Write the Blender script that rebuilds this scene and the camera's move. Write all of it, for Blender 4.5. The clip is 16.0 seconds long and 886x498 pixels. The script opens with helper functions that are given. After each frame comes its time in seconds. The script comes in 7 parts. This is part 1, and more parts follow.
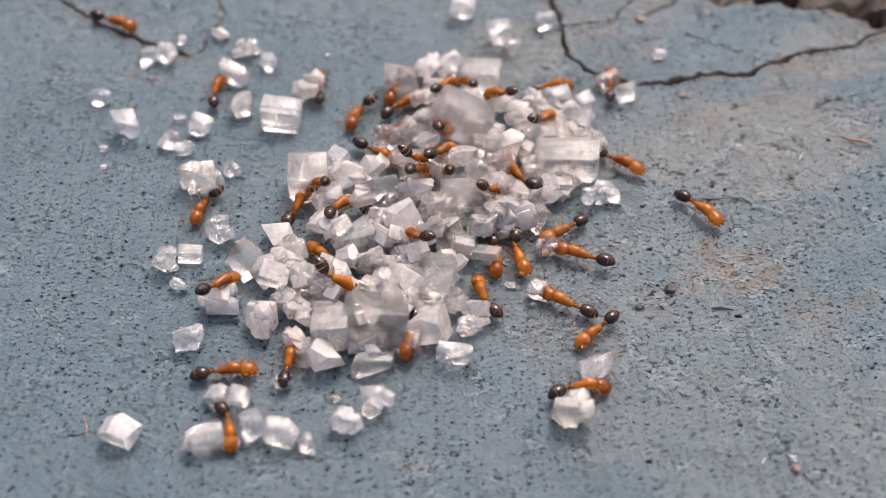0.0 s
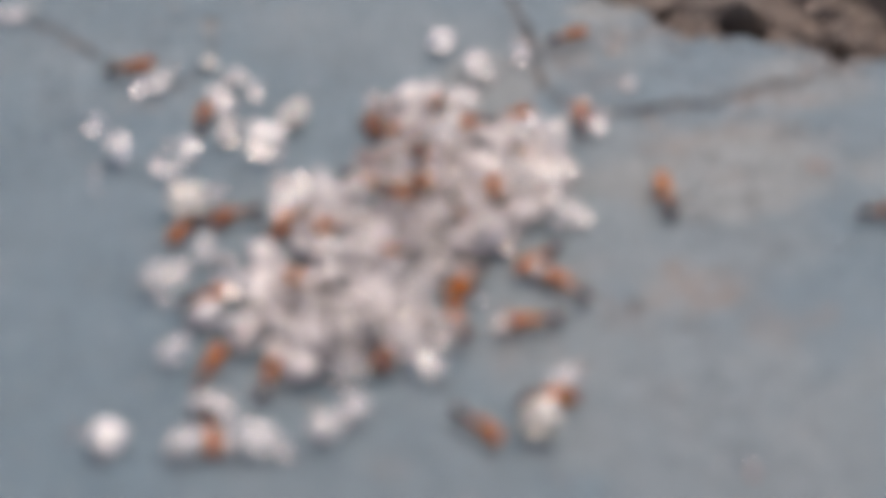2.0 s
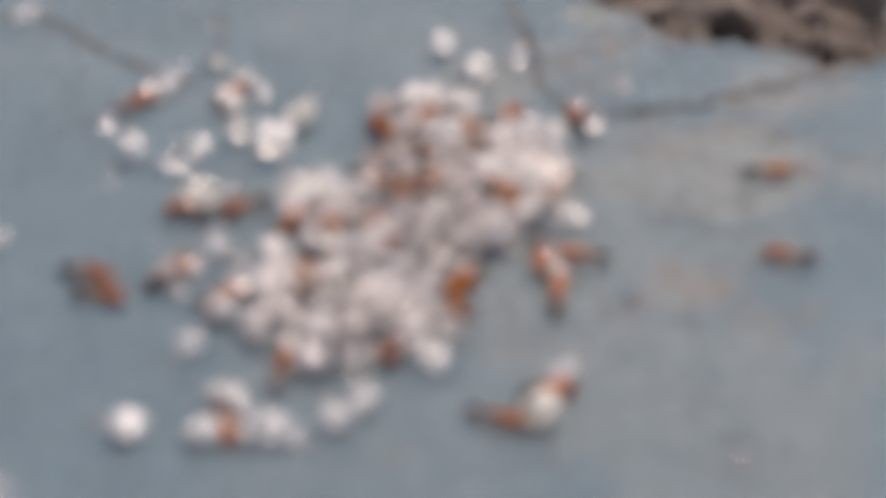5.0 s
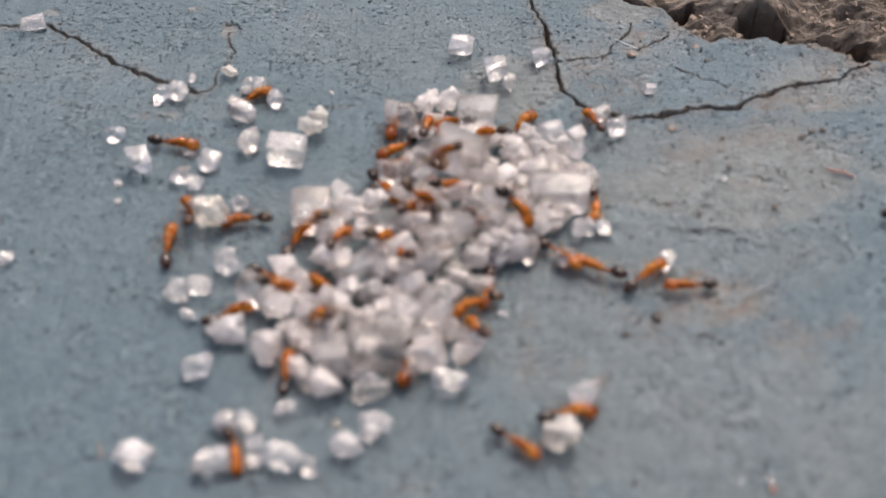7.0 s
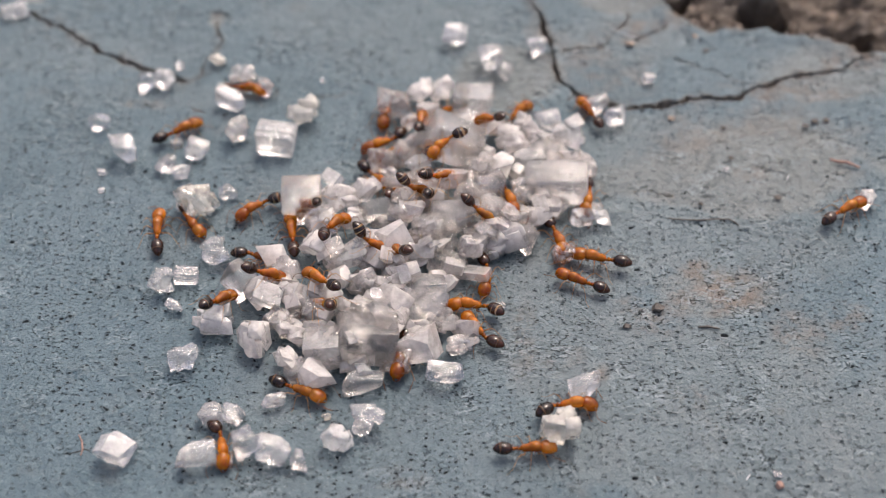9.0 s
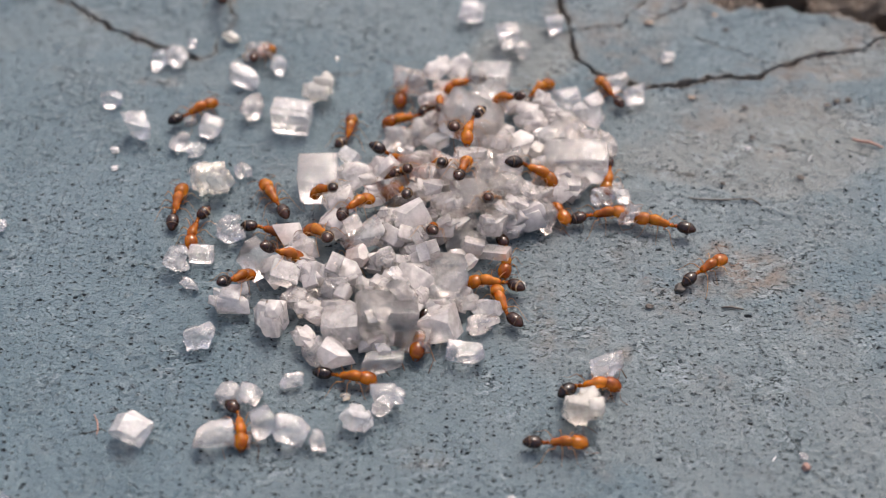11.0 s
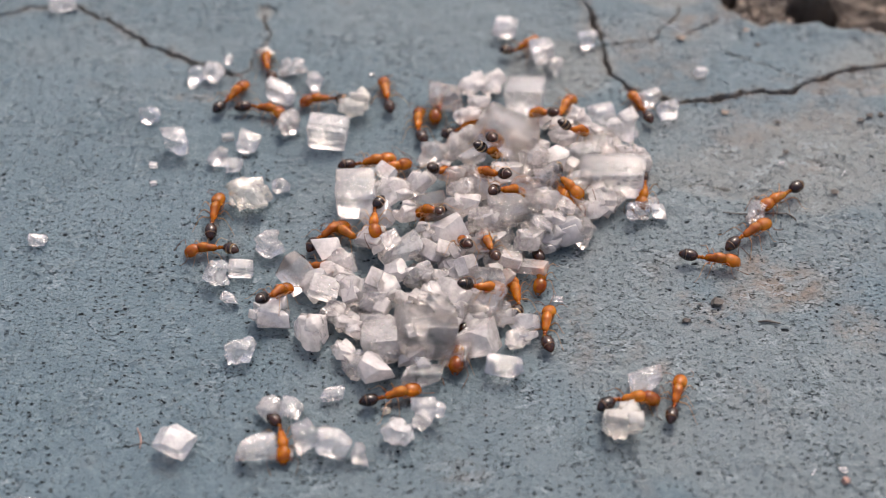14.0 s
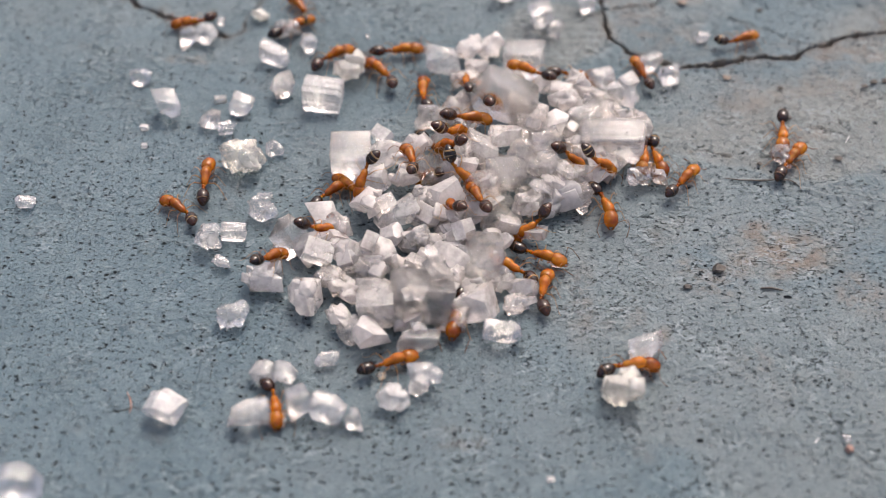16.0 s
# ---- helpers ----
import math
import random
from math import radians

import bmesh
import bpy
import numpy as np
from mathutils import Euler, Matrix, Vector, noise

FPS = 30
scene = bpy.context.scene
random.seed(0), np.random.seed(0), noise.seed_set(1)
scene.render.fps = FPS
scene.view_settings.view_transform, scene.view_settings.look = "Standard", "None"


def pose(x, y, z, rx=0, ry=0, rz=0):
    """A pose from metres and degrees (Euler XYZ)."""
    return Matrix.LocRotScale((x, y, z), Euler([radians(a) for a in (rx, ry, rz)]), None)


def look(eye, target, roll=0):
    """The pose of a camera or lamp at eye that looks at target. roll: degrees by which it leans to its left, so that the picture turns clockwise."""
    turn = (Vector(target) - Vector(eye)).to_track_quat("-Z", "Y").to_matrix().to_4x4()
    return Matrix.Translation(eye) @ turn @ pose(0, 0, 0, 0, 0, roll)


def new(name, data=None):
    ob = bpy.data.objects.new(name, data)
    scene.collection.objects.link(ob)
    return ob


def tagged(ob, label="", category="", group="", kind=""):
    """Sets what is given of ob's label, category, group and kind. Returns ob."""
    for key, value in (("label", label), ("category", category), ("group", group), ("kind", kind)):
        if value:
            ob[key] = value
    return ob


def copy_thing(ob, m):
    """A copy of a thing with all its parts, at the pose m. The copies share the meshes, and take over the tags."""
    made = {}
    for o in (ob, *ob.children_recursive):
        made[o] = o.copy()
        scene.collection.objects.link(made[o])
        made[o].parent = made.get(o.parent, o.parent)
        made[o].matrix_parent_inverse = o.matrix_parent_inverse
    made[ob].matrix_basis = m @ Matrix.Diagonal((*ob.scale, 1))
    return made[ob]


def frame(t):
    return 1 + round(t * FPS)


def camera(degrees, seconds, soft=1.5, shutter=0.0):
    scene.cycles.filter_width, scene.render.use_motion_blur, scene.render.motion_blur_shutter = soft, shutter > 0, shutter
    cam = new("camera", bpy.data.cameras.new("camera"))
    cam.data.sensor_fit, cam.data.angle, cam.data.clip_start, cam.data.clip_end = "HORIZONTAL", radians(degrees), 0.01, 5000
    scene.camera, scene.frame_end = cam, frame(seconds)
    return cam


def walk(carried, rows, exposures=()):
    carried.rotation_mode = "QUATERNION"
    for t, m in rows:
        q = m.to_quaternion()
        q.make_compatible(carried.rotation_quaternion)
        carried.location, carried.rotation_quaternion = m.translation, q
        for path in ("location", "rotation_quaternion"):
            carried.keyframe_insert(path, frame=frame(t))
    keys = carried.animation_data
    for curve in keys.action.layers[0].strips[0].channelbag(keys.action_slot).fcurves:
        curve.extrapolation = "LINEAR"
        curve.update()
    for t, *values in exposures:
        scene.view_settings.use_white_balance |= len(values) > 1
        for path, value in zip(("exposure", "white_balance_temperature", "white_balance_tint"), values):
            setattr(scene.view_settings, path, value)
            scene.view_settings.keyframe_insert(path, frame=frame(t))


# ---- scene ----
MM = 0.001
cam = camera(36, 16.0, soft=0.75)
# seconds, place in millimetres, tilt from straight down, turn and roll in degrees
PATH = [
    (0.0, -0.702, -35.041, 37.868, 41.827, -0.589, 0.587),
    (0.5, -0.496, -34.710, 37.795, 42.218, -0.909, 0.731),
    (1.0, -0.328, -35.631, 38.430, 43.012, -1.091, 0.830),
    (1.5, 0.001, -36.243, 38.593, 43.336, -0.996, 0.863),
    (2.0, 0.205, -37.470, 38.752, 43.898, -0.559, 0.731),
    (2.5, 0.252, -37.775, 39.087, 43.796, -0.306, 0.604),
    (3.0, -0.189, -38.096, 38.950, 43.917, -0.450, 0.652),
    (3.5, -0.449, -37.991, 39.151, 43.632, -1.097, 1.192),
    (6.0, -0.987, -39.038, 41.108, 43.046, -1.974, 2.227),
    (6.5, -0.096, -37.275, 40.659, 42.442, -0.309, 0.303),
    (7.0, 0.279, -36.092, 40.282, 42.205, 0.813, -0.693),
    (7.5, 0.381, -35.569, 38.693, 42.654, 0.843, -0.714),
    (8.0, -0.058, -35.542, 38.463, 42.612, 0.396, -0.302),
    (8.5, 0.044, -35.544, 38.121, 42.618, 0.299, -0.192),
    (9.0, 0.000, -35.774, 38.363, 42.944, 0.025, -0.005),
    (9.5, -0.431, -35.697, 37.843, 42.384, 0.182, -0.004),
    (10.0, -0.735, -35.755, 37.376, 42.618, -0.183, 0.346),
    (12.5, -0.843, -35.322, 37.817, 42.451, 0.068, 0.061),
    (13.0, -1.017, -35.333, 37.764, 42.462, 0.081, 0.068),
    (13.5, -1.293, -35.698, 38.003, 43.560, -0.152, 0.279),
    (14.0, -1.710, -35.777, 37.849, 43.066, 0.673, -0.363),
    (14.5, -1.848, -35.819, 37.912, 42.351, 1.746, -1.085),
    (15.0, -2.045, -35.909, 37.498, 42.006, 1.588, -0.816),
    (15.5, -2.012, -35.865, 36.970, 42.108, 0.905, -0.290),
    (16.0, -1.952, -35.602, 36.696, 42.318, 0.071, 0.408),
]


def held(x, y, z, tilt, turn, roll):
    return pose(x * MM, y * MM, z * MM, 0, 0, turn) @ pose(0, 0, 0, tilt) @ pose(0, 0, 0, 0, 0, roll)


walk(cam, [(t, held(*row)) for t, *row in PATH], [(t, stops, 6540, tint) for t, stops, tint in ((0.0, 0.66, 17), (3.0, 0.67, 18), (7.5, 0.57, 14), (10.0, 0.60, 14), (13.0, 0.63, 15), (16.0, 0.65, 14))])

# the lens hunts: seconds and the distance in millimetres on which it is focused
FOCUS = [(0.0, 49.6), (0.6, 49.6), (0.9, 64.0), (1.5, 92.0), (2.0, 400.0), (2.5, 1200.0), (5.0, 1200.0), (5.8, 1200.0), (6.0, 900.0), (6.2, 330.0), (6.4, 170.0), (6.6, 112.0), (6.8, 84.0), (7.0, 70.0), (7.2, 57.0), (7.4, 49.6), (16.0, 49.6)]


def on_path(t):
    k = max(i for i, row in enumerate(PATH) if row[0] <= t)
    a, b = PATH[k], PATH[min(k + 1, len(PATH) - 1)]
    u = (t - a[0]) / max(1e-6, b[0] - a[0])
    return held(*[p + (q - p) * u for p, q in zip(a[1:], b[1:])])


mark = new("focus_mark")
mark.empty_display_size = 0.001
cam.data.dof.use_dof, cam.data.dof.focus_object, cam.data.dof.aperture_fstop = True, mark, 56

# ---- light: bright overcast daylight from above and behind the crumbs ----
world = bpy.data.worlds.new("sky")
scene.world = world
world.use_nodes = True
nt = world.node_tree
sky = nt.nodes.new("ShaderNodeTexSky")
sky.sky_type, sky.sun_disc = "NISHITA", False
sky.sun_elevation, sky.sun_rotation = radians(61), radians(22)
sky.air_density, sky.dust_density, sky.ozone_density = 1.0, 8.0, 0.3
nt.links.new(sky.outputs[0], nt.nodes["Background"].inputs[0])
nt.nodes["Background"].inputs[1].default_value = 0.145
sun = new("sun", bpy.data.lights.new("sun", "SUN"))
sun.data.energy, sun.data.angle, sun.data.color = 1.0, radians(16), (1.0, 0.97, 0.93)
sun.matrix_world = look((0.2, 0.5, 1.0), (0, 0, 0))

# ---- materials ----
def material(name):
    m = bpy.data.materials.new(name)
    m.use_nodes = True
    t = m.node_tree
    return m, t, t.nodes["Principled BSDF"]


def add(t, kind, **settings):
    n = t.nodes.new(kind)
    for key, value in settings.items():
        if key in n.inputs:
            n.inputs[key].default_value = value
    return n


def noise_of(t, scale, detail=4.0, rough=0.55, coords=None):
    n = t.nodes.new("ShaderNodeTexNoise")
    n.inputs["Scale"].default_value = scale
    n.inputs["Detail"].default_value = detail
    n.inputs["Roughness"].default_value = rough
    if coords is not None:
        t.links.new(coords, n.inputs["Vector"])
    return n.outputs["Fac"]


def ramp(t, value, *stops):
    r = t.nodes.new("ShaderNodeValToRGB")
    e = r.color_ramp.elements
    while len(e) < len(stops):
        e.new(0.5)
    for el, (at, colour) in zip(e, stops):
        el.position = at
        el.color = (*colour, 1) if len(colour) == 3 else colour
    t.links.new(value, r.inputs[0])
    return r.outputs[0]


def grey(v):
    return (v, v, v)


def mixed(t, fac, a, b, how="MIX"):
    m = t.nodes.new("ShaderNodeMix")
    m.data_type, m.blend_type = "RGBA", how
    for s, v in ((m.inputs[0], fac), (m.inputs[6], a), (m.inputs[7], b)):
        if isinstance(v, (int, float)):
            s.default_value = v
        elif isinstance(v, tuple):
            s.default_value = (*v, 1)
        else:
            t.links.new(v, s)
    return m.outputs[2]


def bump(t, bsdf, height, strength, distance):
    b = t.nodes.new("ShaderNodeBump")
    b.inputs["Strength"].default_value = strength
    b.inputs["Distance"].default_value = distance
    t.links.new(height, b.inputs["Height"])
    t.links.new(b.outputs[0], bsdf.inputs["Normal"])


def object_coords(t):
    return t.nodes.new("ShaderNodeTexCoord").outputs["Object"]


def maths(t, how, a, b, c=0.0):
    n = t.nodes.new("ShaderNodeMath")
    n.operation = how
    for k, v in enumerate((a, b, c)):
        if isinstance(v, (int, float)):
            n.inputs[k].default_value = v
        else:
            t.links.new(v, n.inputs[k])
    return n.outputs[0]


def blended(t, fac, a, b):
    n = t.nodes.new("ShaderNodeMixShader")
    if isinstance(fac, (int, float)):
        n.inputs[0].default_value = fac
    else:
        t.links.new(fac, n.inputs[0])
    t.links.new(a, n.inputs[1])
    t.links.new(b, n.inputs[2])
    return n.outputs[0]


def sugar(name, tint, clear, facets, straight=0.4, ior=1.5, glow=0.4):
    """Sugar: cloudy inside, mostly see-through, with smooth glossy faces and shallow growth steps."""
    m, t, unused = material(name)
    t.nodes.remove(unused)
    co = object_coords(t)
    info = t.nodes.new("ShaderNodeObjectInfo").outputs["Random"]
    # shallow steps of growth: each cell of a face leans a little its own way
    cells = add(t, "ShaderNodeTexVoronoi", Scale=1700.0)
    t.links.new(co, cells.inputs["Vector"])
    lean = t.nodes.new("ShaderNodeVectorMath")
    lean.operation = "MULTIPLY_ADD"
    lean.inputs[1].default_value = (facets,) * 3
    lean.inputs[2].default_value = (-facets / 2,) * 3
    t.links.new(cells.outputs["Color"], lean.inputs[0])
    tilted = t.nodes.new("ShaderNodeVectorMath")
    t.links.new(lean.outputs[0], tilted.inputs[0])
    t.links.new(t.nodes.new("ShaderNodeNewGeometry").outputs["Normal"], tilted.inputs[1])
    unit = t.nodes.new("ShaderNodeVectorMath")
    unit.operation = "NORMALIZE"
    t.links.new(tilted.outputs[0], unit.inputs[0])
    worn = t.nodes.new("ShaderNodeBump")
    worn.inputs["Strength"].default_value = 0.8
    worn.inputs["Distance"].default_value = 0.00005
    t.links.new(noise_of(t, 4200, 5, 0.62, co), worn.inputs["Height"])
    swell = t.nodes.new("ShaderNodeBump")
    swell.inputs["Strength"].default_value = 0.7
    swell.inputs["Distance"].default_value = 0.00012
    t.links.new(noise_of(t, 1500, 3, 0.55, co), swell.inputs["Height"])
    t.links.new(unit.outputs[0], swell.inputs["Normal"])
    t.links.new(swell.outputs[0], worn.inputs["Normal"])
    normal = worn.outputs[0]

    def shader(kind, colour, **more):
        n = add(t, kind, Color=(*colour, 1), **more)
        if "Normal" in n.inputs and kind not in ("ShaderNodeBsdfDiffuse", "ShaderNodeBsdfTranslucent"):
            t.links.new(normal, n.inputs["Normal"])
        return n.outputs[0]

    gloss = shader("ShaderNodeBsdfGlossy", (1, 1, 1), Roughness=0.04)
    bend = shader("ShaderNodeBsdfRefraction", [0.5 + c / 2 for c in tint], IOR=ior, Roughness=0.04)
    pass_by = shader("ShaderNodeBsdfTransparent", tint)
    cloudy = shader("ShaderNodeBsdfDiffuse", tint)
    milk = blended(t, glow, cloudy, shader("ShaderNodeBsdfTranslucent", tint))
    # clouds inside, and patches of frost on the faces
    cloud = ramp(t, noise_of(t, 1500, 6, 0.68, co), (0.38, grey(0.0)), (0.62, grey(0.2)))
    share = maths(t, "ADD", maths(t, "SUBTRACT", clear + 0.10, cloud), maths(t, "MULTIPLY_ADD", info, 0.36, -0.18))
    share = maths(t, "MINIMUM", maths(t, "MAXIMUM", share, 0.12), 0.92)
    body = blended(t, share, milk, blended(t, straight, bend, pass_by))
    fresnel = t.nodes.new("ShaderNodeFresnel")
    fresnel.inputs[0].default_value = 1.54
    t.links.new(normal, fresnel.inputs["Normal"])
    t.links.new(blended(t, fresnel.outputs[0], body, gloss), t.nodes["Material Output"].inputs["Surface"])
    return m


SUGAR = sugar("sugar", (0.998, 0.958, 0.928), 0.63, 0.18, 0.52, 1.40, 0.42)
SUGAR_CLEAR = sugar("clear sugar", (0.996, 0.970, 0.948), 0.78, 0.12, 0.25, 1.46, 0.4)
SUGAR_YELLOW = sugar("yellowish sugar", (0.975, 0.935, 0.86), 0.68, 0.14, 0.4, 1.42, 0.4)


def chitin(name, dark, light, rough, see, glassy):
    """Insect shell: see lets light wander inside, glassy lets it through."""
    m, t, s = material(name)
    co = object_coords(t)
    blotch = maths(t, "ADD", noise_of(t, 1500, 3, 0.6, co), maths(t, "MULTIPLY_ADD", t.nodes.new("ShaderNodeObjectInfo").outputs["Random"], 0.16, -0.08))
    t.links.new(ramp(t, blotch, (0.36, dark), (0.64, light)), s.inputs["Base Color"])
    s.inputs["Roughness"].default_value = rough
    s.inputs["IOR"].default_value = 1.4
    s.inputs["Specular IOR Level"].default_value = 0.5
    s.inputs["Subsurface Weight"].default_value = see
    s.inputs["Subsurface Radius"].default_value = (1.0, 0.4, 0.1)
    s.inputs["Subsurface Scale"].default_value = 0.00025
    s.inputs["Transmission Weight"].default_value = glassy
    bump(t, s, noise_of(t, 14000, 3, 0.6, co), 0.12, 0.00001)
    return m


ORANGE = chitin("amber cuticle", (0.27, 0.056, 0.003), (0.70, 0.245, 0.015), 0.12, 0.4, 0.55)
ORANGE_LEG = chitin("amber leg cuticle", (0.16, 0.065, 0.018), (0.40, 0.18, 0.055), 0.3, 0.2, 0.5)
BROWN = chitin("dark brown cuticle", (0.010, 0.004, 0.002), (0.065, 0.022, 0.010), 0.08, 0.2, 0.15)
BROWN.node_tree.nodes["Principled BSDF"].inputs["Specular IOR Level"].default_value = 0.8
FEELER = chitin("brown feeler cuticle", (0.04, 0.017, 0.008), (0.15, 0.06, 0.025), 0.35, 0.1, 0.1)
BLACK = chitin("black eye", (0.01, 0.008, 0.007), (0.02, 0.015, 0.012), 0.2, 0.0, 0.0)


def plain(name, dark, light, scale, rough, rise=0.4):
    m, t, s = material(name)
    co = object_coords(t)
    f = noise_of(t, scale, 6, 0.65, co)
    t.links.new(ramp(t, f, (0.3, dark), (0.7, light)), s.inputs["Base Color"])
    s.inputs["Roughness"].default_value = rough
    bump(t, s, noise_of(t, scale * 3, 5, 0.65, co), rise, 0.00004)
    return m


CRUMB = plain("concrete crumb", (0.10, 0.075, 0.058), (0.38, 0.31, 0.25), 1500, 0.85)
GRIT = plain("dark grit", (0.03, 0.027, 0.024), (0.12, 0.105, 0.09), 3000, 0.7)
TWIG = plain("reddish twig", (0.2, 0.11, 0.085), (0.4, 0.25, 0.2), 3000, 0.7)
FIBRE = plain("white fibre", (0.6, 0.6, 0.6), (0.8, 0.8, 0.8), 3000, 0.4)
HAIR = plain("dark hair", (0.012, 0.01, 0.008), (0.04, 0.03, 0.025), 3000, 0.4)

# ---- ground: blue painted concrete with cracks, pores and a broken-out hollow ----
def segments_distance(px, py, line):
    best = np.full(px.shape, 1e9)
    along = np.zeros(px.shape)
    run = 0.0
    for (ax, ay), (bx, by) in zip(line, line[1:]):
        dx, dy = bx - ax, by - ay
        n = math.hypot(dx, dy)
        u = np.clip(((px - ax) * dx + (py - ay) * dy) / (n * n), 0, 1)
        d = np.hypot(px - ax - u * dx, py - ay - u * dy)
        along = np.where(d < best, run + u * n, along)
        best = np.minimum(best, d)
        run += n
    return best, along


def value_noise(x, y, scale, seed):
    """Smooth noise from -1 to 1 over a plane."""
    rng = np.random.RandomState(seed)
    table = rng.uniform(-1, 1, (64, 64))
    u, v = x * scale, y * scale
    i, j = np.floor(u).astype(int), np.floor(v).astype(int)
    f, g = u - i, v - j
    f, g = f * f * (3 - 2 * f), g * g * (3 - 2 * g)
    a, b = table[i % 64, j % 64], table[(i + 1) % 64, j % 64]
    c, d = table[i % 64, (j + 1) % 64], table[(i + 1) % 64, (j + 1) % 64]
    return (a * (1 - f) + b * f) * (1 - g) + (c * (1 - f) + d * f) * g


def fractal(x, y, scale, seed, octaves=4):
    return sum(value_noise(x + 7.3 * k, y - 3.1 * k, scale * 2 ** k, seed + k) / 2 ** k for k in range(octaves))


def inside(px, py, poly):
    hit = np.zeros(px.shape, bool)
    for (ax, ay), (bx, by) in zip(poly, poly[1:] + poly[:1]):
        if ay != by:
            hit ^= ((ay > py) != (by > py)) & (px < (bx - ax) * (py - ay) / (by - ay) + ax)
    return hit


# lines of each crack, its half width and its depth
CRACKS = [
    ([(-22.59, 13.99), (-21.16, 14.69), (-20.14, 14.90), (-18.72, 14.47), (-16.89, 13.22), (-15.12, 12.00), (-13.42, 11.01), (-12.34, 10.62), (-11.36, 9.92)], 0.11, 1.20),
    ([(-11.36, 9.92), (-10.66, 10.42), (-10.42, 11.59), (-10.01, 12.58), (-10.19, 14.01)], 0.05, 0.45),
    ([(3.68, 18.28), (3.83, 16.50), (4.23, 14.99), (4.51, 13.53), (4.87, 11.91), (4.81, 10.74), (5.39, 9.78), (6.08, 8.84), (7.76, 8.21), (10.03, 8.64), (12.52, 8.82), (13.75, 9.56), (15.25, 10.31), (17.33, 10.69), (18.75, 11.46)], 0.115, 1.40),
    ([(4.87, 11.91), (5.78, 12.11), (7.07, 12.10), (7.51, 12.90), (8.29, 14.34), (8.46, 14.84)], 0.06, 0.50),
    ([(10.08, 11.42), (11.52, 10.71), (12.70, 10.06), (13.92, 9.82)], 0.04, 0.40),
    ([(7.59, 3.21), (8.26, 3.11), (9.05, 3.05)], 0.07, 0.15),
    ([(8.79, 12.61), (9.64, 13.42), (10.22, 14.00)], 0.06, 0.50),
    ([(-3.91, 9.71), (-2.40, 9.62), (-0.39, 9.31)], 0.03, 0.20),
    ([(-5.85, 8.70), (-3.87, 8.88)], 0.03, 0.20),
    ([(-10.54, 14.94), (-10.17, 14.51), (-9.82, 14.18)], 0.06, 0.40),
]
HOLLOW = [(7.22, 17.80), (8.20, 16.47), (9.76, 15.94), (10.68, 14.53), (12.12, 13.41), (13.96, 13.57), (15.74, 13.27), (17.69, 12.57), (18.56, 11.77), (20.66, 12.04), (22.17, 13.04), (23.00, 17.72), (21.61, 21.44), (11.50, 21.99)]
EDGES = [
    [(5.70, 2.03), (7.02, 1.85), (8.78, 1.66)],
    [(11.56, 1.23), (13.03, 0.56), (17.02, -0.03)],
    [(3.06, -2.34), (2.87, -4.51), (2.99, -6.56)],
    [(-4.14, 14.82), (-4.31, 12.76)],
]
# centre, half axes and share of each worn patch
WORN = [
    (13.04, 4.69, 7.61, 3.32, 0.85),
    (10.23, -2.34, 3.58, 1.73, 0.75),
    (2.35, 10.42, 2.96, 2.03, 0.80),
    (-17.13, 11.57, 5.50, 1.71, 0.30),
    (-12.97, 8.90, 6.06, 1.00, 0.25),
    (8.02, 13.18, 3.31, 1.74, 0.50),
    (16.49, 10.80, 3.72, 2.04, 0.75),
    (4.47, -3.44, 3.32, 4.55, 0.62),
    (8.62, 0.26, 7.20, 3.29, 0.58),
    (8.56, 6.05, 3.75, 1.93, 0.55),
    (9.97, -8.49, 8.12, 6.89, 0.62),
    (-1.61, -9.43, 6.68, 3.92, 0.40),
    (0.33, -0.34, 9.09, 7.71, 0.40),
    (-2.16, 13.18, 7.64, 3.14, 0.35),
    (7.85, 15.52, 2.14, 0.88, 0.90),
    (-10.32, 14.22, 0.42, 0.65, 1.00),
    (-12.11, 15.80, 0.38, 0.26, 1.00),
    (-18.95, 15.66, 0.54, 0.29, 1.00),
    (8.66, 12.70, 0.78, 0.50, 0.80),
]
CAVES = [
    (11.09, 16.92, 0.68, 0.69),
    (14.94, 15.31, 1.29, 0.68),
    (9.01, 17.97, 1.38, 0.49),
    (19.21, 13.95, 0.55, 0.61),
]
# centre, half axes and share of each rusty stain
STAINS = [
    (10.65, -2.34, 2.95, 1.30, 1.00),
    (7.81, -3.31, 1.25, 1.14, 0.60),
    (9.74, -1.21, 1.07, 0.73, 0.90),
    (12.64, -4.25, 1.23, 1.69, 0.60),
    (2.97, -4.51, 0.61, 1.68, 0.60),
    (4.34, -5.55, 1.21, 0.83, 0.50),
    (8.02, 13.18, 1.53, 0.87, 0.50),
    (-12.65, 8.35, 1.45, 0.33, 0.60),
    (5.51, -6.06, 0.60, 0.69, 0.70),
    (12.52, 4.36, 0.92, 0.63, 0.50),
    (14.85, -3.44, 1.04, 0.85, 0.60),
    (14.95, 9.10, 3.16, 0.73, 0.90),
    (12.12, 8.00, 1.68, 0.59, 0.60),
    (10.13, 13.80, 2.31, 0.53, 0.90),
    (17.85, 11.39, 1.75, 0.85, 0.90),
    (6.66, 11.98, 1.51, 0.69, 0.60),
    (4.46, 13.18, 0.76, 1.74, 0.60),
    (13.39, 6.93, 5.21, 1.95, 0.55),
    (7.78, 10.42, 2.22, 1.69, 0.50),
    (-1.59, -10.55, 1.13, 0.51, 0.40),
    (8.60, -7.05, 0.99, 0.68, 0.50),
]


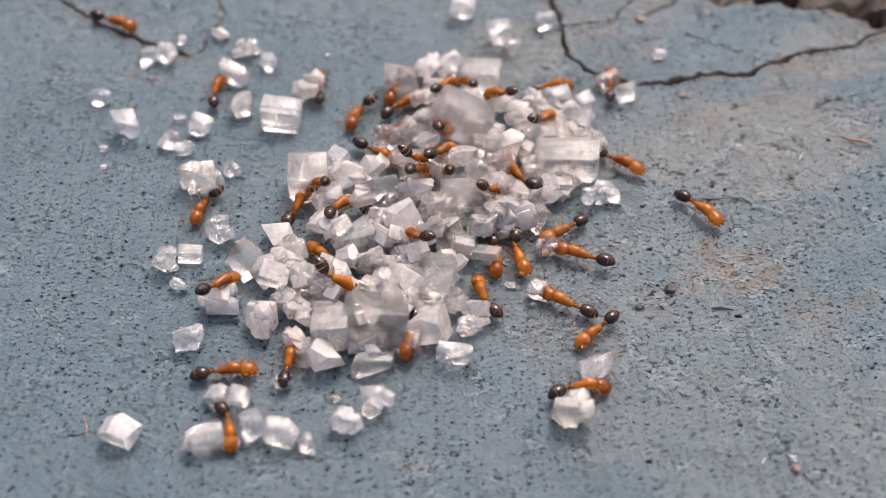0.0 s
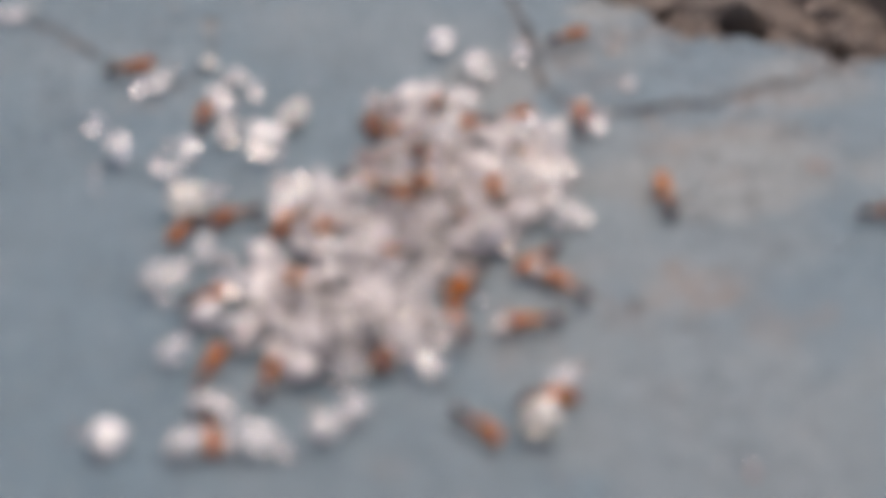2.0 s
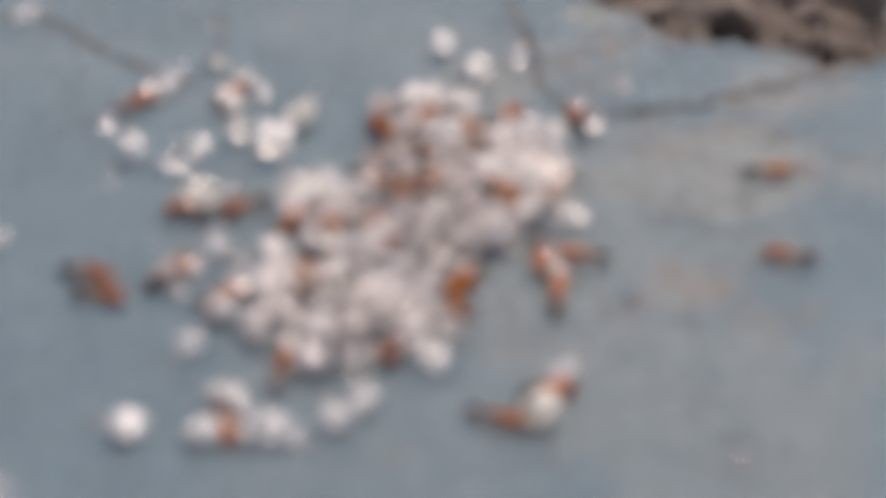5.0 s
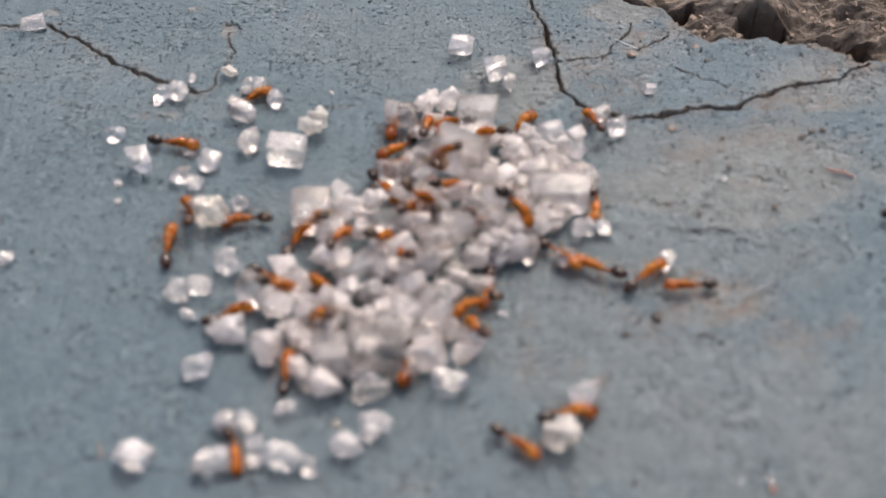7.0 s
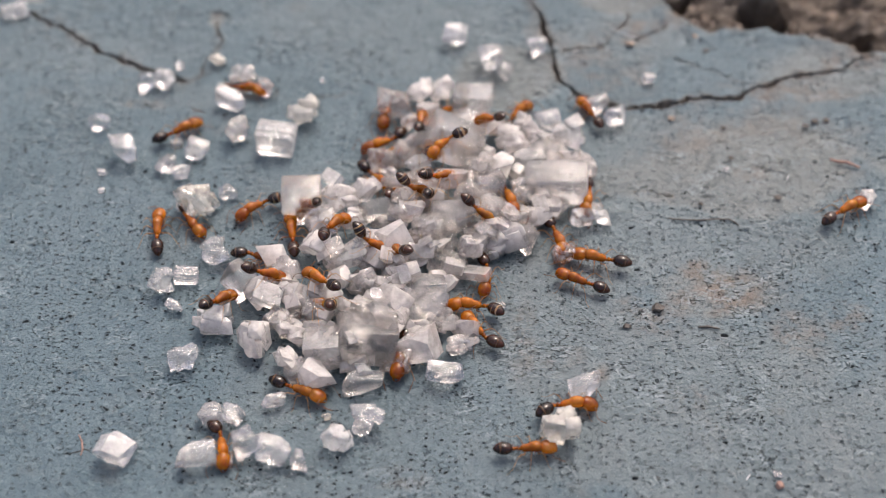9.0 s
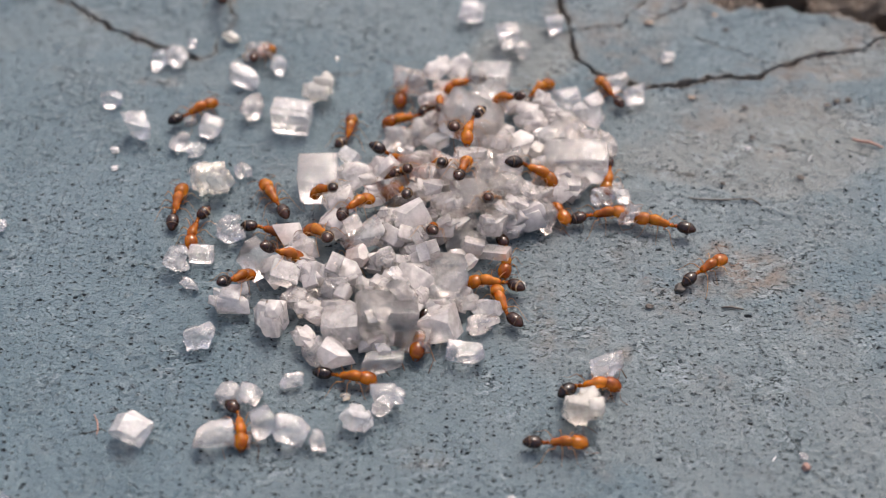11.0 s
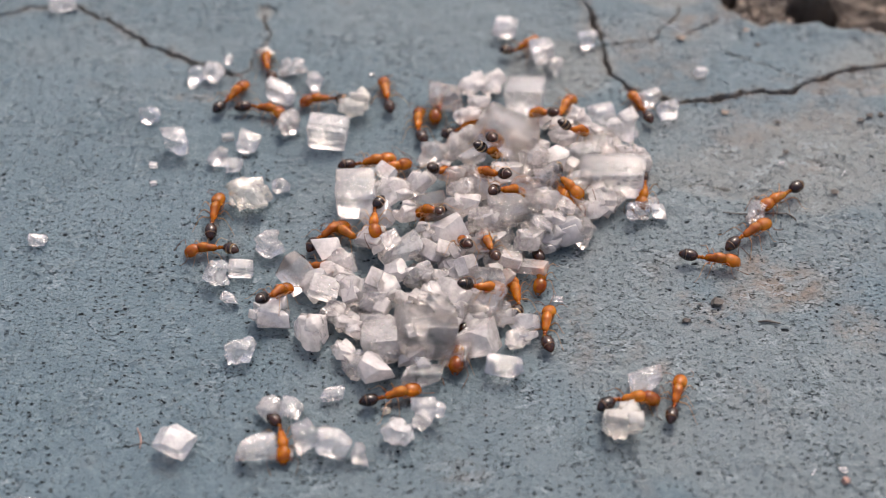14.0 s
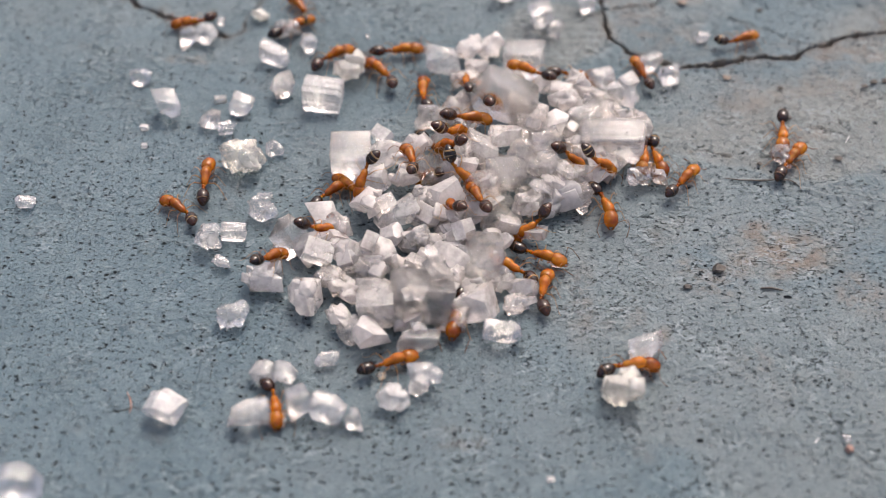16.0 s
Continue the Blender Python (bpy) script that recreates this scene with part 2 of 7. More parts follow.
def smooth(a, b, v):
    u = np.clip((v - a) / (b - a), 0, 1)
    return u * u * (3 - 2 * u)


def relief(x, y):
    """Height in millimetres and shares of bare concrete, dirt and rusty stain at places in millimetres."""
    wx = x + 0.22 * fractal(x, y, 1.1, 11)
    wy = y + 0.22 * fractal(x, y, 1.1, 21)
    h = 0.05 * fractal(x, y, 0.12, 1, 3) + 0.012 * fractal(x, y, 1.7, 5, 3)
    dirt = np.zeros(x.shape)
    for line, width, depth in CRACKS:
        d, along = segments_distance(wx, wy, line)
        wide = width * (0.75 + 0.5 * value_noise(along, along * 0, 0.9, 31))
        cut = 1 - smooth(wide * 0.35, wide, d)
        h = h + 0.025 * np.exp(-(d / (2.5 * width)) ** 2) * min(1, depth) - depth * cut
        dirt = np.maximum(dirt, np.maximum(np.exp(-(d / (1.5 * wide)) ** 4) * min(1.0, 0.35 + depth), 0.45 * np.exp(-(d / (3 * width)) ** 2) * smooth(-0.2, 0.5, fractal(x, y, 0.8, 91)) * min(1, 2 * depth)))
    # the hollow, with a crumbly floor and a broken rim
    d, _ = segments_distance(wx, wy, HOLLOW + HOLLOW[:1])
    d = np.where(inside(wx, wy, HOLLOW), d, -d)
    deep = smooth(-0.1, 0.8, d)
    crumb = 1.2 * (1 - 2 * np.abs(fractal(x * 0.45, y, 0.33, 41, 6))) + 0.4 * fractal(x, y, 0.22, 48, 3)
    for cx, cy, rx, ry in CAVES:
        deep = deep + 5.5 * (1 - smooth(0.6, 1.0, np.hypot((x - cx) / rx, (y - cy) / ry) + 0.3 * fractal(x, y, 0.6, 45)))
    h = h - deep * (1.3 + 0.8 * crumb) + 0.12 * np.exp(-((d + 0.4) / 0.5) ** 2) * (1 + fractal(x, y, 0.9, 51))
    dirt = np.maximum(dirt, smooth(-0.5, 0.3, d + 0.35 * fractal(x, y, 0.7, 61)))
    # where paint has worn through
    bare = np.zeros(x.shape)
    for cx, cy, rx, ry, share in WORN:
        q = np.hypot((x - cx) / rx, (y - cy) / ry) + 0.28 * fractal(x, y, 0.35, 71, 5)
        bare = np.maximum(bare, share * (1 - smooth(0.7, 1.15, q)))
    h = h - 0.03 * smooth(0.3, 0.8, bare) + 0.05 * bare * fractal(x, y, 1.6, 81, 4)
    # clusters where the paint has wrinkled and flaked
    flaked = smooth(0.42, 0.62, fractal(x, y, 0.5, 131, 4) + 0.35 * bare) * (1 - smooth(0.1, 0.4, dirt))
    curl = fractal(x * 0.7, y, 2.6, 141, 3)
    h = h + flaked * 0.055 * (smooth(0.0, 0.12, curl) * (1.2 - 1.0 * smooth(0.12, 0.9, curl)) - 0.5)
    bare = np.maximum(bare, 0.2 * flaked * smooth(-0.1, 0.2, curl))
    for line in EDGES:
        d, _ = segments_distance(wx, wy, line)
        h = h + 0.05 * np.exp(-(d / 0.12) ** 2)
    rust = np.zeros(x.shape)
    for cx, cy, rx, ry, share in STAINS:
        q = np.hypot((x - cx) / rx, (y - cy) / ry) + 0.5 * fractal(x, y, 0.5, 171, 4)
        rust = np.maximum(rust, share * (1 - smooth(0.4, 1.2, q)))
    return h, bare, dirt, rust


def pits(gx, gy, h, rng):
    """Sinks small ragged pores into the height field, and returns how far each spot is sunk."""
    sunken = np.zeros(h.shape)
    step = gx[1] - gx[0]
    for k in range(240):
        x, y = rng.uniform(gx[0] + 1, gx[-1] - 1), rng.uniform(gy[0] + 1, gy[-1] - 1)
        size = 0.05 + 0.04 * rng.random() ** 3
        if k % 40 == 0:
            size *= 1.8
        n = int(size * 2.4 / step) + 2
        i, j = int((x - gx[0]) / step), int((y - gy[0]) / step)
        if i - n < 0 or j - n < 0 or i + n >= len(gx) or j + n >= len(gy):
            continue
        X, Y = np.meshgrid(gx[i - n:i + n + 1] - x, gy[j - n:j + n + 1] - y)
        a = rng.uniform(-0.5, 0.5)
        u, v = X * math.cos(a) + Y * math.sin(a), Y * math.cos(a) - X * math.sin(a)
        q = np.hypot(u / (size * rng.uniform(1.0, 1.9)), v / size) + rng.uniform(-0.2, 0.2, X.shape)
        spot = np.s_[j - n:j + n + 1, i - n:i + n + 1]
        sunk = 1 - smooth(0.55, 1.05, q)
        h[spot] += 0.016 * np.exp(-((q - 1.35) / 0.35) ** 2) - 0.075 * sunk
        sunken[spot] = np.maximum(sunken[spot], sunk)
    return sunken


def ground_material():
    m, t, s = material("painted concrete")
    co = object_coords(t)
    at = {}
    for key in ("bare", "dirt", "pore", "rust"):
        n = t.nodes.new("ShaderNodeAttribute")
        n.attribute_name = key
        at[key] = n.outputs["Fac"]
    paint = ramp(t, noise_of(t, 160, 6, 0.6, co), (0.3, (0.059, 0.097, 0.117)), (0.5, (0.072, 0.114, 0.137)), (0.72, (0.086, 0.129, 0.153)))
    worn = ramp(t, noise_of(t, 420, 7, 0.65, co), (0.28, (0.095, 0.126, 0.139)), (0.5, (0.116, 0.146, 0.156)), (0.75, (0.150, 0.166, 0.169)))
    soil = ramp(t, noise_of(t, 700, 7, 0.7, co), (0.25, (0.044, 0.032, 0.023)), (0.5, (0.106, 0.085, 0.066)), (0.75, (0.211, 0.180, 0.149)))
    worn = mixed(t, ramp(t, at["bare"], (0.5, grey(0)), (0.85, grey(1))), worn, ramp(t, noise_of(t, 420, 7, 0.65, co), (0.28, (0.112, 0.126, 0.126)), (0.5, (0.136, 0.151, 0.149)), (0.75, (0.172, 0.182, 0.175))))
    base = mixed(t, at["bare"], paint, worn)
    # rusty smears
    base = mixed(t, ramp(t, noise_of(t, 240, 5, 0.7, co), (0.60, grey(0)), (0.74, grey(0.3))), base, (0.134, 0.100, 0.077))
    base = mixed(t, mixed(t, 1.0, at["rust"], ramp(t, noise_of(t, 1100, 6, 0.7, co), (0.42, grey(0.0)), (0.58, grey(0.8))), "MULTIPLY"), base, (0.139, 0.105, 0.080))
    # pale scuffs
    base = mixed(t, ramp(t, noise_of(t, 2200, 5, 0.7, co), (0.62, grey(0)), (0.75, grey(0.5))), base, (0.183, 0.221, 0.230))
    # pores, darkened in the colour: the sunk ones, and two sprinkles of pinholes of uneven size
    ragged = add(t, "ShaderNodeTexNoise", Scale=9000.0)
    t.links.new(co, ragged.inputs["Vector"])
    wobble = t.nodes.new("ShaderNodeVectorMath")
    wobble.operation = "MULTIPLY_ADD"
    wobble.inputs[1].default_value = (0.00006, 0.00006, 0.0)
    t.links.new(ragged.outputs["Color"], wobble.inputs[0])
    t.links.new(co, wobble.inputs[2])
    squash = t.nodes.new("ShaderNodeMapping")
    squash.inputs["Scale"].default_value = (0.6, 1.0, 1.0)
    t.links.new(wobble.outputs[0], squash.inputs["Vector"])
    squashed = squash.outputs[0]
    layers, rims = [], []
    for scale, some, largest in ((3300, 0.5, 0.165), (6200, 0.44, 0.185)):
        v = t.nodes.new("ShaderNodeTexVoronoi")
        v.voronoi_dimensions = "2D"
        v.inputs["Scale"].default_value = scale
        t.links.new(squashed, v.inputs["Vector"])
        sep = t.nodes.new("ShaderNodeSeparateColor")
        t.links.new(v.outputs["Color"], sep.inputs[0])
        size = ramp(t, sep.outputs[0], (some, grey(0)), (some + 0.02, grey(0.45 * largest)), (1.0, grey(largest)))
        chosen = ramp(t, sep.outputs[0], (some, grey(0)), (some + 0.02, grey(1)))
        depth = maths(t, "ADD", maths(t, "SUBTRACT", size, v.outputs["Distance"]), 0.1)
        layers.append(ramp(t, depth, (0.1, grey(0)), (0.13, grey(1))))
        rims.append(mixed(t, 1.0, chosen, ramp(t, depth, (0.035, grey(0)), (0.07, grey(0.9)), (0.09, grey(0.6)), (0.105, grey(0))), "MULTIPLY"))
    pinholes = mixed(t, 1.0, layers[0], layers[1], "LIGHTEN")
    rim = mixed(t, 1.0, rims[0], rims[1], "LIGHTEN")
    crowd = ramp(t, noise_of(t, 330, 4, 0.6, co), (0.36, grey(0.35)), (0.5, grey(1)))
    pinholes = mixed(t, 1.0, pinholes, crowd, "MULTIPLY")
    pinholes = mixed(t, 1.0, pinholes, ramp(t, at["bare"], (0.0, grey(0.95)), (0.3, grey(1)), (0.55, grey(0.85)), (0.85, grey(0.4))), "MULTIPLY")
    # wrinkled, flaking clusters: dark torn lines and pale flecks, both put into the colour
    crinkle = noise_of(t, 2300, 4, 0.6, squashed)
    cluster = ramp(t, maths(t, "ADD", noise_of(t, 520, 4, 0.6, co), maths(t, "MULTIPLY", maths(t, "ADD", at["rust"], at["bare"]), 0.06)), (0.53, grey(0)), (0.66, grey(0.85)))
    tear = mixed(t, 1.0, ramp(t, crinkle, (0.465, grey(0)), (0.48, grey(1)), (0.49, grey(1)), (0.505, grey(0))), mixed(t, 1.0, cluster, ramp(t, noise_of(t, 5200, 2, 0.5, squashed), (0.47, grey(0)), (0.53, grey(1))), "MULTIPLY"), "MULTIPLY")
    flecks = mixed(t, 1.0, ramp(t, crinkle, (0.52, grey(0)), (0.545, grey(0.85)), (0.585, grey(0.0))), cluster, "MULTIPLY")
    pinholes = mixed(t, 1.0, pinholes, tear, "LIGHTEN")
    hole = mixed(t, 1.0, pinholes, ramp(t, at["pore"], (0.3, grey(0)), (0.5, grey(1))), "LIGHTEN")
    # glints of the bumpy paint, painted as pale specks, and scuffs beside the pores
    glints = mixed(t, 1.0, ramp(t, noise_of(t, 1400, 5, 0.7, co), (0.48, grey(0)), (0.66, grey(0.5))), ramp(t, noise_of(t, 7000, 3, 0.6, co), (0.45, grey(0)), (0.6, grey(1))), "MULTIPLY")
    base = mixed(t, glints, base, (0.189, 0.246, 0.264))
    # paint lips raised round the pores, their edge highlights painted on as patchy pale rings
    base = mixed(t, mixed(t, 1.0, rim, ramp(t, noise_of(t, 3000, 3, 0.6, co), (0.4, grey(0.1)), (0.6, grey(1))), "MULTIPLY"), base, (0.40, 0.48, 0.51))
    # pale flecks of flaking paint, brightened in colour for the highlights they catch
    base = mixed(t, flecks, base, (0.24, 0.29, 0.31))
    # the shade inside pores, pinholes and tears is put into the base colour
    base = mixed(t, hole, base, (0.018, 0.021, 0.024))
    t.links.new(ramp(t, hole, (0.0, grey(0.42)), (0.8, grey(0.0))), s.inputs["Specular IOR Level"])
    base = mixed(t, at["dirt"], base, soil)
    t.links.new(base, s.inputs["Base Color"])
    t.links.new(ramp(t, noise_of(t, 900, 5, 0.6, co), (0.3, grey(0.24)), (0.75, grey(0.52))), s.inputs["Roughness"])
    fine = noise_of(t, 2600, 6, 0.7, co)
    height = mixed(t, pinholes, mixed(t, 0.5, fine, noise_of(t, 9000, 4, 0.65, co)), (-0.6, -0.6, -0.6))
    height = mixed(t, rim, height, (1.1, 1.1, 1.1))
    bump(t, s, height, 1.0, 0.00016)
    return m


def build_ground():
    fx = np.arange(-25, 25.01, 0.06)
    fy = np.arange(-16, 25.01, 0.06)
    far = np.array([40, 70, 150, 500, 3000, 30000, 400000.0])
    gx = np.concatenate([-far[::-1], fx, far])
    gy = np.concatenate([-far[::-1], fy, far])
    X, Y = np.meshgrid(gx, gy)
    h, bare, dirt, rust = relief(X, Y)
    edge = smooth(0, 3, np.minimum(np.minimum(X + 25, 25 - X), np.minimum(Y + 16, 25 - Y)))
    h, bare, dirt = h * edge, bare * edge, dirt * edge
    pore = np.zeros(h.shape)
    m = len(far)
    inner = np.s_[m:-m, m:-m]
    patch = h[inner].copy()
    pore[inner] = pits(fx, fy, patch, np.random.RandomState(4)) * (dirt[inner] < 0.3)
    h[inner] = patch
    # ledges of broken concrete that hang over the caves
    Y0 = Y.copy()
    for cx, cy, rx, ry in CAVES:
        over = np.exp(-((X - cx) / (1.2 * rx)) ** 2) * smooth(cy + 0.2 * ry, cy + 1.0 * ry, Y0) * (1 - smooth(cy + 1.5 * ry, cy + 4.5 * ry, Y0))
        Y = Y - 0.9 * ry * over
        h = h + 0.9 * over
    nx, ny = len(gx), len(gy)
    i = np.arange(nx * ny).reshape(ny, nx)
    quads = np.stack([i[:-1, :-1], i[:-1, 1:], i[1:, 1:], i[1:, :-1]], -1).reshape(-1, 4)
    me = bpy.data.meshes.new("ground")
    me.vertices.add(nx * ny)
    me.vertices.foreach_set("co", (np.stack([X, Y, h], -1) * MM).ravel())
    me.loops.add(quads.size)
    me.loops.foreach_set("vertex_index", quads.ravel())
    me.polygons.add(len(quads))
    me.polygons.foreach_set("loop_start", np.arange(0, quads.size, 4))
    me.polygons.foreach_set("use_smooth", np.ones(len(quads), bool))
    me.update(calc_edges=True)
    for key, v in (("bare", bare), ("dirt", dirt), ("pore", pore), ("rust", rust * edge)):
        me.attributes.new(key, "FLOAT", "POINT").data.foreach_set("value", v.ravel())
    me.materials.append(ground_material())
    return tagged(new("ground", me), "worn blue-grey painted concrete with pores, cracks and a crumbled hollow", "ground", kind="structure")


build_ground()

# ---- sugar ----
def tube(bm, points, radii, sides=8, flat=1.0):
    """A closed tube through points, of these radii, in millimetres; flat squeezes it vertically."""
    rings = []
    pts = [Vector(p) for p in points]
    for k, (p, r) in enumerate(zip(pts, radii)):
        way = (pts[min(k + 1, len(pts) - 1)] - pts[max(k - 1, 0)]).normalized()
        side = way.cross(Vector((0, 0, 1)))
        side = side.normalized() if side.length > 1e-4 else Vector((0, 1, 0))
        up = side.cross(way)
        rings.append([bm.verts.new((p + side * r * math.cos(a) + up * r * flat * math.sin(a)) * MM) for a in (2 * math.pi * j / sides for j in range(sides))])
    for a, b in zip(rings, rings[1:]):
        for j in range(sides):
            bm.faces.new((a[j], a[(j + 1) % sides], b[(j + 1) % sides], b[j]))
    bm.faces.new(rings[0][::-1])
    bm.faces.new(rings[-1])
    return bm


def hull(points):
    bm = bmesh.new()
    for p in points:
        bm.verts.new(p)
    bmesh.ops.convex_hull(bm, input=bm.verts)
    loose = [v for v in bm.verts if not v.link_faces]
    bmesh.ops.delete(bm, geom=loose, context="VERTS")
    return bm


def block_points(rng, a, b, c, chop):
    """Corners of a slanted block with its corners and some edges cut, in millimetres."""
    out = []
    lean = rng.uniform(-0.18, 0.18)
    for sx in (-1, 1):
        for sy in (-1, 1):
            for sz in (-1, 1):
                k = [rng.uniform(0.06, chop) if rng.random() < 0.75 else rng.uniform(chop, 1.6 * chop) for _ in range(3)]
                for axis in range(3):
                    p = [sx, sy, sz]
                    for other in range(3):
                        if other != axis:
                            p[other] *= 1 - k[other] * rng.uniform(0.5, 1)
                    out.append(((p[0] + lean * p[2]) * a / 2, p[1] * b / 2, p[2] * c / 2))
    return out


LABELS = {
    "block": ("translucent white blocky sugar crystal with bright facets", SUGAR),
    "clear": ("glassy clear sugar crystal with cut corners", SUGAR_CLEAR),
    "rough": ("rough white cluster of small intergrown sugar crystals", SUGAR),
    "shard": ("thin clear splinter of sugar", SUGAR_CLEAR),
    "yellow": ("yellowish rough lump of sugar crystals", SUGAR_YELLOW),
    "striped": ("translucent white sugar crystal with ribbed growth bands", SUGAR_CLEAR),
    "cube": ("large clear square-cut sugar crystal", SUGAR_CLEAR),
    "chip": ("small white chip of sugar", SUGAR),
}
crystal_count = [0]


def block_planes(rng, a, b, c, chop, loose=0.14):
    """Outward planes of a block with cut edges and corners, whose faces lean by up to loose."""
    out = []
    for sx in (-1, 0, 1):
        for sy in (-1, 0, 1):
            for sz in (-1, 0, 1):
                rank = abs(sx) + abs(sy) + abs(sz)
                if rank == 0 or (rank > 1 and rng.random() < 0.74):
                    continue
                n = np.array((sx, sy, sz), float) + np.array([rng.uniform(-loose, loose) for _ in range(3)])
                n /= np.linalg.norm(n)
                reach = abs(n[0]) * a / 2 + abs(n[1]) * b / 2 + abs(n[2]) * c / 2
                d = reach * (1 if rank == 1 else 1 - chop * rng.uniform(0.3, 1.0) / rank ** 0.5)
                out.append((n, max(d, 0.03)))
    return out


def cut_corners(planes, a, b, c):
    """The corners of the convex block that the planes bound, fitted to its width, depth and height."""
    n = np.array([p[0] for p in planes])
    d = np.array([p[1] for p in planes])
    i, j, k = np.array([(u, v, w) for u in range(len(d)) for v in range(u) for w in range(v)]).T
    m = np.stack([n[i], n[j], n[k]], 1)
    good = np.abs(np.linalg.det(m)) > 1e-3
    at = np.linalg.solve(m[good], np.stack([d[i], d[j], d[k]], 1)[good][:, :, None])[:, :, 0]
    at = at[(at @ n.T <= d + 1e-6).all(1)]
    low, high = at.min(0), at.max(0)
    return (at - (low + high) / 2) / (high - low) * np.array((a, b, c)) * 1.04


# an empty scene in which lumps are joined
bench = bpy.data.scenes.new("bench")


def grown_together(me, lumps):
    """One closed skin round all the lumps, which are in millimetres."""
    pair = []
    for some in (lumps[:1], lumps[1:]):
        points, faces = [], []
        for bm in some:
            bm.verts.index_update()
            faces += [[len(points) + v.index for v in f.verts] for f in bm.faces]
            points += [v.co[:] for v in bm.verts]
            bm.free()
        body = bpy.data.meshes.new("lump")
        body.from_pydata(points, [], faces)
        pair.append(bpy.data.objects.new("lump", body))
        bench.collection.objects.link(pair[-1])
    union = pair[0].modifiers.new("union", "BOOLEAN")
    union.operation, union.solver, union.object, union.use_self = "UNION", "EXACT", pair[1], True
    view = bench.view_layers[0]
    view.update()
    whole = pair[0].evaluated_get(view.depsgraph).to_mesh()
    me.from_pydata([tuple(v.co * MM) for v in whole.vertices], [], [tuple(f.vertices) for f in whole.polygons])
    for ob in pair:
        body = ob.data
        bpy.data.objects.remove(ob)
        bpy.data.meshes.remove(body)


def crystal(kind, x, y, z, a, b, c, turn=0.0, tilt=0.0, lean=0.0, group="scattered sugar crystals"):
    """A grain of sugar: its centre and its width, depth and height in millimetres, and its turns in degrees."""
    crystal_count[0] += 1
    rng = random.Random(1000 + crystal_count[0])
    label, mat = LABELS[kind]
    me = bpy.data.meshes.new("sugar_crystal")
    chop = {"block": 0.34, "clear": 0.44, "shard": 0.12, "chip": 0.3, "rough": 0.2, "yellow": 0.22, "striped": 0.14, "cube": 0.12}[kind]
    ragged = kind in ("rough", "yellow") or (kind == "block" and rng.random() < (0.6 if group == "sugar pile" else 0.2))
    if not ragged:
        if kind in ("shard", "chip"):
            corners = block_points(rng, a, b, c, chop)
        else:
            corners = cut_corners(block_planes(rng, a, b, c, chop, 0.07 if kind in ("cube", "striped") else 0.3), a, b, c)
        bm = hull([Vector(p) * MM for p in corners])
        bmesh.ops.dissolve_limit(bm, angle_limit=0.05, verts=bm.verts, edges=bm.edges)
        bmesh.ops.bevel(bm, geom=bm.edges[:], offset=min(0.09, 0.09 * min(a, b, c)) * MM, segments=2, profile=0.5, affect="EDGES", clamp_overlap=True)
        if kind == "striped":
            # ribs: shallow grooves round the block, across its depth and its height
            for axis, size, count in ((1, b, 4), (2, c, 5)):
                for k in range(count):
                    u = (-0.36 + 0.72 * (k + rng.uniform(0.1, 0.9)) / count) * size * MM
                    e = rng.uniform(0.012, 0.03) * MM
                    for off in (-e, 0, e):
                        at, way = [0, 0, 0], [0, 0, 0]
                        at[axis], way[axis] = u + off, 1
                        bmesh.ops.bisect_plane(bm, geom=bm.verts[:] + bm.edges[:] + bm.faces[:], dist=1e-9, plane_co=at, plane_no=way)
                    for v in bm.verts:
                        if abs(v.co[axis] - u) < 2e-8:
                            for other in range(3):
                                if other != axis:
                                    v.co[other] *= 0.955
        bm.normal_update()
        bm.to_mesh(me)
        bm.free()
    else:
        # blocks grown into one another, most of them along the same axes, so that the outline is stepped
        lumps = []
        for k in range(6 if max(a, b, c) > 0.9 else 4):
            u = rng.uniform(0.35, 0.72) if k else 0.78
            dims = np.array((a, b, c)) * (u * rng.uniform(0.75, 1.2), u * rng.uniform(0.75, 1.2), u * rng.uniform(0.75, 1.2))
            room = np.maximum(0.0, np.array((a, b, c)) - dims) / 2
            off = np.array([rng.choice((-1, 1)) * rng.uniform(0.5, 1.0) * d for d in room]) if k else np.zeros(3)
            wild = 0.1 if rng.random() < 0.4 else 0.7
            turned = np.array(Euler([rng.uniform(-wild, wild) for _ in range(3)]).to_matrix())
            corners = cut_corners(block_planes(rng, *dims, chop, 0.24), *dims) @ turned.T + off
            one = hull([Vector(p) for p in corners])
            bmesh.ops.dissolve_limit(one, angle_limit=0.05, verts=one.verts, edges=one.edges)
            bmesh.ops.bevel(one, geom=one.edges[:], offset=0.08 * float(dims.min()), segments=1, profile=0.5, affect="EDGES", clamp_overlap=True)
            lumps.append(one)
        grown_together(me, lumps)
    # rounded edges, crisp creases
    me.shade_smooth()
    me.set_sharp_from_angle(angle=radians(52 if ragged else 42))
    # lone grains are clearer than those of the heap
    me.materials.append(SUGAR_CLEAR if mat is SUGAR and group != "sugar pile" else mat)
    ob = new("sugar_crystal", me)
    ob.matrix_world = pose(x * MM, y * MM, z * MM, tilt, lean, turn)
    # let the lowest corner touch what it lies on
    if z < 0.75 * c:
        co = np.empty(len(me.vertices) * 3)
        me.vertices.foreach_get("co", co)
        low = float((co.reshape(-1, 3) @ np.array(ob.matrix_world.to_3x3())[2]).min()) + z * MM
        ob.matrix_world = Matrix.Translation((0, 0, 0.02 * MM - low)) @ ob.matrix_world
    return tagged(ob, label, "sugar crystal", group)


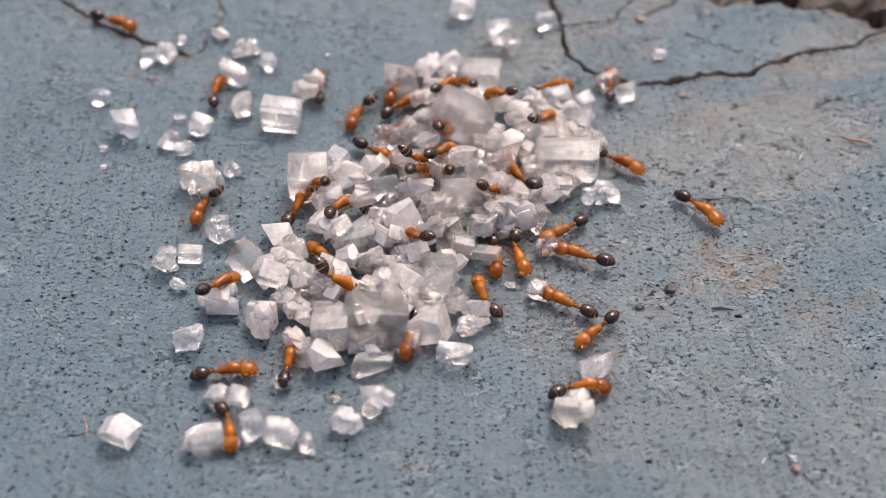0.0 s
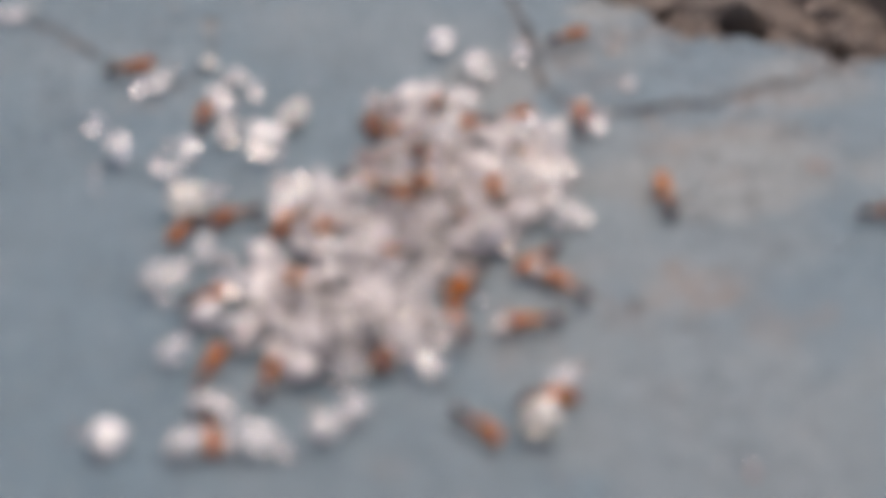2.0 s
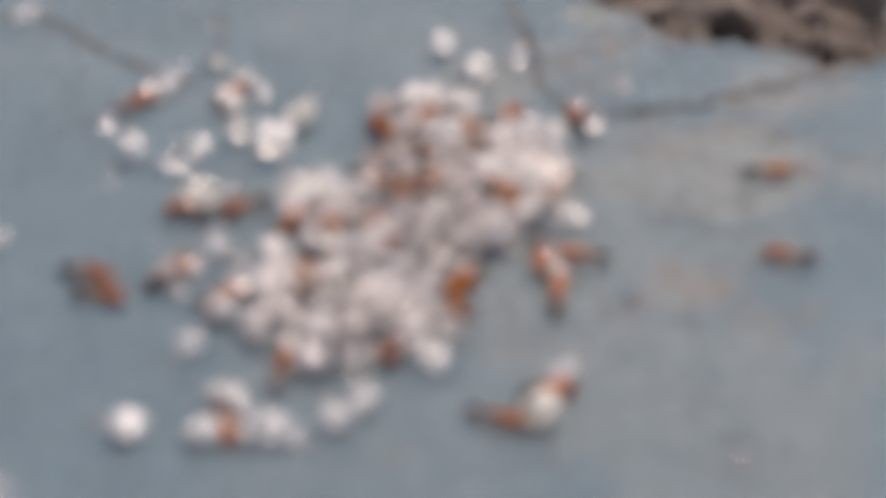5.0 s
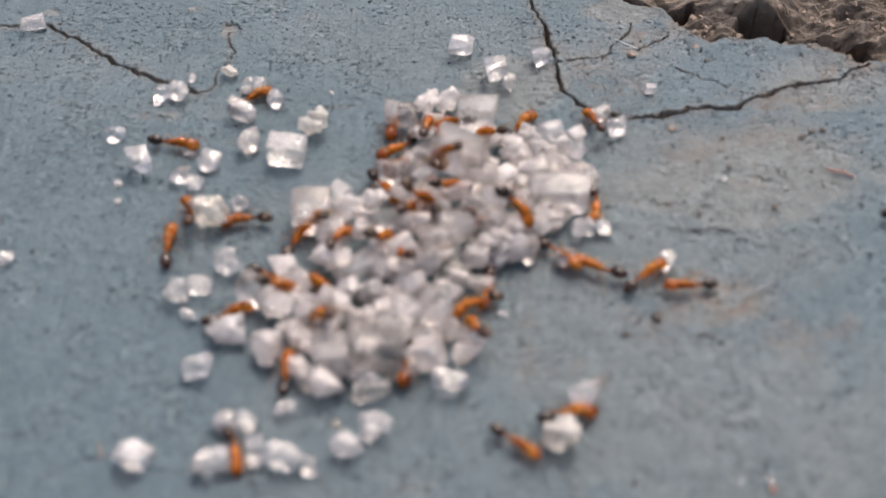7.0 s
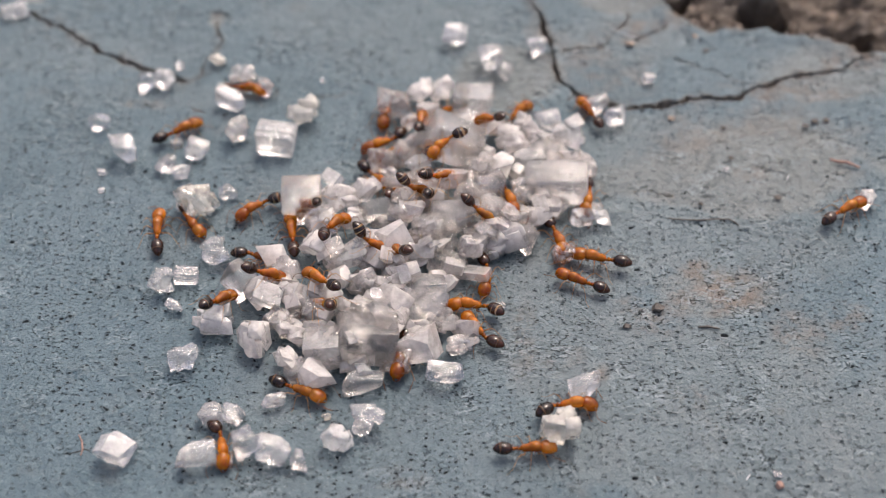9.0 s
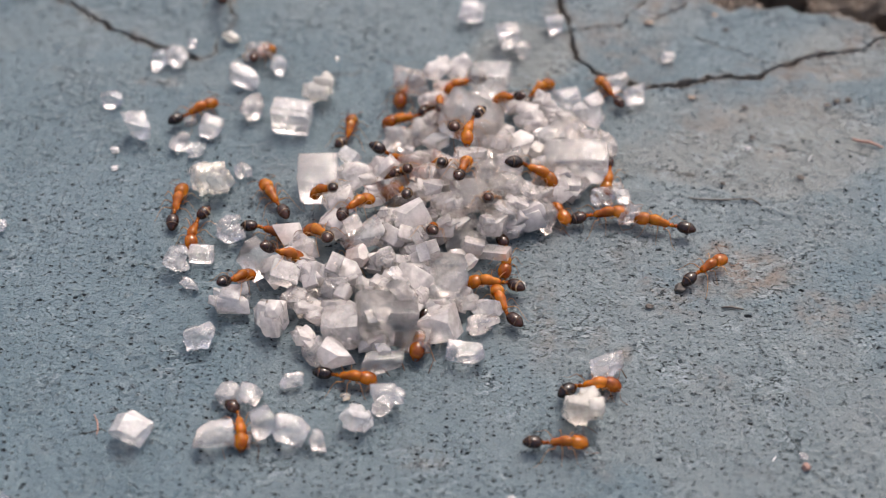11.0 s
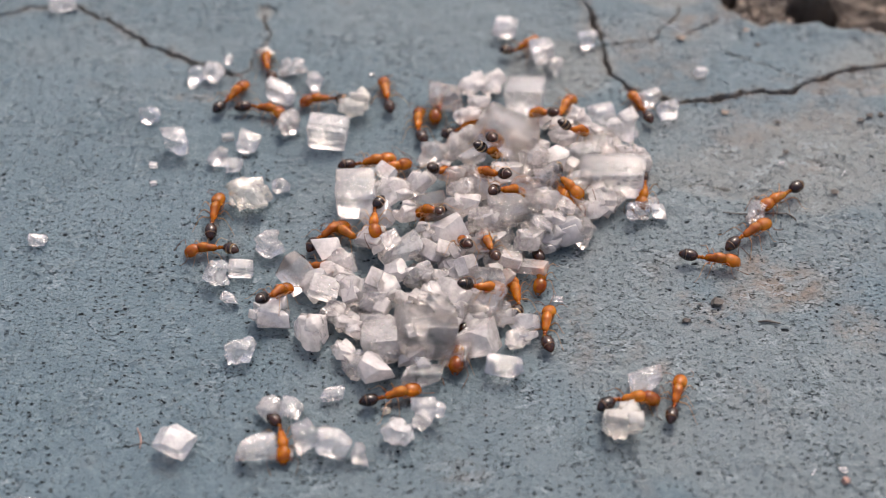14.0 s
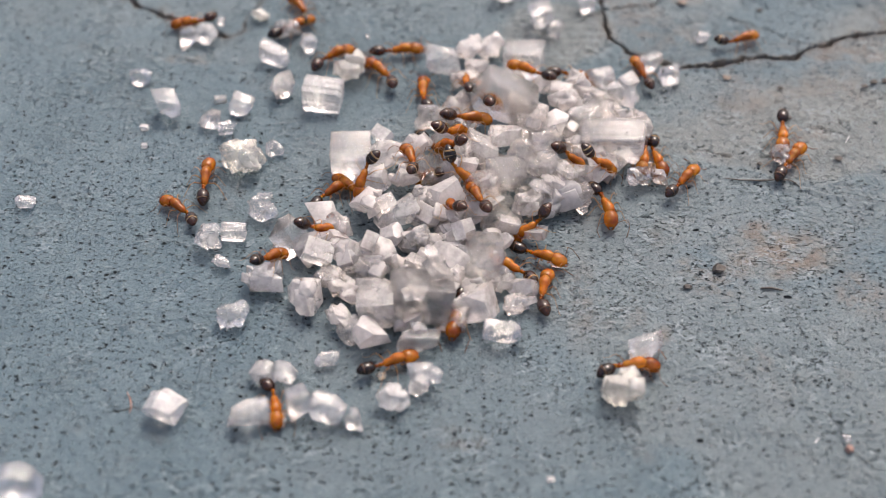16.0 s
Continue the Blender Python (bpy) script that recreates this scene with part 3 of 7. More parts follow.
crystal("block", -19.48, 14.45, 0.36, 1.23, 0.74, 0.72, 11, 5, 7)
crystal("block", -12.80, 9.45, 0.39, 0.79, 0.82, 0.79, 19, -8, -1)
crystal("rough", -11.96, 9.43, 0.41, 0.98, 0.89, 0.82, 7, 6, -6)
crystal("chip", -11.54, 10.70, 0.15, 0.33, 0.29, 0.29, -11, 1, 1)
crystal("yellow", -9.88, 11.02, 0.29, 0.86, 0.53, 0.58, -12, -4, 7)
crystal("rough", -8.66, 9.83, 0.32, 1.22, 0.68, 0.65, -15, 5, -6)
crystal("block", -7.69, 9.09, 0.32, 0.79, 0.66, 0.64, -16, -8, 6)
crystal("clear", -9.01, 8.14, 0.40, 1.24, 0.76, 0.81, -13, 8, 6)
crystal("block", -8.67, 6.12, 0.50, 1.39, 0.95, 0.99, 20, 1, 3)
crystal("striped", -6.82, 5.54, 0.56, 1.55, 1.06, 1.12, -5, 7, 3)
crystal("yellow", -5.76, 6.99, 0.57, 1.31, 1.25, 1.14, 17, -3, -2)
crystal("block", -14.35, 6.83, 0.33, 0.86, 0.61, 0.66, -16, -7, -3)
crystal("clear", -12.97, 4.76, 0.56, 1.06, 1.14, 1.11, 15, -8, 3)
crystal("block", -11.20, 4.28, 0.39, 0.83, 0.75, 0.77, -8, 5, -0)
crystal("clear", -10.52, 3.82, 0.28, 0.74, 0.55, 0.57, -1, 3, -7)
crystal("block", -10.07, 5.06, 0.37, 0.89, 0.82, 0.75, -21, 4, 6)
crystal("chip", -11.00, 5.72, 0.14, 0.49, 0.25, 0.27, 13, -2, 1)
crystal("yellow", -9.69, 1.89, 0.58, 1.80, 1.05, 1.17, -20, -5, 7)
crystal("clear", -8.57, 2.81, 0.30, 0.69, 0.56, 0.59, 11, 7, 7)
crystal("chip", -13.80, 4.05, 0.10, 0.31, 0.20, 0.20, -6, 0, 4)
crystal("chip", -13.65, 3.02, 0.08, 0.26, 0.15, 0.17, 11, 5, 6)
crystal("rough", -8.74, -0.73, 0.49, 1.11, 0.88, 0.97, 20, -7, -3)
crystal("rough", -10.50, -2.25, 0.43, 1.01, 0.88, 0.86, 18, -3, 7)
crystal("clear", -9.90, -3.17, 0.24, 0.68, 0.49, 0.49, -8, -3, -5)
crystal("striped", -9.62, -1.75, 0.28, 0.89, 0.51, 0.56, 0, -6, 3)
crystal("rough", -8.31, -4.04, 0.54, 1.57, 1.19, 1.08, -15, -7, 8)
crystal("block", -9.25, -5.72, 0.43, 1.11, 0.86, 0.85, -4, -4, 2)
crystal("block", -5.84, -7.51, 0.24, 0.79, 0.52, 0.49, -2, -1, -7)
crystal("clear", -10.95, -9.62, 0.44, 1.23, 0.96, 0.89, -21, -0, 5)
crystal("block", -8.27, -9.87, 0.44, 1.34, 0.82, 0.89, 10, 7, 2)
crystal("block", -7.98, -8.17, 0.36, 0.85, 0.75, 0.71, -17, -1, -6)
crystal("clear", -7.19, -8.26, 0.38, 0.78, 0.82, 0.77, -9, -1, 8)
crystal("block", -6.66, -9.39, 0.45, 0.87, 0.95, 0.89, 21, -1, -0)
crystal("chip", -7.30, -9.96, 0.18, 0.54, 0.38, 0.36, -1, -3, -2)
crystal("block", -5.66, -9.77, 0.50, 1.19, 0.93, 1.00, 0, -2, 8)
crystal("clear", -4.85, -9.98, 0.30, 0.54, 0.67, 0.61, 6, -0, -3)
crystal("rough", -3.57, -9.18, 0.48, 1.09, 0.87, 0.95, -10, 5, 6)
crystal("rough", -2.59, -8.38, 0.49, 1.18, 0.96, 0.99, 13, 4, 3)
crystal("yellow", -4.03, -8.06, 0.11, 0.41, 0.24, 0.23, 11, -2, 3)
crystal("clear", -2.81, -6.80, 0.41, 1.47, 0.78, 0.81, 0, -0, 4)
crystal("block", 0.07, -6.38, 0.41, 1.33, 0.85, 0.82, -9, 7, 2)
crystal("clear", 4.87, -6.98, 0.49, 1.24, 1.00, 0.98, 20, -8, 1)
crystal("yellow", 3.92, -8.80, 0.68, 1.36, 1.10, 1.50, 0, 3, -1)
crystal("rough", 5.39, 1.15, 0.34, 1.05, 0.72, 0.68, 6, 5, -2)
crystal("block", 6.20, 1.36, 0.31, 0.63, 0.63, 0.62, 10, 5, -2)
crystal("block", 5.89, 1.87, 0.20, 0.77, 0.42, 0.39, 16, 3, 8)
crystal("clear", 7.22, 7.26, 0.49, 1.04, 1.06, 0.97, 1, 0, -5)
crystal("clear", 6.52, 7.92, 0.35, 1.01, 0.75, 0.70, 19, -0, 3)
crystal("chip", 8.86, 9.82, 0.18, 0.47, 0.38, 0.36, 10, -5, 4)
crystal("block", 0.53, 12.47, 0.50, 1.16, 1.01, 1.00, 0, 3, -1)
crystal("clear", 2.05, 10.70, 0.56, 1.04, 1.15, 1.12, 12, 2, 4)
crystal("clear", 2.64, 9.99, 0.41, 0.61, 0.75, 0.83, -15, -1, 2)
crystal("block", 4.17, 11.82, 0.35, 0.86, 0.66, 0.70, 8, 2, -7)
crystal("chip", 2.09, -3.01, 0.09, 0.40, 0.18, 0.18, -12, -7, -6)
crystal("chip", 11.11, -10.38, 0.08, 0.28, 0.14, 0.14, -14, -5, -7)
crystal("chip", -5.26, 9.83, 0.07, 0.19, 0.14, 0.14, -5, 2, 1)
crystal("chip", 11.47, 4.29, 0.07, 0.22, 0.13, 0.13, 18, -8, -2)
crystal("block", -17.57, -0.22, 0.22, 0.70, 0.42, 0.44, -4, -6, 5)
crystal("clear", -15.23, -12.52, 0.55, 1.72, 1.08, 1.11, 20, -7, 2)
crystal("chip", -16.47, -12.79, 0.20, 0.69, 0.37, 0.40, 2, -3, 1)
crystal("chip", 1.47, -12.03, 0.07, 0.24, 0.15, 0.13, 14, -1, 5)
crystal("clear", -2.08, 7.56, 0.54, 1.62, 1.22, 1.15, -10, -20, 5, group="sugar pile")
crystal("block", -0.96, 8.58, 0.41, 1.25, 0.91, 0.86, 37, 26, 6, group="sugar pile")
crystal("rough", -0.07, 8.64, 0.61, 1.29, 0.87, 0.86, 31, -28, -22, group="sugar pile")
crystal("block", -0.66, 7.63, 0.31, 0.99, 0.70, 0.67, 9, -20, 7, group="sugar pile")
crystal("cube", 1.26, 7.69, 0.68, 1.57, 1.36, 1.22, -8, -7, -4, group="sugar pile")
crystal("cube", 0.41, 4.49, 1.43, 2.25, 1.52, 1.55, -5, -12, 26, group="sugar pile")
crystal("block", -1.59, 4.67, 0.70, 1.47, 1.08, 1.07, 37, 23, 5, group="sugar pile")
crystal("clear", -0.90, 3.75, 0.95, 1.21, 0.73, 0.74, 38, -0, -5, group="sugar pile")
crystal("block", -2.57, 4.19, 0.54, 1.46, 0.92, 0.92, 39, -0, -12, group="sugar pile")
crystal("block", -1.89, 2.78, 0.89, 1.29, 0.86, 0.83, -30, 7, -3, group="sugar pile")
crystal("block", 2.03, 6.20, 0.74, 1.06, 0.72, 0.73, 23, 18, -27, group="sugar pile")
crystal("rough", 2.76, 5.17, 0.81, 1.48, 1.12, 1.07, -18, 24, 16, group="sugar pile")
crystal("rough", 3.34, 6.23, 0.53, 1.21, 0.90, 0.91, -19, -19, 27, group="sugar pile")
crystal("clear", 4.28, 6.57, 0.70, 1.12, 0.83, 0.84, 9, -1, 8, group="sugar pile")
crystal("clear", 4.06, 4.81, 0.67, 1.28, 0.83, 0.79, 19, -21, 15, group="sugar pile")
crystal("rough", 5.11, 5.81, 0.53, 1.35, 1.12, 1.12, 3, -9, -11, group="sugar pile")
crystal("rough", 5.21, 4.64, 0.42, 1.19, 0.93, 0.89, -3, -8, 14, group="sugar pile")
crystal("striped", 4.46, 2.80, 0.81, 2.45, 1.36, 1.29, -6, 5, -4, group="sugar pile")
crystal("block", 2.35, 3.43, 1.13, 1.39, 0.93, 0.91, 33, 22, 3, group="sugar pile")
crystal("rough", 1.83, 2.06, 1.28, 1.41, 0.96, 1.03, 22, -4, 4, group="sugar pile")
crystal("rough", 3.13, 2.28, 0.82, 1.19, 0.97, 0.90, 11, -1, 23, group="sugar pile")
crystal("block", 1.45, 3.01, 1.29, 1.38, 1.05, 1.04, -9, 20, -17, group="sugar pile")
crystal("block", 0.23, 2.32, 1.34, 1.37, 0.92, 0.93, 26, -24, 19, group="sugar pile")
crystal("block", -0.54, 1.68, 1.35, 1.36, 1.03, 0.95, -5, -12, 16, group="sugar pile")
crystal("striped", -5.49, 1.83, 0.65, 1.51, 1.54, 1.38, 0, 6, -1, group="sugar pile")
crystal("shard", -4.38, 2.89, 0.91, 0.55, 0.73, 0.48, 50, -0, -17, group="sugar pile")
crystal("block", -4.06, 1.88, 0.90, 1.60, 1.12, 1.06, 25, -24, -15, group="sugar pile")
crystal("rough", -3.16, 2.28, 0.82, 1.38, 0.99, 0.90, 23, 9, -27, group="sugar pile")
crystal("clear", -2.66, 0.94, 1.05, 1.39, 1.03, 0.95, 38, 28, 11, group="sugar pile")
crystal("block", -3.52, 0.64, 1.01, 1.17, 0.83, 0.88, 27, -16, 8, group="sugar pile")
crystal("block", -4.66, 0.60, 0.75, 1.26, 1.07, 0.95, 17, -20, -12, group="sugar pile")
crystal("block", -4.79, -0.59, 0.84, 1.33, 1.05, 0.93, -28, 6, -5, group="sugar pile")
crystal("clear", -3.63, -1.43, 1.03, 1.74, 0.89, 0.92, 10, -26, -22, group="sugar pile")
crystal("rough", -2.73, -1.50, 0.89, 1.31, 0.83, 0.82, -34, -25, 4, group="sugar pile")
crystal("block", -1.96, -0.64, 1.27, 1.36, 1.08, 0.99, 30, -20, -4, group="sugar pile")
crystal("block", -2.64, -0.70, 1.17, 1.14, 0.79, 0.79, 8, -1, 25, group="sugar pile")
crystal("rough", -1.68, -1.36, 0.96, 1.22, 0.76, 0.76, -36, 11, -20, group="sugar pile")
crystal("block", -1.69, 0.60, 1.33, 1.03, 0.75, 0.70, 0, 23, 3, group="sugar pile")
crystal("block", -1.05, 0.56, 1.43, 0.93, 0.75, 0.70, -19, 3, -14, group="sugar pile")
crystal("rough", -0.53, -0.09, 1.37, 1.32, 1.09, 1.00, 1, -21, -15, group="sugar pile")
crystal("clear", 0.33, 0.23, 1.43, 1.46, 1.15, 1.13, 0, 13, -18, group="sugar pile")
crystal("rough", 1.22, -0.57, 0.82, 1.46, 0.97, 0.90, 12, -23, 9, group="sugar pile")
crystal("block", 1.67, 0.87, 1.18, 1.35, 0.96, 1.01, -30, 5, -15, group="sugar pile")
crystal("rough", 2.16, 0.29, 0.91, 1.34, 0.97, 0.87, -2, -10, 17, group="sugar pile")
crystal("block", 2.65, -0.02, 0.67, 1.34, 0.95, 1.01, 18, -25, -20, group="sugar pile")
crystal("rough", 3.18, 0.08, 0.45, 0.99, 1.07, 0.94, 14, -16, -21, group="sugar pile")
crystal("block", -0.90, -1.03, 0.90, 1.32, 0.97, 0.86, 13, 18, -20, group="sugar pile")
crystal("clear", 0.11, -1.30, 0.67, 1.54, 1.05, 0.99, -12, -15, -9, group="sugar pile")
crystal("shard", 0.79, -1.62, 0.40, 2.11, 0.53, 0.34, -25, -8, -18, group="sugar pile")
crystal("block", -1.39, -2.14, 0.88, 1.51, 1.12, 1.01, 12, 17, -4, group="sugar pile")
crystal("clear", -0.57, -2.79, 0.89, 1.33, 1.40, 1.26, 1, 5, 4, group="sugar pile")
crystal("block", -1.41, 1.48, 1.40, 1.13, 0.92, 0.85, -8, -23, -26, group="sugar pile")
crystal("rough", 0.99, 1.58, 1.30, 1.13, 0.83, 0.85, -37, 22, -1, group="sugar pile")
crystal("clear", -7.37, -2.35, 0.64, 1.34, 1.24, 1.14, -40, -2, 22, group="sugar pile")
crystal("block", -6.74, -2.71, 0.67, 1.08, 1.07, 1.00, -6, -2, -22, group="sugar pile")
crystal("rough", -6.85, -4.87, 0.68, 1.25, 1.40, 1.45, -12, -19, -7, group="sugar pile")
crystal("shard", -6.41, -3.28, 1.00, 0.77, 1.04, 0.70, 80, 21, -12, group="sugar pile")
crystal("rough", -5.41, -3.10, 0.87, 1.32, 0.99, 1.00, -27, -12, -15, group="sugar pile")
crystal("block", -5.35, -4.69, 0.69, 1.38, 0.85, 0.82, -37, 24, -7, group="sugar pile")
crystal("block", -6.46, -0.87, 0.51, 1.11, 0.98, 0.86, 15, 10, -2, group="sugar pile")
crystal("block", -5.78, -1.77, 0.69, 1.13, 0.93, 0.82, -31, 9, -12, group="sugar pile")
crystal("rough", -4.29, -3.18, 0.95, 1.32, 1.03, 0.96, 18, -19, -17, group="sugar pile")
crystal("block", -4.51, -4.61, 0.69, 1.05, 0.77, 0.82, -22, -24, -6, group="sugar pile")
crystal("cube", -4.18, -5.52, 0.53, 1.29, 1.28, 1.12, 0, -8, -11, group="sugar pile")
crystal("cube", -2.74, -5.22, 0.81, 2.08, 1.54, 1.50, 4, -12, 13, group="sugar pile")
crystal("block", -3.36, -3.83, 0.83, 1.10, 0.76, 0.70, -27, -15, 10, group="sugar pile")
crystal("shard", -2.91, -3.80, 0.99, 0.76, 0.75, 0.45, 70, 8, 24, group="sugar pile")
crystal("block", -1.90, -3.46, 0.97, 1.49, 0.93, 0.99, -35, 16, -5, group="sugar pile")
crystal("block", -2.48, -2.67, 0.85, 1.12, 0.70, 0.74, 4, 27, 1, group="sugar pile")
crystal("chip", -1.87, -4.65, 0.74, 0.63, 0.73, 0.72, -32, -24, 22, group="sugar pile")
crystal("clear", -0.57, -3.82, 0.77, 1.69, 1.02, 0.99, 35, -25, -14, group="sugar pile")
crystal("block", -0.99, -4.48, 0.53, 1.10, 0.66, 0.70, -8, -25, -14, group="sugar pile")
crystal("block", -0.86, -5.32, 0.52, 1.25, 1.12, 1.10, -16, -25, -26, group="sugar pile")
crystal("block", 0.15, -4.13, 0.49, 1.10, 0.94, 0.83, -26, 0, -5, group="sugar pile")
crystal("clear", 0.80, -4.30, 0.44, 1.06, 0.76, 0.73, -33, -10, -22, group="sugar pile")
crystal("rough", 0.63, -5.07, 0.30, 1.26, 0.66, 0.63, 34, 6, 20, group="sugar pile")
crystal("rough", -5.45, -5.81, 0.38, 1.08, 0.79, 0.81, -39, 2, -1, group="sugar pile")
crystal("block", -4.43, -6.63, 0.48, 1.23, 1.07, 1.01, 30, -7, 7, group="sugar pile")
crystal("block", -5.05, -6.35, 0.36, 0.95, 0.84, 0.77, 33, -11, -3, group="sugar pile")
crystal("clear", 1.93, -0.72, 0.42, 0.53, 0.52, 0.47, -22, -22, -11, group="sugar pile")
crystal("rough", -3.01, -2.37, 0.82, 0.99, 0.65, 0.68, 22, 18, -10, group="sugar pile")
crystal("block", -3.86, -2.17, 0.75, 1.08, 0.72, 0.75, -33, -14, -23, group="sugar pile")
crystal("block", -4.90, -3.88, 0.68, 1.06, 0.81, 0.80, 6, -14, -25, group="sugar pile")
crystal("rough", -1.72, -4.16, 0.84, 1.09, 0.79, 0.73, -36, -17, -12, group="sugar pile")
crystal("block", 4.44, 1.87, 0.29, 0.97, 0.63, 0.62, -32, -4, -10, group="sugar pile")
crystal("block", 3.62, 1.17, 0.47, 1.14, 0.86, 0.79, 4, 22, 9, group="sugar pile")
crystal("block", -1.16, 6.55, 0.64, 1.12, 0.80, 0.73, 6, -3, 18, group="sugar pile")
crystal("rough", -0.31, -0.63, 0.94, 1.10, 0.78, 0.73, 36, 13, 11, group="sugar pile")
crystal("block", -2.62, -4.40, 0.97, 1.26, 0.78, 0.79, 25, -7, -21, group="sugar pile")
crystal("clear", -1.94, -0.41, 0.96, 0.49, 0.46, 0.48, -26, -13, 10, group="sugar pile")
crystal("chip", -3.81, -4.89, 0.93, 0.77, 0.36, 0.36, -35, 15, 3, group="sugar pile")
crystal("chip", 1.75, 4.23, 0.99, 0.56, 0.48, 0.51, -36, -21, -8, group="sugar pile")
crystal("clear", 0.24, -0.24, 0.53, 0.89, 0.69, 0.62, 36, 6, -15, group="sugar pile")
crystal("block", -2.17, -4.28, 0.54, 0.84, 0.44, 0.43, -11, -9, -27, group="sugar pile")
crystal("block", -3.62, -4.52, 0.64, 0.48, 0.45, 0.43, 26, 13, -23, group="sugar pile")
crystal("chip", -4.57, -5.31, 0.79, 0.85, 0.33, 0.31, -26, 12, -3, group="sugar pile")
crystal("chip", -2.17, -4.06, 0.73, 0.53, 0.66, 0.59, 24, -21, -10, group="sugar pile")
crystal("chip", -0.65, 0.61, 0.42, 0.68, 0.59, 0.53, -3, -4, -3, group="sugar pile")
crystal("chip", -1.80, 0.74, 0.76, 0.52, 0.56, 0.51, 35, 2, 26, group="sugar pile")
crystal("chip", -4.25, -4.20, 1.02, 0.50, 0.55, 0.52, -32, 18, -5, group="sugar pile")
crystal("block", -2.69, -2.73, 0.72, 0.84, 0.44, 0.47, 38, -26, 4, group="sugar pile")
crystal("clear", 1.25, 0.96, 0.43, 0.66, 0.42, 0.41, 31, -6, -16, group="sugar pile")
crystal("clear", 2.80, 3.43, 0.48, 0.68, 0.49, 0.49, -24, 3, -8, group="sugar pile")
crystal("clear", -2.27, 0.15, 0.37, 0.63, 0.53, 0.49, -21, -8, -14, group="sugar pile")
crystal("block", -1.88, -1.94, 0.80, 0.78, 0.45, 0.39, 27, 20, 7, group="sugar pile")
crystal("block", -2.63, -1.43, 0.78, 0.70, 0.62, 0.61, -29, 19, -1, group="sugar pile")
crystal("block", -4.29, -3.87, 0.95, 0.49, 0.55, 0.59, -26, -22, 12, group="sugar pile")
crystal("chip", -4.01, -1.21, 0.41, 0.49, 0.39, 0.35, -24, 17, -10, group="sugar pile")
crystal("block", -1.66, -2.49, 0.51, 0.61, 0.51, 0.47, 29, 7, 17, group="sugar pile")
crystal("chip", 2.92, 3.37, 0.82, 0.54, 0.50, 0.49, -39, 1, 5, group="sugar pile")
crystal("chip", 0.23, 1.57, 0.72, 0.80, 0.42, 0.43, -9, -10, -26, group="sugar pile")
crystal("block", -1.01, 0.08, 0.72, 0.74, 0.39, 0.39, -9, -1, 11, group="sugar pile")
crystal("chip", -3.12, -4.69, 0.73, 0.54, 0.46, 0.46, 39, 18, 24, group="sugar pile")
crystal("clear", -2.32, 0.50, 1.00, 0.92, 0.54, 0.50, 14, 2, 17, group="sugar pile")
crystal("clear", -2.79, -6.53, 0.76, 0.57, 0.45, 0.44, 7, 10, 1, group="sugar pile")
crystal("block", 2.07, 1.31, 0.39, 0.52, 0.41, 0.41, -34, -23, -8, group="sugar pile")
crystal("clear", -3.99, -3.35, 0.36, 0.79, 0.54, 0.52, 21, 12, -11, group="sugar pile")
crystal("clear", -3.15, -2.55, 0.49, 0.71, 0.53, 0.47, -18, 12, -24, group="sugar pile")
crystal("block", -1.83, 2.61, 0.40, 0.70, 0.40, 0.37, 14, 26, 22, group="sugar pile")
crystal("block", -1.58, 1.90, 0.67, 0.78, 0.56, 0.52, 27, 13, 6, group="sugar pile")
crystal("block", -1.27, 2.99, 0.81, 0.51, 0.63, 0.64, 1, 22, -15, group="sugar pile")
crystal("chip", 3.77, 2.11, 0.68, 0.92, 0.63, 0.55, 4, -6, -28, group="sugar pile")
crystal("chip", -2.24, -4.88, 1.05, 0.50, 0.59, 0.58, -26, 9, 22, group="sugar pile")
crystal("clear", -1.38, -2.20, 0.44, 0.57, 0.66, 0.59, 9, -6, -22, group="sugar pile")
crystal("chip", -3.68, -5.64, 0.39, 0.64, 0.62, 0.58, 4, 12, -7, group="sugar pile")
crystal("block", -2.94, -4.52, 0.90, 0.67, 0.46, 0.41, -23, -11, -13, group="sugar pile")
crystal("chip", 0.29, 0.46, 0.95, 0.85, 0.68, 0.64, 32, -19, 7, group="sugar pile")
crystal("block", 3.03, 1.64, 0.50, 0.94, 0.41, 0.38, -22, -24, 4, group="sugar pile")
crystal("block", -2.63, -3.21, 0.67, 0.86, 0.64, 0.58, 30, 13, -5, group="sugar pile")
crystal("clear", -4.69, -3.76, 0.53, 0.66, 0.44, 0.43, 2, 23, -11, group="sugar pile")
crystal("chip", -5.47, -3.46, 0.81, 0.55, 0.52, 0.53, 8, 26, -18, group="sugar pile")
crystal("block", -3.25, -4.26, 0.99, 0.86, 0.46, 0.49, -31, 4, 6, group="sugar pile")
crystal("block", -0.45, 0.99, 0.66, 0.54, 0.53, 0.54, -25, 5, 8, group="sugar pile")
crystal("clear", -2.38, -3.74, 0.31, 0.68, 0.48, 0.45, 18, -25, -1, group="sugar pile")
crystal("block", 0.79, 5.06, 0.40, 0.55, 0.46, 0.41, 37, -10, 20, group="sugar pile")
crystal("clear", -2.88, -5.68, 0.71, 0.81, 0.45, 0.42, 34, -15, 11, group="sugar pile")
crystal("block", 1.41, 3.01, 0.80, 0.60, 0.70, 0.63, -2, -22, -17, group="sugar pile")
crystal("chip", 1.79, 2.26, 0.37, 0.51, 0.54, 0.56, -33, -19, 6, group="sugar pile")
crystal("chip", -0.25, -2.00, 0.60, 0.59, 0.36, 0.38, 21, 13, 18, group="sugar pile")
crystal("clear", -0.91, 2.32, 0.41, 0.83, 0.63, 0.57, 17, 24, 26, group="sugar pile")
crystal("clear", -3.27, -2.18, 0.42, 0.83, 0.56, 0.52, 37, -22, -22, group="sugar pile")
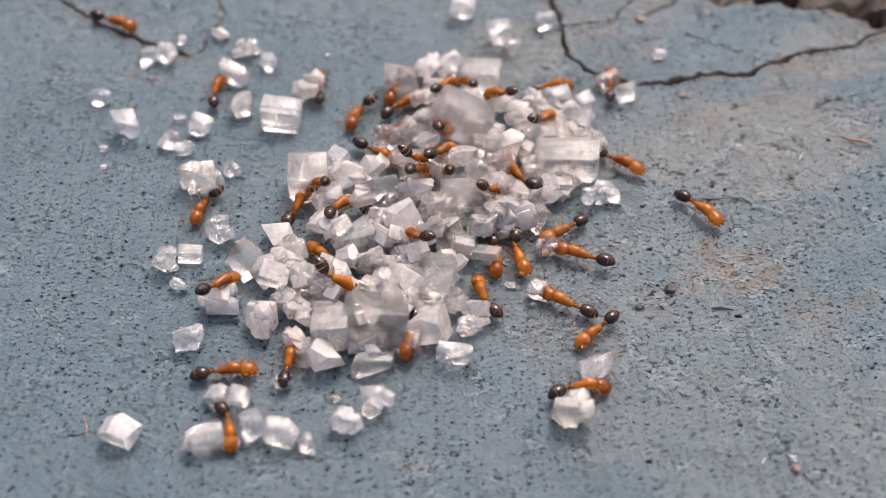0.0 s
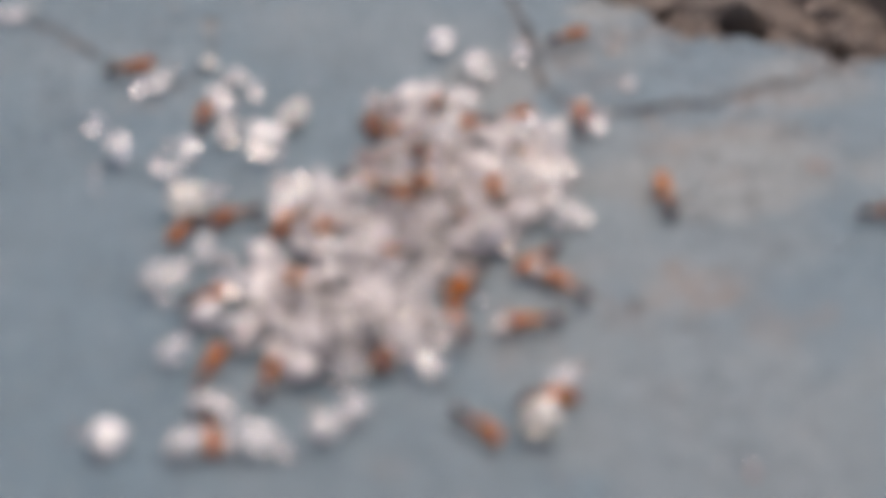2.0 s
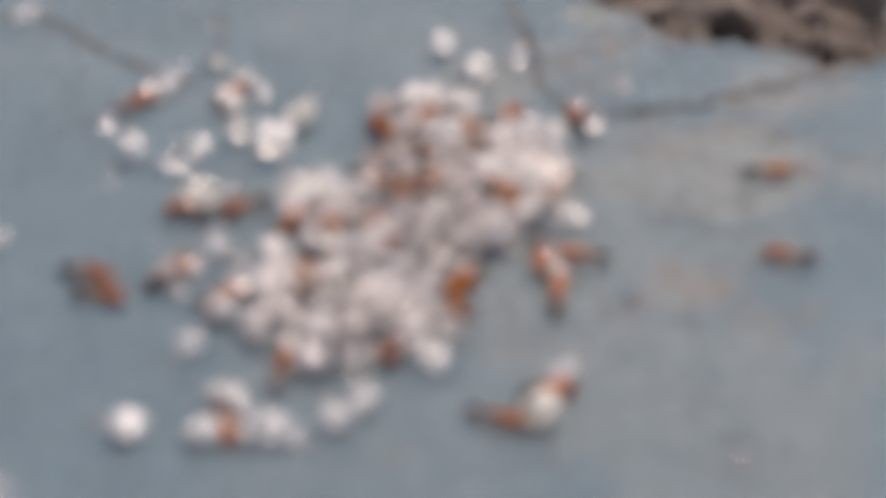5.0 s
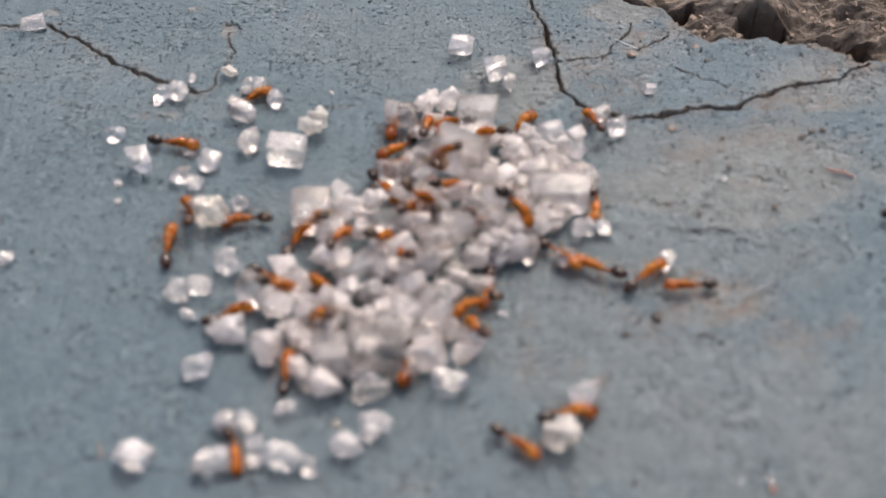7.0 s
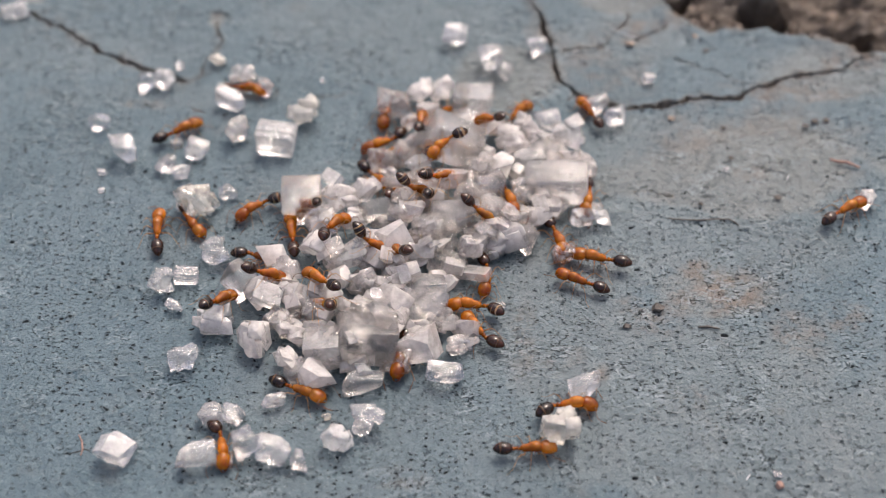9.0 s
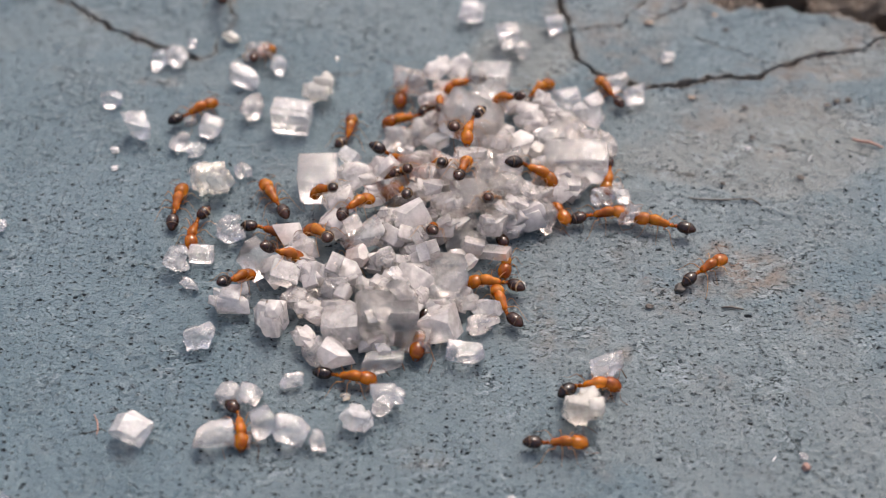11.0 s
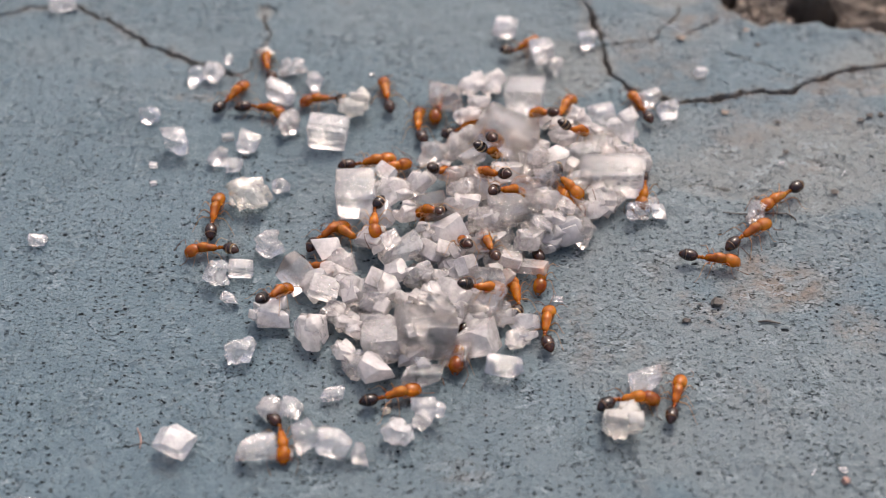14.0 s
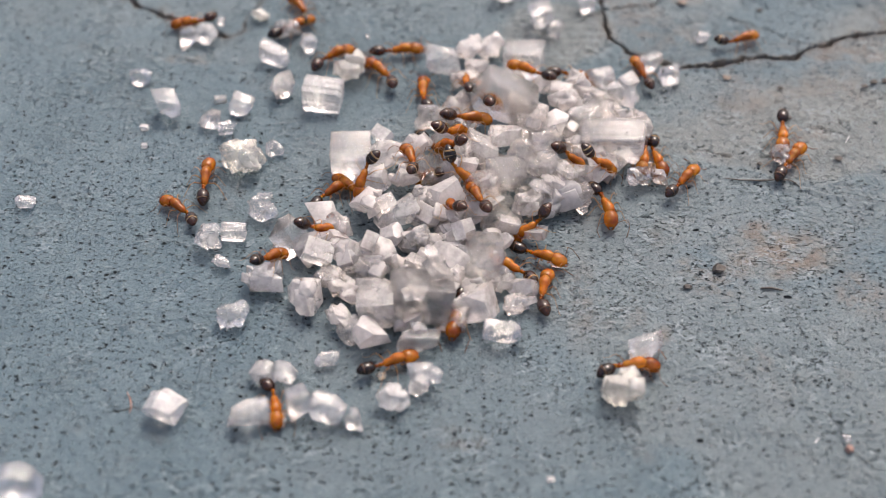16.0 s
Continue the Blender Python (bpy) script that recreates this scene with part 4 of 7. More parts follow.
crystal("block", -4.60, -3.36, 0.76, 0.55, 0.36, 0.38, -23, -7, -2, group="sugar pile")
crystal("clear", -0.68, -2.87, 0.57, 0.62, 0.47, 0.44, 19, -23, -5, group="sugar pile")
crystal("clear", 2.11, 0.95, 0.98, 0.92, 0.53, 0.51, -10, -21, 5, group="sugar pile")
crystal("chip", 0.72, 5.56, 0.54, 0.89, 0.68, 0.67, 15, -0, 26, group="sugar pile")
crystal("clear", 0.32, -1.33, 0.42, 0.57, 0.71, 0.63, -34, 15, 12, group="sugar pile")
crystal("clear", 0.53, 0.73, 0.39, 0.88, 0.42, 0.43, -31, -1, -8, group="sugar pile")
crystal("chip", -4.18, -0.96, 0.42, 0.69, 0.67, 0.62, 33, -7, -12, group="sugar pile")
crystal("chip", -4.54, -3.11, 1.01, 0.75, 0.57, 0.54, 16, 16, 4, group="sugar pile")
crystal("clear", -1.25, -3.19, 0.97, 0.53, 0.43, 0.43, -13, 19, 1, group="sugar pile")
crystal("chip", -2.66, -1.14, 0.78, 0.86, 0.50, 0.53, -6, -15, 9, group="sugar pile")
crystal("block", -1.20, -0.16, 0.63, 0.76, 0.59, 0.62, -18, -23, -1, group="sugar pile")
crystal("clear", -5.48, -3.45, 0.45, 0.66, 0.68, 0.59, 3, -6, 24, group="sugar pile")
crystal("block", 0.32, 3.65, 0.42, 0.66, 0.40, 0.42, -12, 17, -28, group="sugar pile")
crystal("clear", 1.08, -0.13, 0.45, 0.65, 0.55, 0.50, -11, -27, -14, group="sugar pile")
crystal("chip", -1.22, 1.16, 0.85, 0.52, 0.35, 0.34, -9, 1, -25, group="sugar pile")
crystal("clear", -0.26, 1.75, 0.57, 0.91, 0.37, 0.38, 38, -3, -2, group="sugar pile")
crystal("chip", -2.86, -0.10, 0.63, 0.71, 0.56, 0.59, -18, 25, 10, group="sugar pile")
crystal("clear", 1.16, 0.28, 0.43, 0.72, 0.47, 0.46, -36, -6, 16, group="sugar pile")
crystal("block", -1.68, 0.49, 0.86, 0.85, 0.52, 0.51, 7, 23, 8, group="sugar pile")
crystal("clear", -2.68, -5.41, 0.56, 0.73, 0.45, 0.42, -37, -27, 15, group="sugar pile")
crystal("clear", -0.55, -3.52, 0.72, 0.87, 0.38, 0.37, 30, 18, 23, group="sugar pile")
crystal("chip", 1.34, 2.15, 0.45, 0.64, 0.37, 0.36, 40, 14, 22, group="sugar pile")
crystal("block", -3.02, -4.07, 0.46, 0.53, 0.32, 0.33, 22, -4, 26, group="sugar pile")
crystal("chip", -5.70, -4.15, 0.61, 0.66, 0.40, 0.35, -23, -4, -13, group="sugar pile")
crystal("chip", 1.32, -0.37, 0.45, 0.74, 0.55, 0.54, -17, 9, -21, group="sugar pile")
crystal("block", 1.72, 0.81, 0.93, 0.63, 0.54, 0.56, -3, -24, -7, group="sugar pile")
crystal("clear", 0.21, -2.51, 0.72, 0.80, 0.51, 0.45, 31, -17, -27, group="sugar pile")
crystal("block", -0.41, 1.36, 0.62, 0.84, 0.66, 0.60, 37, 6, -20, group="sugar pile")
crystal("clear", -0.28, 2.25, 0.85, 0.57, 0.54, 0.55, 34, 25, -26, group="sugar pile")
crystal("chip", 0.38, -1.64, 0.73, 0.79, 0.45, 0.46, -6, -13, 14, group="sugar pile")
crystal("clear", 1.54, 2.83, 0.87, 0.58, 0.35, 0.35, 22, -19, 1, group="sugar pile")
crystal("block", -1.38, -0.53, 0.77, 0.62, 0.44, 0.38, 16, -23, -22, group="sugar pile")
crystal("chip", -1.84, -2.73, 0.79, 0.86, 0.45, 0.42, -10, -7, -1, group="sugar pile")
crystal("chip", 3.23, 2.67, 0.44, 0.79, 0.64, 0.61, 37, -15, 4, group="sugar pile")
crystal("block", -2.02, -1.65, 0.52, 0.70, 0.62, 0.63, 4, 13, -21, group="sugar pile")
crystal("chip", -1.25, 2.92, 0.60, 0.86, 0.65, 0.63, 16, -28, 15, group="sugar pile")
crystal("clear", -2.10, 0.47, 0.57, 0.56, 0.60, 0.59, 0, 6, 16, group="sugar pile")
crystal("chip", 0.99, 4.91, 0.49, 0.64, 0.46, 0.48, 0, -26, -6, group="sugar pile")


crystal("rough", 3.85, 5.60, 0.55, 1.30, 1.10, 1.00, 20, -8, 10, group="sugar pile")
crystal("rough", 4.70, 5.20, 0.50, 1.25, 1.05, 0.95, -35, 6, 4, group="sugar pile")
crystal("clear", 3.45, 4.10, 0.80, 1.35, 1.00, 0.95, 12, 10, -12, group="sugar pile")
crystal("rough", 4.65, 3.95, 0.60, 1.40, 1.10, 1.05, -14, -6, 8, group="sugar pile")
crystal("rough", 5.75, 3.95, 0.42, 1.05, 0.95, 0.80, 28, 4, -6, group="sugar pile")
crystal("clear", 2.60, 6.35, 0.62, 1.15, 0.95, 0.85, -22, 8, 6, group="sugar pile")
crystal("rough", 3.10, 1.20, 0.70, 1.30, 1.10, 0.95, 31, -10, 8, group="sugar pile")
crystal("rough", 4.05, 1.75, 0.50, 1.20, 1.00, 0.90, -18, 5, -9, group="sugar pile")
crystal("clear", 2.95, 0.60, 0.50, 1.10, 0.90, 0.80, 8, -12, 14, group="sugar pile")
crystal("rough", 1.90, -0.20, 0.62, 1.20, 1.00, 0.90, -40, 7, 5, group="sugar pile")
crystal("rough", 0.75, 6.30, 0.60, 1.25, 1.10, 0.95, 15, 6, -10, group="sugar pile")
crystal("clear", -0.35, 5.50, 0.60, 1.05, 0.85, 0.75, -28, -8, 12, group="sugar pile")
crystal("rough", -1.10, 5.15, 0.60, 1.20, 1.00, 0.90, 36, 9, -4, group="sugar pile")
crystal("rough", -3.30, -5.95, 0.45, 1.20, 0.95, 0.80, 24, -6, 8, group="sugar pile")
crystal("clear", -1.65, -5.75, 0.42, 1.15, 0.90, 0.75, -16, 8, -6, group="sugar pile")
crystal("rough", -6.10, -2.20, 0.60, 1.20, 1.05, 0.95, 12, -9, 7, group="sugar pile")
crystal("rough", -5.90, -4.05, 0.62, 1.15, 1.00, 0.90, -33, 6, -8, group="sugar pile")


def litter_of_sugar():
    """Small clear splinters and chips lodged between the larger crystals of the heap."""
    rng = random.Random(404)
    heap = [ob for ob in scene.objects if ob.name.startswith("sugar_crystal") and ob["group"] == "sugar pile"]
    tops = []
    for ob in heap:
        m = ob.matrix_world
        high = max((m @ v.co).z for v in ob.data.vertices) / MM
        tops.append((m.translation.x / MM, m.translation.y / MM, high, max(ob.dimensions.x, ob.dimensions.y) / MM / 2))
    for k in range(150):
        x, y, high, r = rng.choice(tops)
        way = rng.uniform(0, 2 * math.pi)
        x, y = x + 0.8 * r * math.cos(way), y + 0.8 * r * math.sin(way)
        under = [h for u, v, h, w in tops if math.hypot(u - x, v - y) < 0.8 * w]
        if len(under) < 2:
            continue
        z = sorted(under)[-1] - rng.uniform(0.1, 0.3)
        size = rng.uniform(0.35, 0.65)
        if z > 1.7:
            continue
        crystal(rng.choice(("clear", "shard", "chip", "clear")), x, y, z, size * rng.uniform(1.0, 1.6), size, size * rng.uniform(0.5, 0.9), rng.uniform(-90, 90), rng.uniform(-40, 40), rng.uniform(-40, 40), group="sugar pile")


litter_of_sugar()

# ---- small litter ----
def stick(name, label, category, points, radius, mat):
    """A thin bent stick, hair or fibre through points in millimetres."""
    me = bpy.data.meshes.new(name)
    bm = tube(bmesh.new(), points, [radius * (0.6 if k in (0, len(points) - 1) else 1) for k in range(len(points))], 7)
    bmesh.ops.recalc_face_normals(bm, faces=bm.faces)
    bm.to_mesh(me)
    bm.free()
    me.materials.append(mat)
    return tagged(new(name, me), label, category)


def pebble(name, label, category, x, y, size, mat, flat=0.7, seed=0):
    rng = random.Random(seed)
    bm = hull([Vector((rng.gauss(0, 1), rng.gauss(0, 1), rng.gauss(0, 1))).normalized() * size * MM * rng.uniform(0.8, 1.1) for _ in range(26)])
    bmesh.ops.scale(bm, vec=(1.2, 1, flat), verts=bm.verts)
    me = bpy.data.meshes.new(name)
    bm.to_mesh(me)
    bm.free()
    me.materials.append(mat)
    ob = new(name, me)
    ob.location = (x * MM, y * MM, size * flat * 0.75 * MM)
    return tagged(ob, label, category)


def crumbs():
    """Loose grains in and round the hollow."""
    rng = random.Random(77)
    bm = bmesh.new()
    xs = [p[0] for p in HOLLOW]
    ys = [p[1] for p in HOLLOW]
    spots = np.array([(rng.uniform(min(xs), max(xs)), rng.uniform(min(ys) - 0.6, min(ys) + 7)) for _ in range(1100)])
    h, bare, dirt, rust = relief(spots[:, 0], spots[:, 1])
    for (x, y), z, d in zip(spots, h, dirt):
        if d < 0.45 + 0.4 * rng.random() or y > 24:
            continue
        s = 0.03 + 0.22 * rng.random() ** 4
        lump = hull([Vector((rng.gauss(0, 1), rng.gauss(0, 1), rng.gauss(0, 1))).normalized() * s * rng.uniform(0.7, 1.1) + Vector((x, y, z + s * 0.35)) for _ in range(12)])
        lump.verts.index_update()
        made = [bm.verts.new(v.co * MM) for v in lump.verts]
        for f in lump.faces:
            bm.faces.new([made[v.index] for v in f.verts])
        lump.free()
    me = bpy.data.meshes.new("concrete_crumbs")
    bm.to_mesh(me)
    bm.free()
    me.materials.append(CRUMB)
    tagged(new("concrete_crumbs", me), "loose brown concrete crumbs in the broken hollow", "rubble", kind="stuff")


crumbs()
stick("twig", "short reddish brown plant splinter on worn concrete", "twig", [(15.78, 4.89, 0.07), (16.08, 4.75, 0.07), (16.48, 4.69, 0.07), (16.92, 4.39, 0.07)], 0.070, TWIG)
stick("twig", "dark rotten splinter lying on scuffed paint", "twig", [(9.29, -4.00, 0.05), (9.63, -3.97, 0.05), (10.07, -4.08, 0.05)], 0.050, GRIT)
stick("fibre", "short white lint fibre on blue paint", "fibre", [(9.98, -10.69, 0.02), (10.08, -10.52, 0.02), (10.22, -10.34, 0.02)], 0.020, FIBRE)
stick("fibre", "short white lint fibre on blue paint", "fibre", [(3.51, 2.49, 0.01), (3.58, 2.24, 0.01), (3.59, 1.96, 0.01)], 0.015, FIBRE)
stick("fibre", "bent pale lint fibre on worn paint", "fibre", [(13.77, 3.62, 0.01), (13.90, 3.82, 0.01), (13.98, 4.01, 0.01)], 0.015, FIBRE)
stick("fibre", "pale lint fibre beside a sugar crystal", "fibre", [(7.69, 13.49, 0.02), (8.13, 13.16, 0.02), (8.67, 12.83, 0.02)], 0.020, FIBRE)
stick("hair", "thin dark hair curving over the concrete", "hair", [(8.77, 1.58, 0.02), (9.31, 1.49, 0.02), (10.08, 1.46, 0.02), (10.71, 1.52, 0.02), (11.20, 1.52, 0.02), (11.44, 1.33, 0.02), (11.54, 1.15, 0.02)], 0.03, HAIR)
stick("hair", "fine dark hair on blue paint", "hair", [(-12.62, -9.51, 0.02), (-12.33, -9.44, 0.02), (-12.12, -9.33, 0.02), (-11.91, -9.42, 0.02)], 0.020, HAIR)
stick("twig", "curled dark red rootlet on blue paint", "twig", [(-12.42, -8.76, 0.03), (-12.27, -9.04, 0.03), (-12.19, -9.36, 0.03), (-12.21, -9.59, 0.03)], 0.030, TWIG)
pebble("grain_of_grit", "dark angular grain of grit on paint", "grit", 7.90, -3.13, 0.22, GRIT, 0.70, 3)
pebble("seed", "small round brown seed on blue paint", "seed", 11.10, -10.80, 0.15, TWIG, 0.80, 4)
pebble("grain_of_grit", "small dark grain of grit on worn paint", "grit", 11.75, 4.99, 0.13, GRIT, 0.60, 5)
pebble("grain_of_grit", "small dark grain of grit on worn paint", "grit", 13.29, 2.69, 0.15, GRIT, 0.50, 6)
pebble("grain_of_grit", "small dark grain of grit on worn paint", "grit", 6.70, -3.96, 0.14, GRIT, 0.60, 7)
pebble("grain_of_grit", "small dark grain of grit on worn paint", "grit", 10.19, 2.36, 0.10, GRIT, 0.60, 8)
pebble("grain_of_grit", "small brown grain of grit by a crack", "grit", 11.31, 12.90, 0.18, CRUMB, 0.50, 9)
pebble("grain_of_grit", "small brown grain of grit by a crack", "grit", 11.66, 11.92, 0.13, GRIT, 0.50, 10)
pebble("grain_of_grit", "small yellowish grain of grit near a crack", "grit", 8.32, 12.38, 0.20, CRUMB, 0.50, 11)
pebble("grain_of_grit", "pale grain of grit on bare concrete", "grit", 9.59, 7.40, 0.15, CRUMB, 0.60, 12)
pebble("grain_of_grit", "small dark grain of grit on worn paint", "grit", 15.16, 6.95, 0.14, GRIT, 0.50, 13)
pebble("grain_of_grit", "small dark grain of grit on worn paint", "grit", 15.61, 7.23, 0.16, GRIT, 0.50, 14)
pebble("grain_of_grit", "small dark grain of grit on worn paint", "grit", 16.10, 7.31, 0.14, GRIT, 0.50, 15)
pebble("grain_of_grit", "small dark grain of grit on worn paint", "grit", 11.71, 6.82, 0.12, GRIT, 0.50, 16)

# ---- ants ----
def part(name, bm, mat, parent, label="", at=None):
    bmesh.ops.recalc_face_normals(bm, faces=bm.faces)
    me = bpy.data.meshes.new(name)
    bm.to_mesh(me)
    bm.free()
    for f in me.polygons:
        f.use_smooth = True
    me.materials.append(mat)
    ob = new(name, me)
    ob.parent = parent
    if at is not None:
        ob.matrix_local = at
    return tagged(ob, label)


def egg(length, width, height, x=0.0, z=0.0, blunt=0.0, sides=14, rings=11, droop=0.0):
    """A smooth body segment along x."""
    pts, radii = [], []
    for k in range(rings):
        u = -1 + 2 * k / (rings - 1)
        u = math.copysign(abs(u) ** 0.8, u)
        r = math.sqrt(max(0.0015, 1 - u * u)) * (1 + blunt * u)
        pts.append((x + u * length / 2, 0, z + droop * u * u))
        radii.append(r * width / 2)
    return tube(bmesh.new(), pts, radii, sides, height / width)


def build_ant(label, gaster_turn=0.0, gaster_lift=8.0, head_turn=0.0, head_drop=12.0, spread=1.0, seed=0, full=False):
    rng = random.Random(seed)
    ant = new("ant")
    ant.empty_display_size = 0.001
    z = 0.42
    # thorax: domed in front, saddle, then sloping back
    thorax = part("thorax", tube(bmesh.new(), [(0.52, 0, z + 0.02), (0.44, 0, z + 0.05), (0.30, 0, z + 0.09), (0.14, 0, z + 0.08), (0.02, 0, z + 0.03), (-0.10, 0, z + 0.03), (-0.22, 0, z - 0.01), (-0.30, 0, z - 0.05)],
                                 [0.15, 0.19, 0.215, 0.20, 0.155, 0.16, 0.13, 0.055], 14, 1.05), ORANGE, ant)
    part("petiole", tube(bmesh.new(), [(-0.28, 0, z - 0.05), (-0.34, 0, z - 0.04), (-0.40, 0, z + 0.02), (-0.45, 0, z - 0.02), (-0.48, 0, z - 0.03)], [0.035, 0.05, 0.085, 0.06, 0.04], 10, 1.2), ORANGE, ant)
    part("postpetiole", tube(bmesh.new(), [(-0.46, 0, z - 0.03), (-0.51, 0, z), (-0.56, 0, z + 0.01), (-0.61, 0, z - 0.02)], [0.04, 0.075, 0.085, 0.05], 10), ORANGE, ant)
    # abdomen: pointed egg with paler seams between its plates
    back = pose(-0.58 * MM, 0, z * MM, 0, gaster_lift, gaster_turn)
    gaster = part("gaster", tube(bmesh.new(), [(0.0, 0, -0.01), (-0.05, 0, 0.0), (-0.14, 0, 0.01), (-0.26, 0, 0.01), (-0.39, 0, 0.0), (-0.51, 0, -0.02), (-0.61, 0, -0.05), (-0.69, 0, -0.08), (-0.73, 0, -0.10)],
                                 [0.06, 0.155, 0.22, 0.25, 0.25, 0.22, 0.16, 0.10, 0.03], 16, 0.92), BROWN, ant, "glossy dark brown abdomen", back)
    for gx, r in ((-0.29, 0.2515), (-0.48, 0.2305)):
        part("seam", tube(bmesh.new(), [(gx + 0.008, 0, 0.004), (gx, 0, 0.004), (gx - 0.008, 0, 0.002)], [r - 0.004, r + 0.0005, r - 0.004], 16, 0.92), SEAM, gaster)
        if full:
            part("band", tube(bmesh.new(), [(gx + 0.04, 0, 0.004), (gx, 0, 0.004), (gx - 0.04, 0, 0.002)], [r - 0.003, r + 0.003, r - 0.005], 16, 0.92), BAND, gaster, "pale stretched skin between abdomen plates")
    head_at = pose(0.51 * MM, 0, (z + 0.03) * MM, 0, head_drop, head_turn)
    head = part("head", tube(bmesh.new(), [(-0.06, 0, 0.0), (-0.03, 0, 0.01), (0.03, 0, 0.02), (0.12, 0, 0.03), (0.24, 0, 0.03), (0.36, 0, 0.02), (0.45, 0, 0.0), (0.51, 0, -0.03), (0.54, 0, -0.04)],
                             [0.10, 0.185, 0.24, 0.268, 0.277, 0.266, 0.23, 0.17, 0.09], 16, 0.86), ORANGE, ant, "", head_at)
    for s in (-1, 1):
        part("eye", egg(0.085, 0.06, 0.06, 0, 0), BLACK, head, "small black compound eye", pose(0.27 * MM, s * 0.22 * MM, 0.085 * MM))
        part("mandible", tube(bmesh.new(), [(0.46, s * 0.10, -0.04), (0.54, s * 0.11, -0.06), (0.60, s * 0.06, -0.075), (0.63, s * 0.01, -0.08)], [0.03, 0.035, 0.025, 0.008], 6), ORANGE, head)
        j = rng.uniform(-0.08, 0.08)
        part("antenna", tube(bmesh.new(), [(0.42, s * 0.08, 0.05), (0.40, s * 0.30, 0.20 + j), (0.38, s * 0.50, 0.26 + j), (0.56, s * (0.55 + j), 0.16), (0.76, s * (0.50 + j), 0.04), (0.92, s * (0.44 + j), -0.05), (1.02, s * (0.40 + j), -0.11)],
                             [0.014, 0.013, 0.012, 0.011, 0.013, 0.019, 0.009], 6), FEELER, head, "thin dark elbowed antenna")
    for s in (-1, 1):
        for k, (x0, reach, back_by) in enumerate(((0.36, 0.56, 0.40), (0.12, 0.62, -0.08), (-0.12, 0.68, -0.58))):
            reach *= spread * rng.uniform(0.92, 1.08)
            back_by *= rng.uniform(0.9, 1.1)
            leg = tube(bmesh.new(), [(0, 0, 0), (0.03 * back_by, s * 0.12, -0.05), (back_by * 0.35, s * reach * 0.42, 0.16), (back_by * 0.55, s * reach * 0.62, 0.14),
                                     (back_by * 0.85, s * reach * 0.9, -0.22), (back_by * 1.05, s * reach * 1.02, -0.34), (back_by * 1.25, s * reach * 1.12, -0.345)],
                       [0.04, 0.028, 0.019, 0.013, 0.009, 0.007, 0.005], 6)
            part("leg", leg, ORANGE_LEG, ant, "", pose(x0 * MM, s * 0.08 * MM, (z - 0.06) * MM))
    return tagged(ant, label, "ant", "ants round the sugar")


SEAM = chitin("pale abdomen seam", (0.045, 0.022, 0.01), (0.12, 0.06, 0.028), 0.35, 0.2, 0.0)
BAND = chitin("pale stretched skin", (0.20, 0.12, 0.06), (0.42, 0.29, 0.17), 0.2, 0.3, 0.1)
STYLES = [
    build_ant("orange ant with dark brown abdomen standing on sugar crystals", 0, 8, 0, 12, 1.0, 1),
    build_ant("orange ant with dark abdomen bent aside, feeding at sugar", 28, 4, -14, 24, 0.9, 2),
    build_ant("orange ant with dark abdomen curled aside, climbing sugar crystals", -30, 14, 16, 18, 1.05, 3, True),
    build_ant("orange ant with drooping dark abdomen walking on painted concrete", 6, -6, -6, 6, 1.1, 4),
]
herd = [copy_thing(STYLES[k], Matrix()) for k in (0, 1, 2, 1, 0, 2, 0, 1, 2, 1, 0, 2, 0, 1, 2, 1, 0, 2, 0, 1, 2, 1, 0, 2, 0, 1, 2, 1, 0, 3, 0, 1, 0, 3, 0, 3, 0, 3, 0, 1, 0, 3, 0, 1, 2, 1, 0, 2, 0, 1, 2)]
sizes = random.Random(31)
for one in herd:
    one.scale = (sizes.uniform(0.88, 1.0),) * 3
for pattern in STYLES:
    for ob in (*pattern.children_recursive, pattern):
        bpy.data.objects.remove(ob)
tagged(herd[37], "orange ant with dark abdomen carrying a sugar crystal")
tagged(herd[36], "orange ant with dark abdomen dragging a sugar crystal backwards")
tagged(herd[35], "orange ant with dark abdomen pushing a shared sugar crystal")
tagged(herd[32], "orange ant with dark abdomen hurrying over bare concrete")
tagged(herd[38], "large orange ant with black abdomen roaming the blue paint")
tagged(herd[31], "orange ant squeezed between sugar grains, head down")
tagged(herd[39], "orange ant half hidden behind a yellowish sugar lump")
tagged(herd[29], "orange ant with dark abdomen tugging at yellowish sugar")
tagged(herd[24], "orange ant lying over a clear sugar lump")
load_a = crystal("clear", 0, 0, 5, 0.8, 0.6, 0.6, group="carried sugar crystals")
load_b = crystal("rough", 0, 0, 5, 0.95, 0.7, 0.7, group="carried sugar crystals")
bpy.data.scenes.remove(bench)


def at(x, y, z, turn, tilt=0.0, lean=0.0):
    return pose(x * MM, y * MM, z * MM, 0, 0, turn) @ pose(0, 0, 0, lean, tilt, 0)


# ---- what moves ----
def course(thing):
    """Where the thing is at every tenth of a second, in millimetres."""
    keys = thing.animation_data
    curves = keys.action.layers[0].strips[0].channelbag(keys.action_slot).fcurves
    x, y = (next(c for c in curves if c.data_path == "location" and c.array_index == k) for k in (0, 1))
    return [(x.evaluate(frame(k / 10)) / MM, y.evaluate(frame(k / 10)) / MM) for k in range(161)]


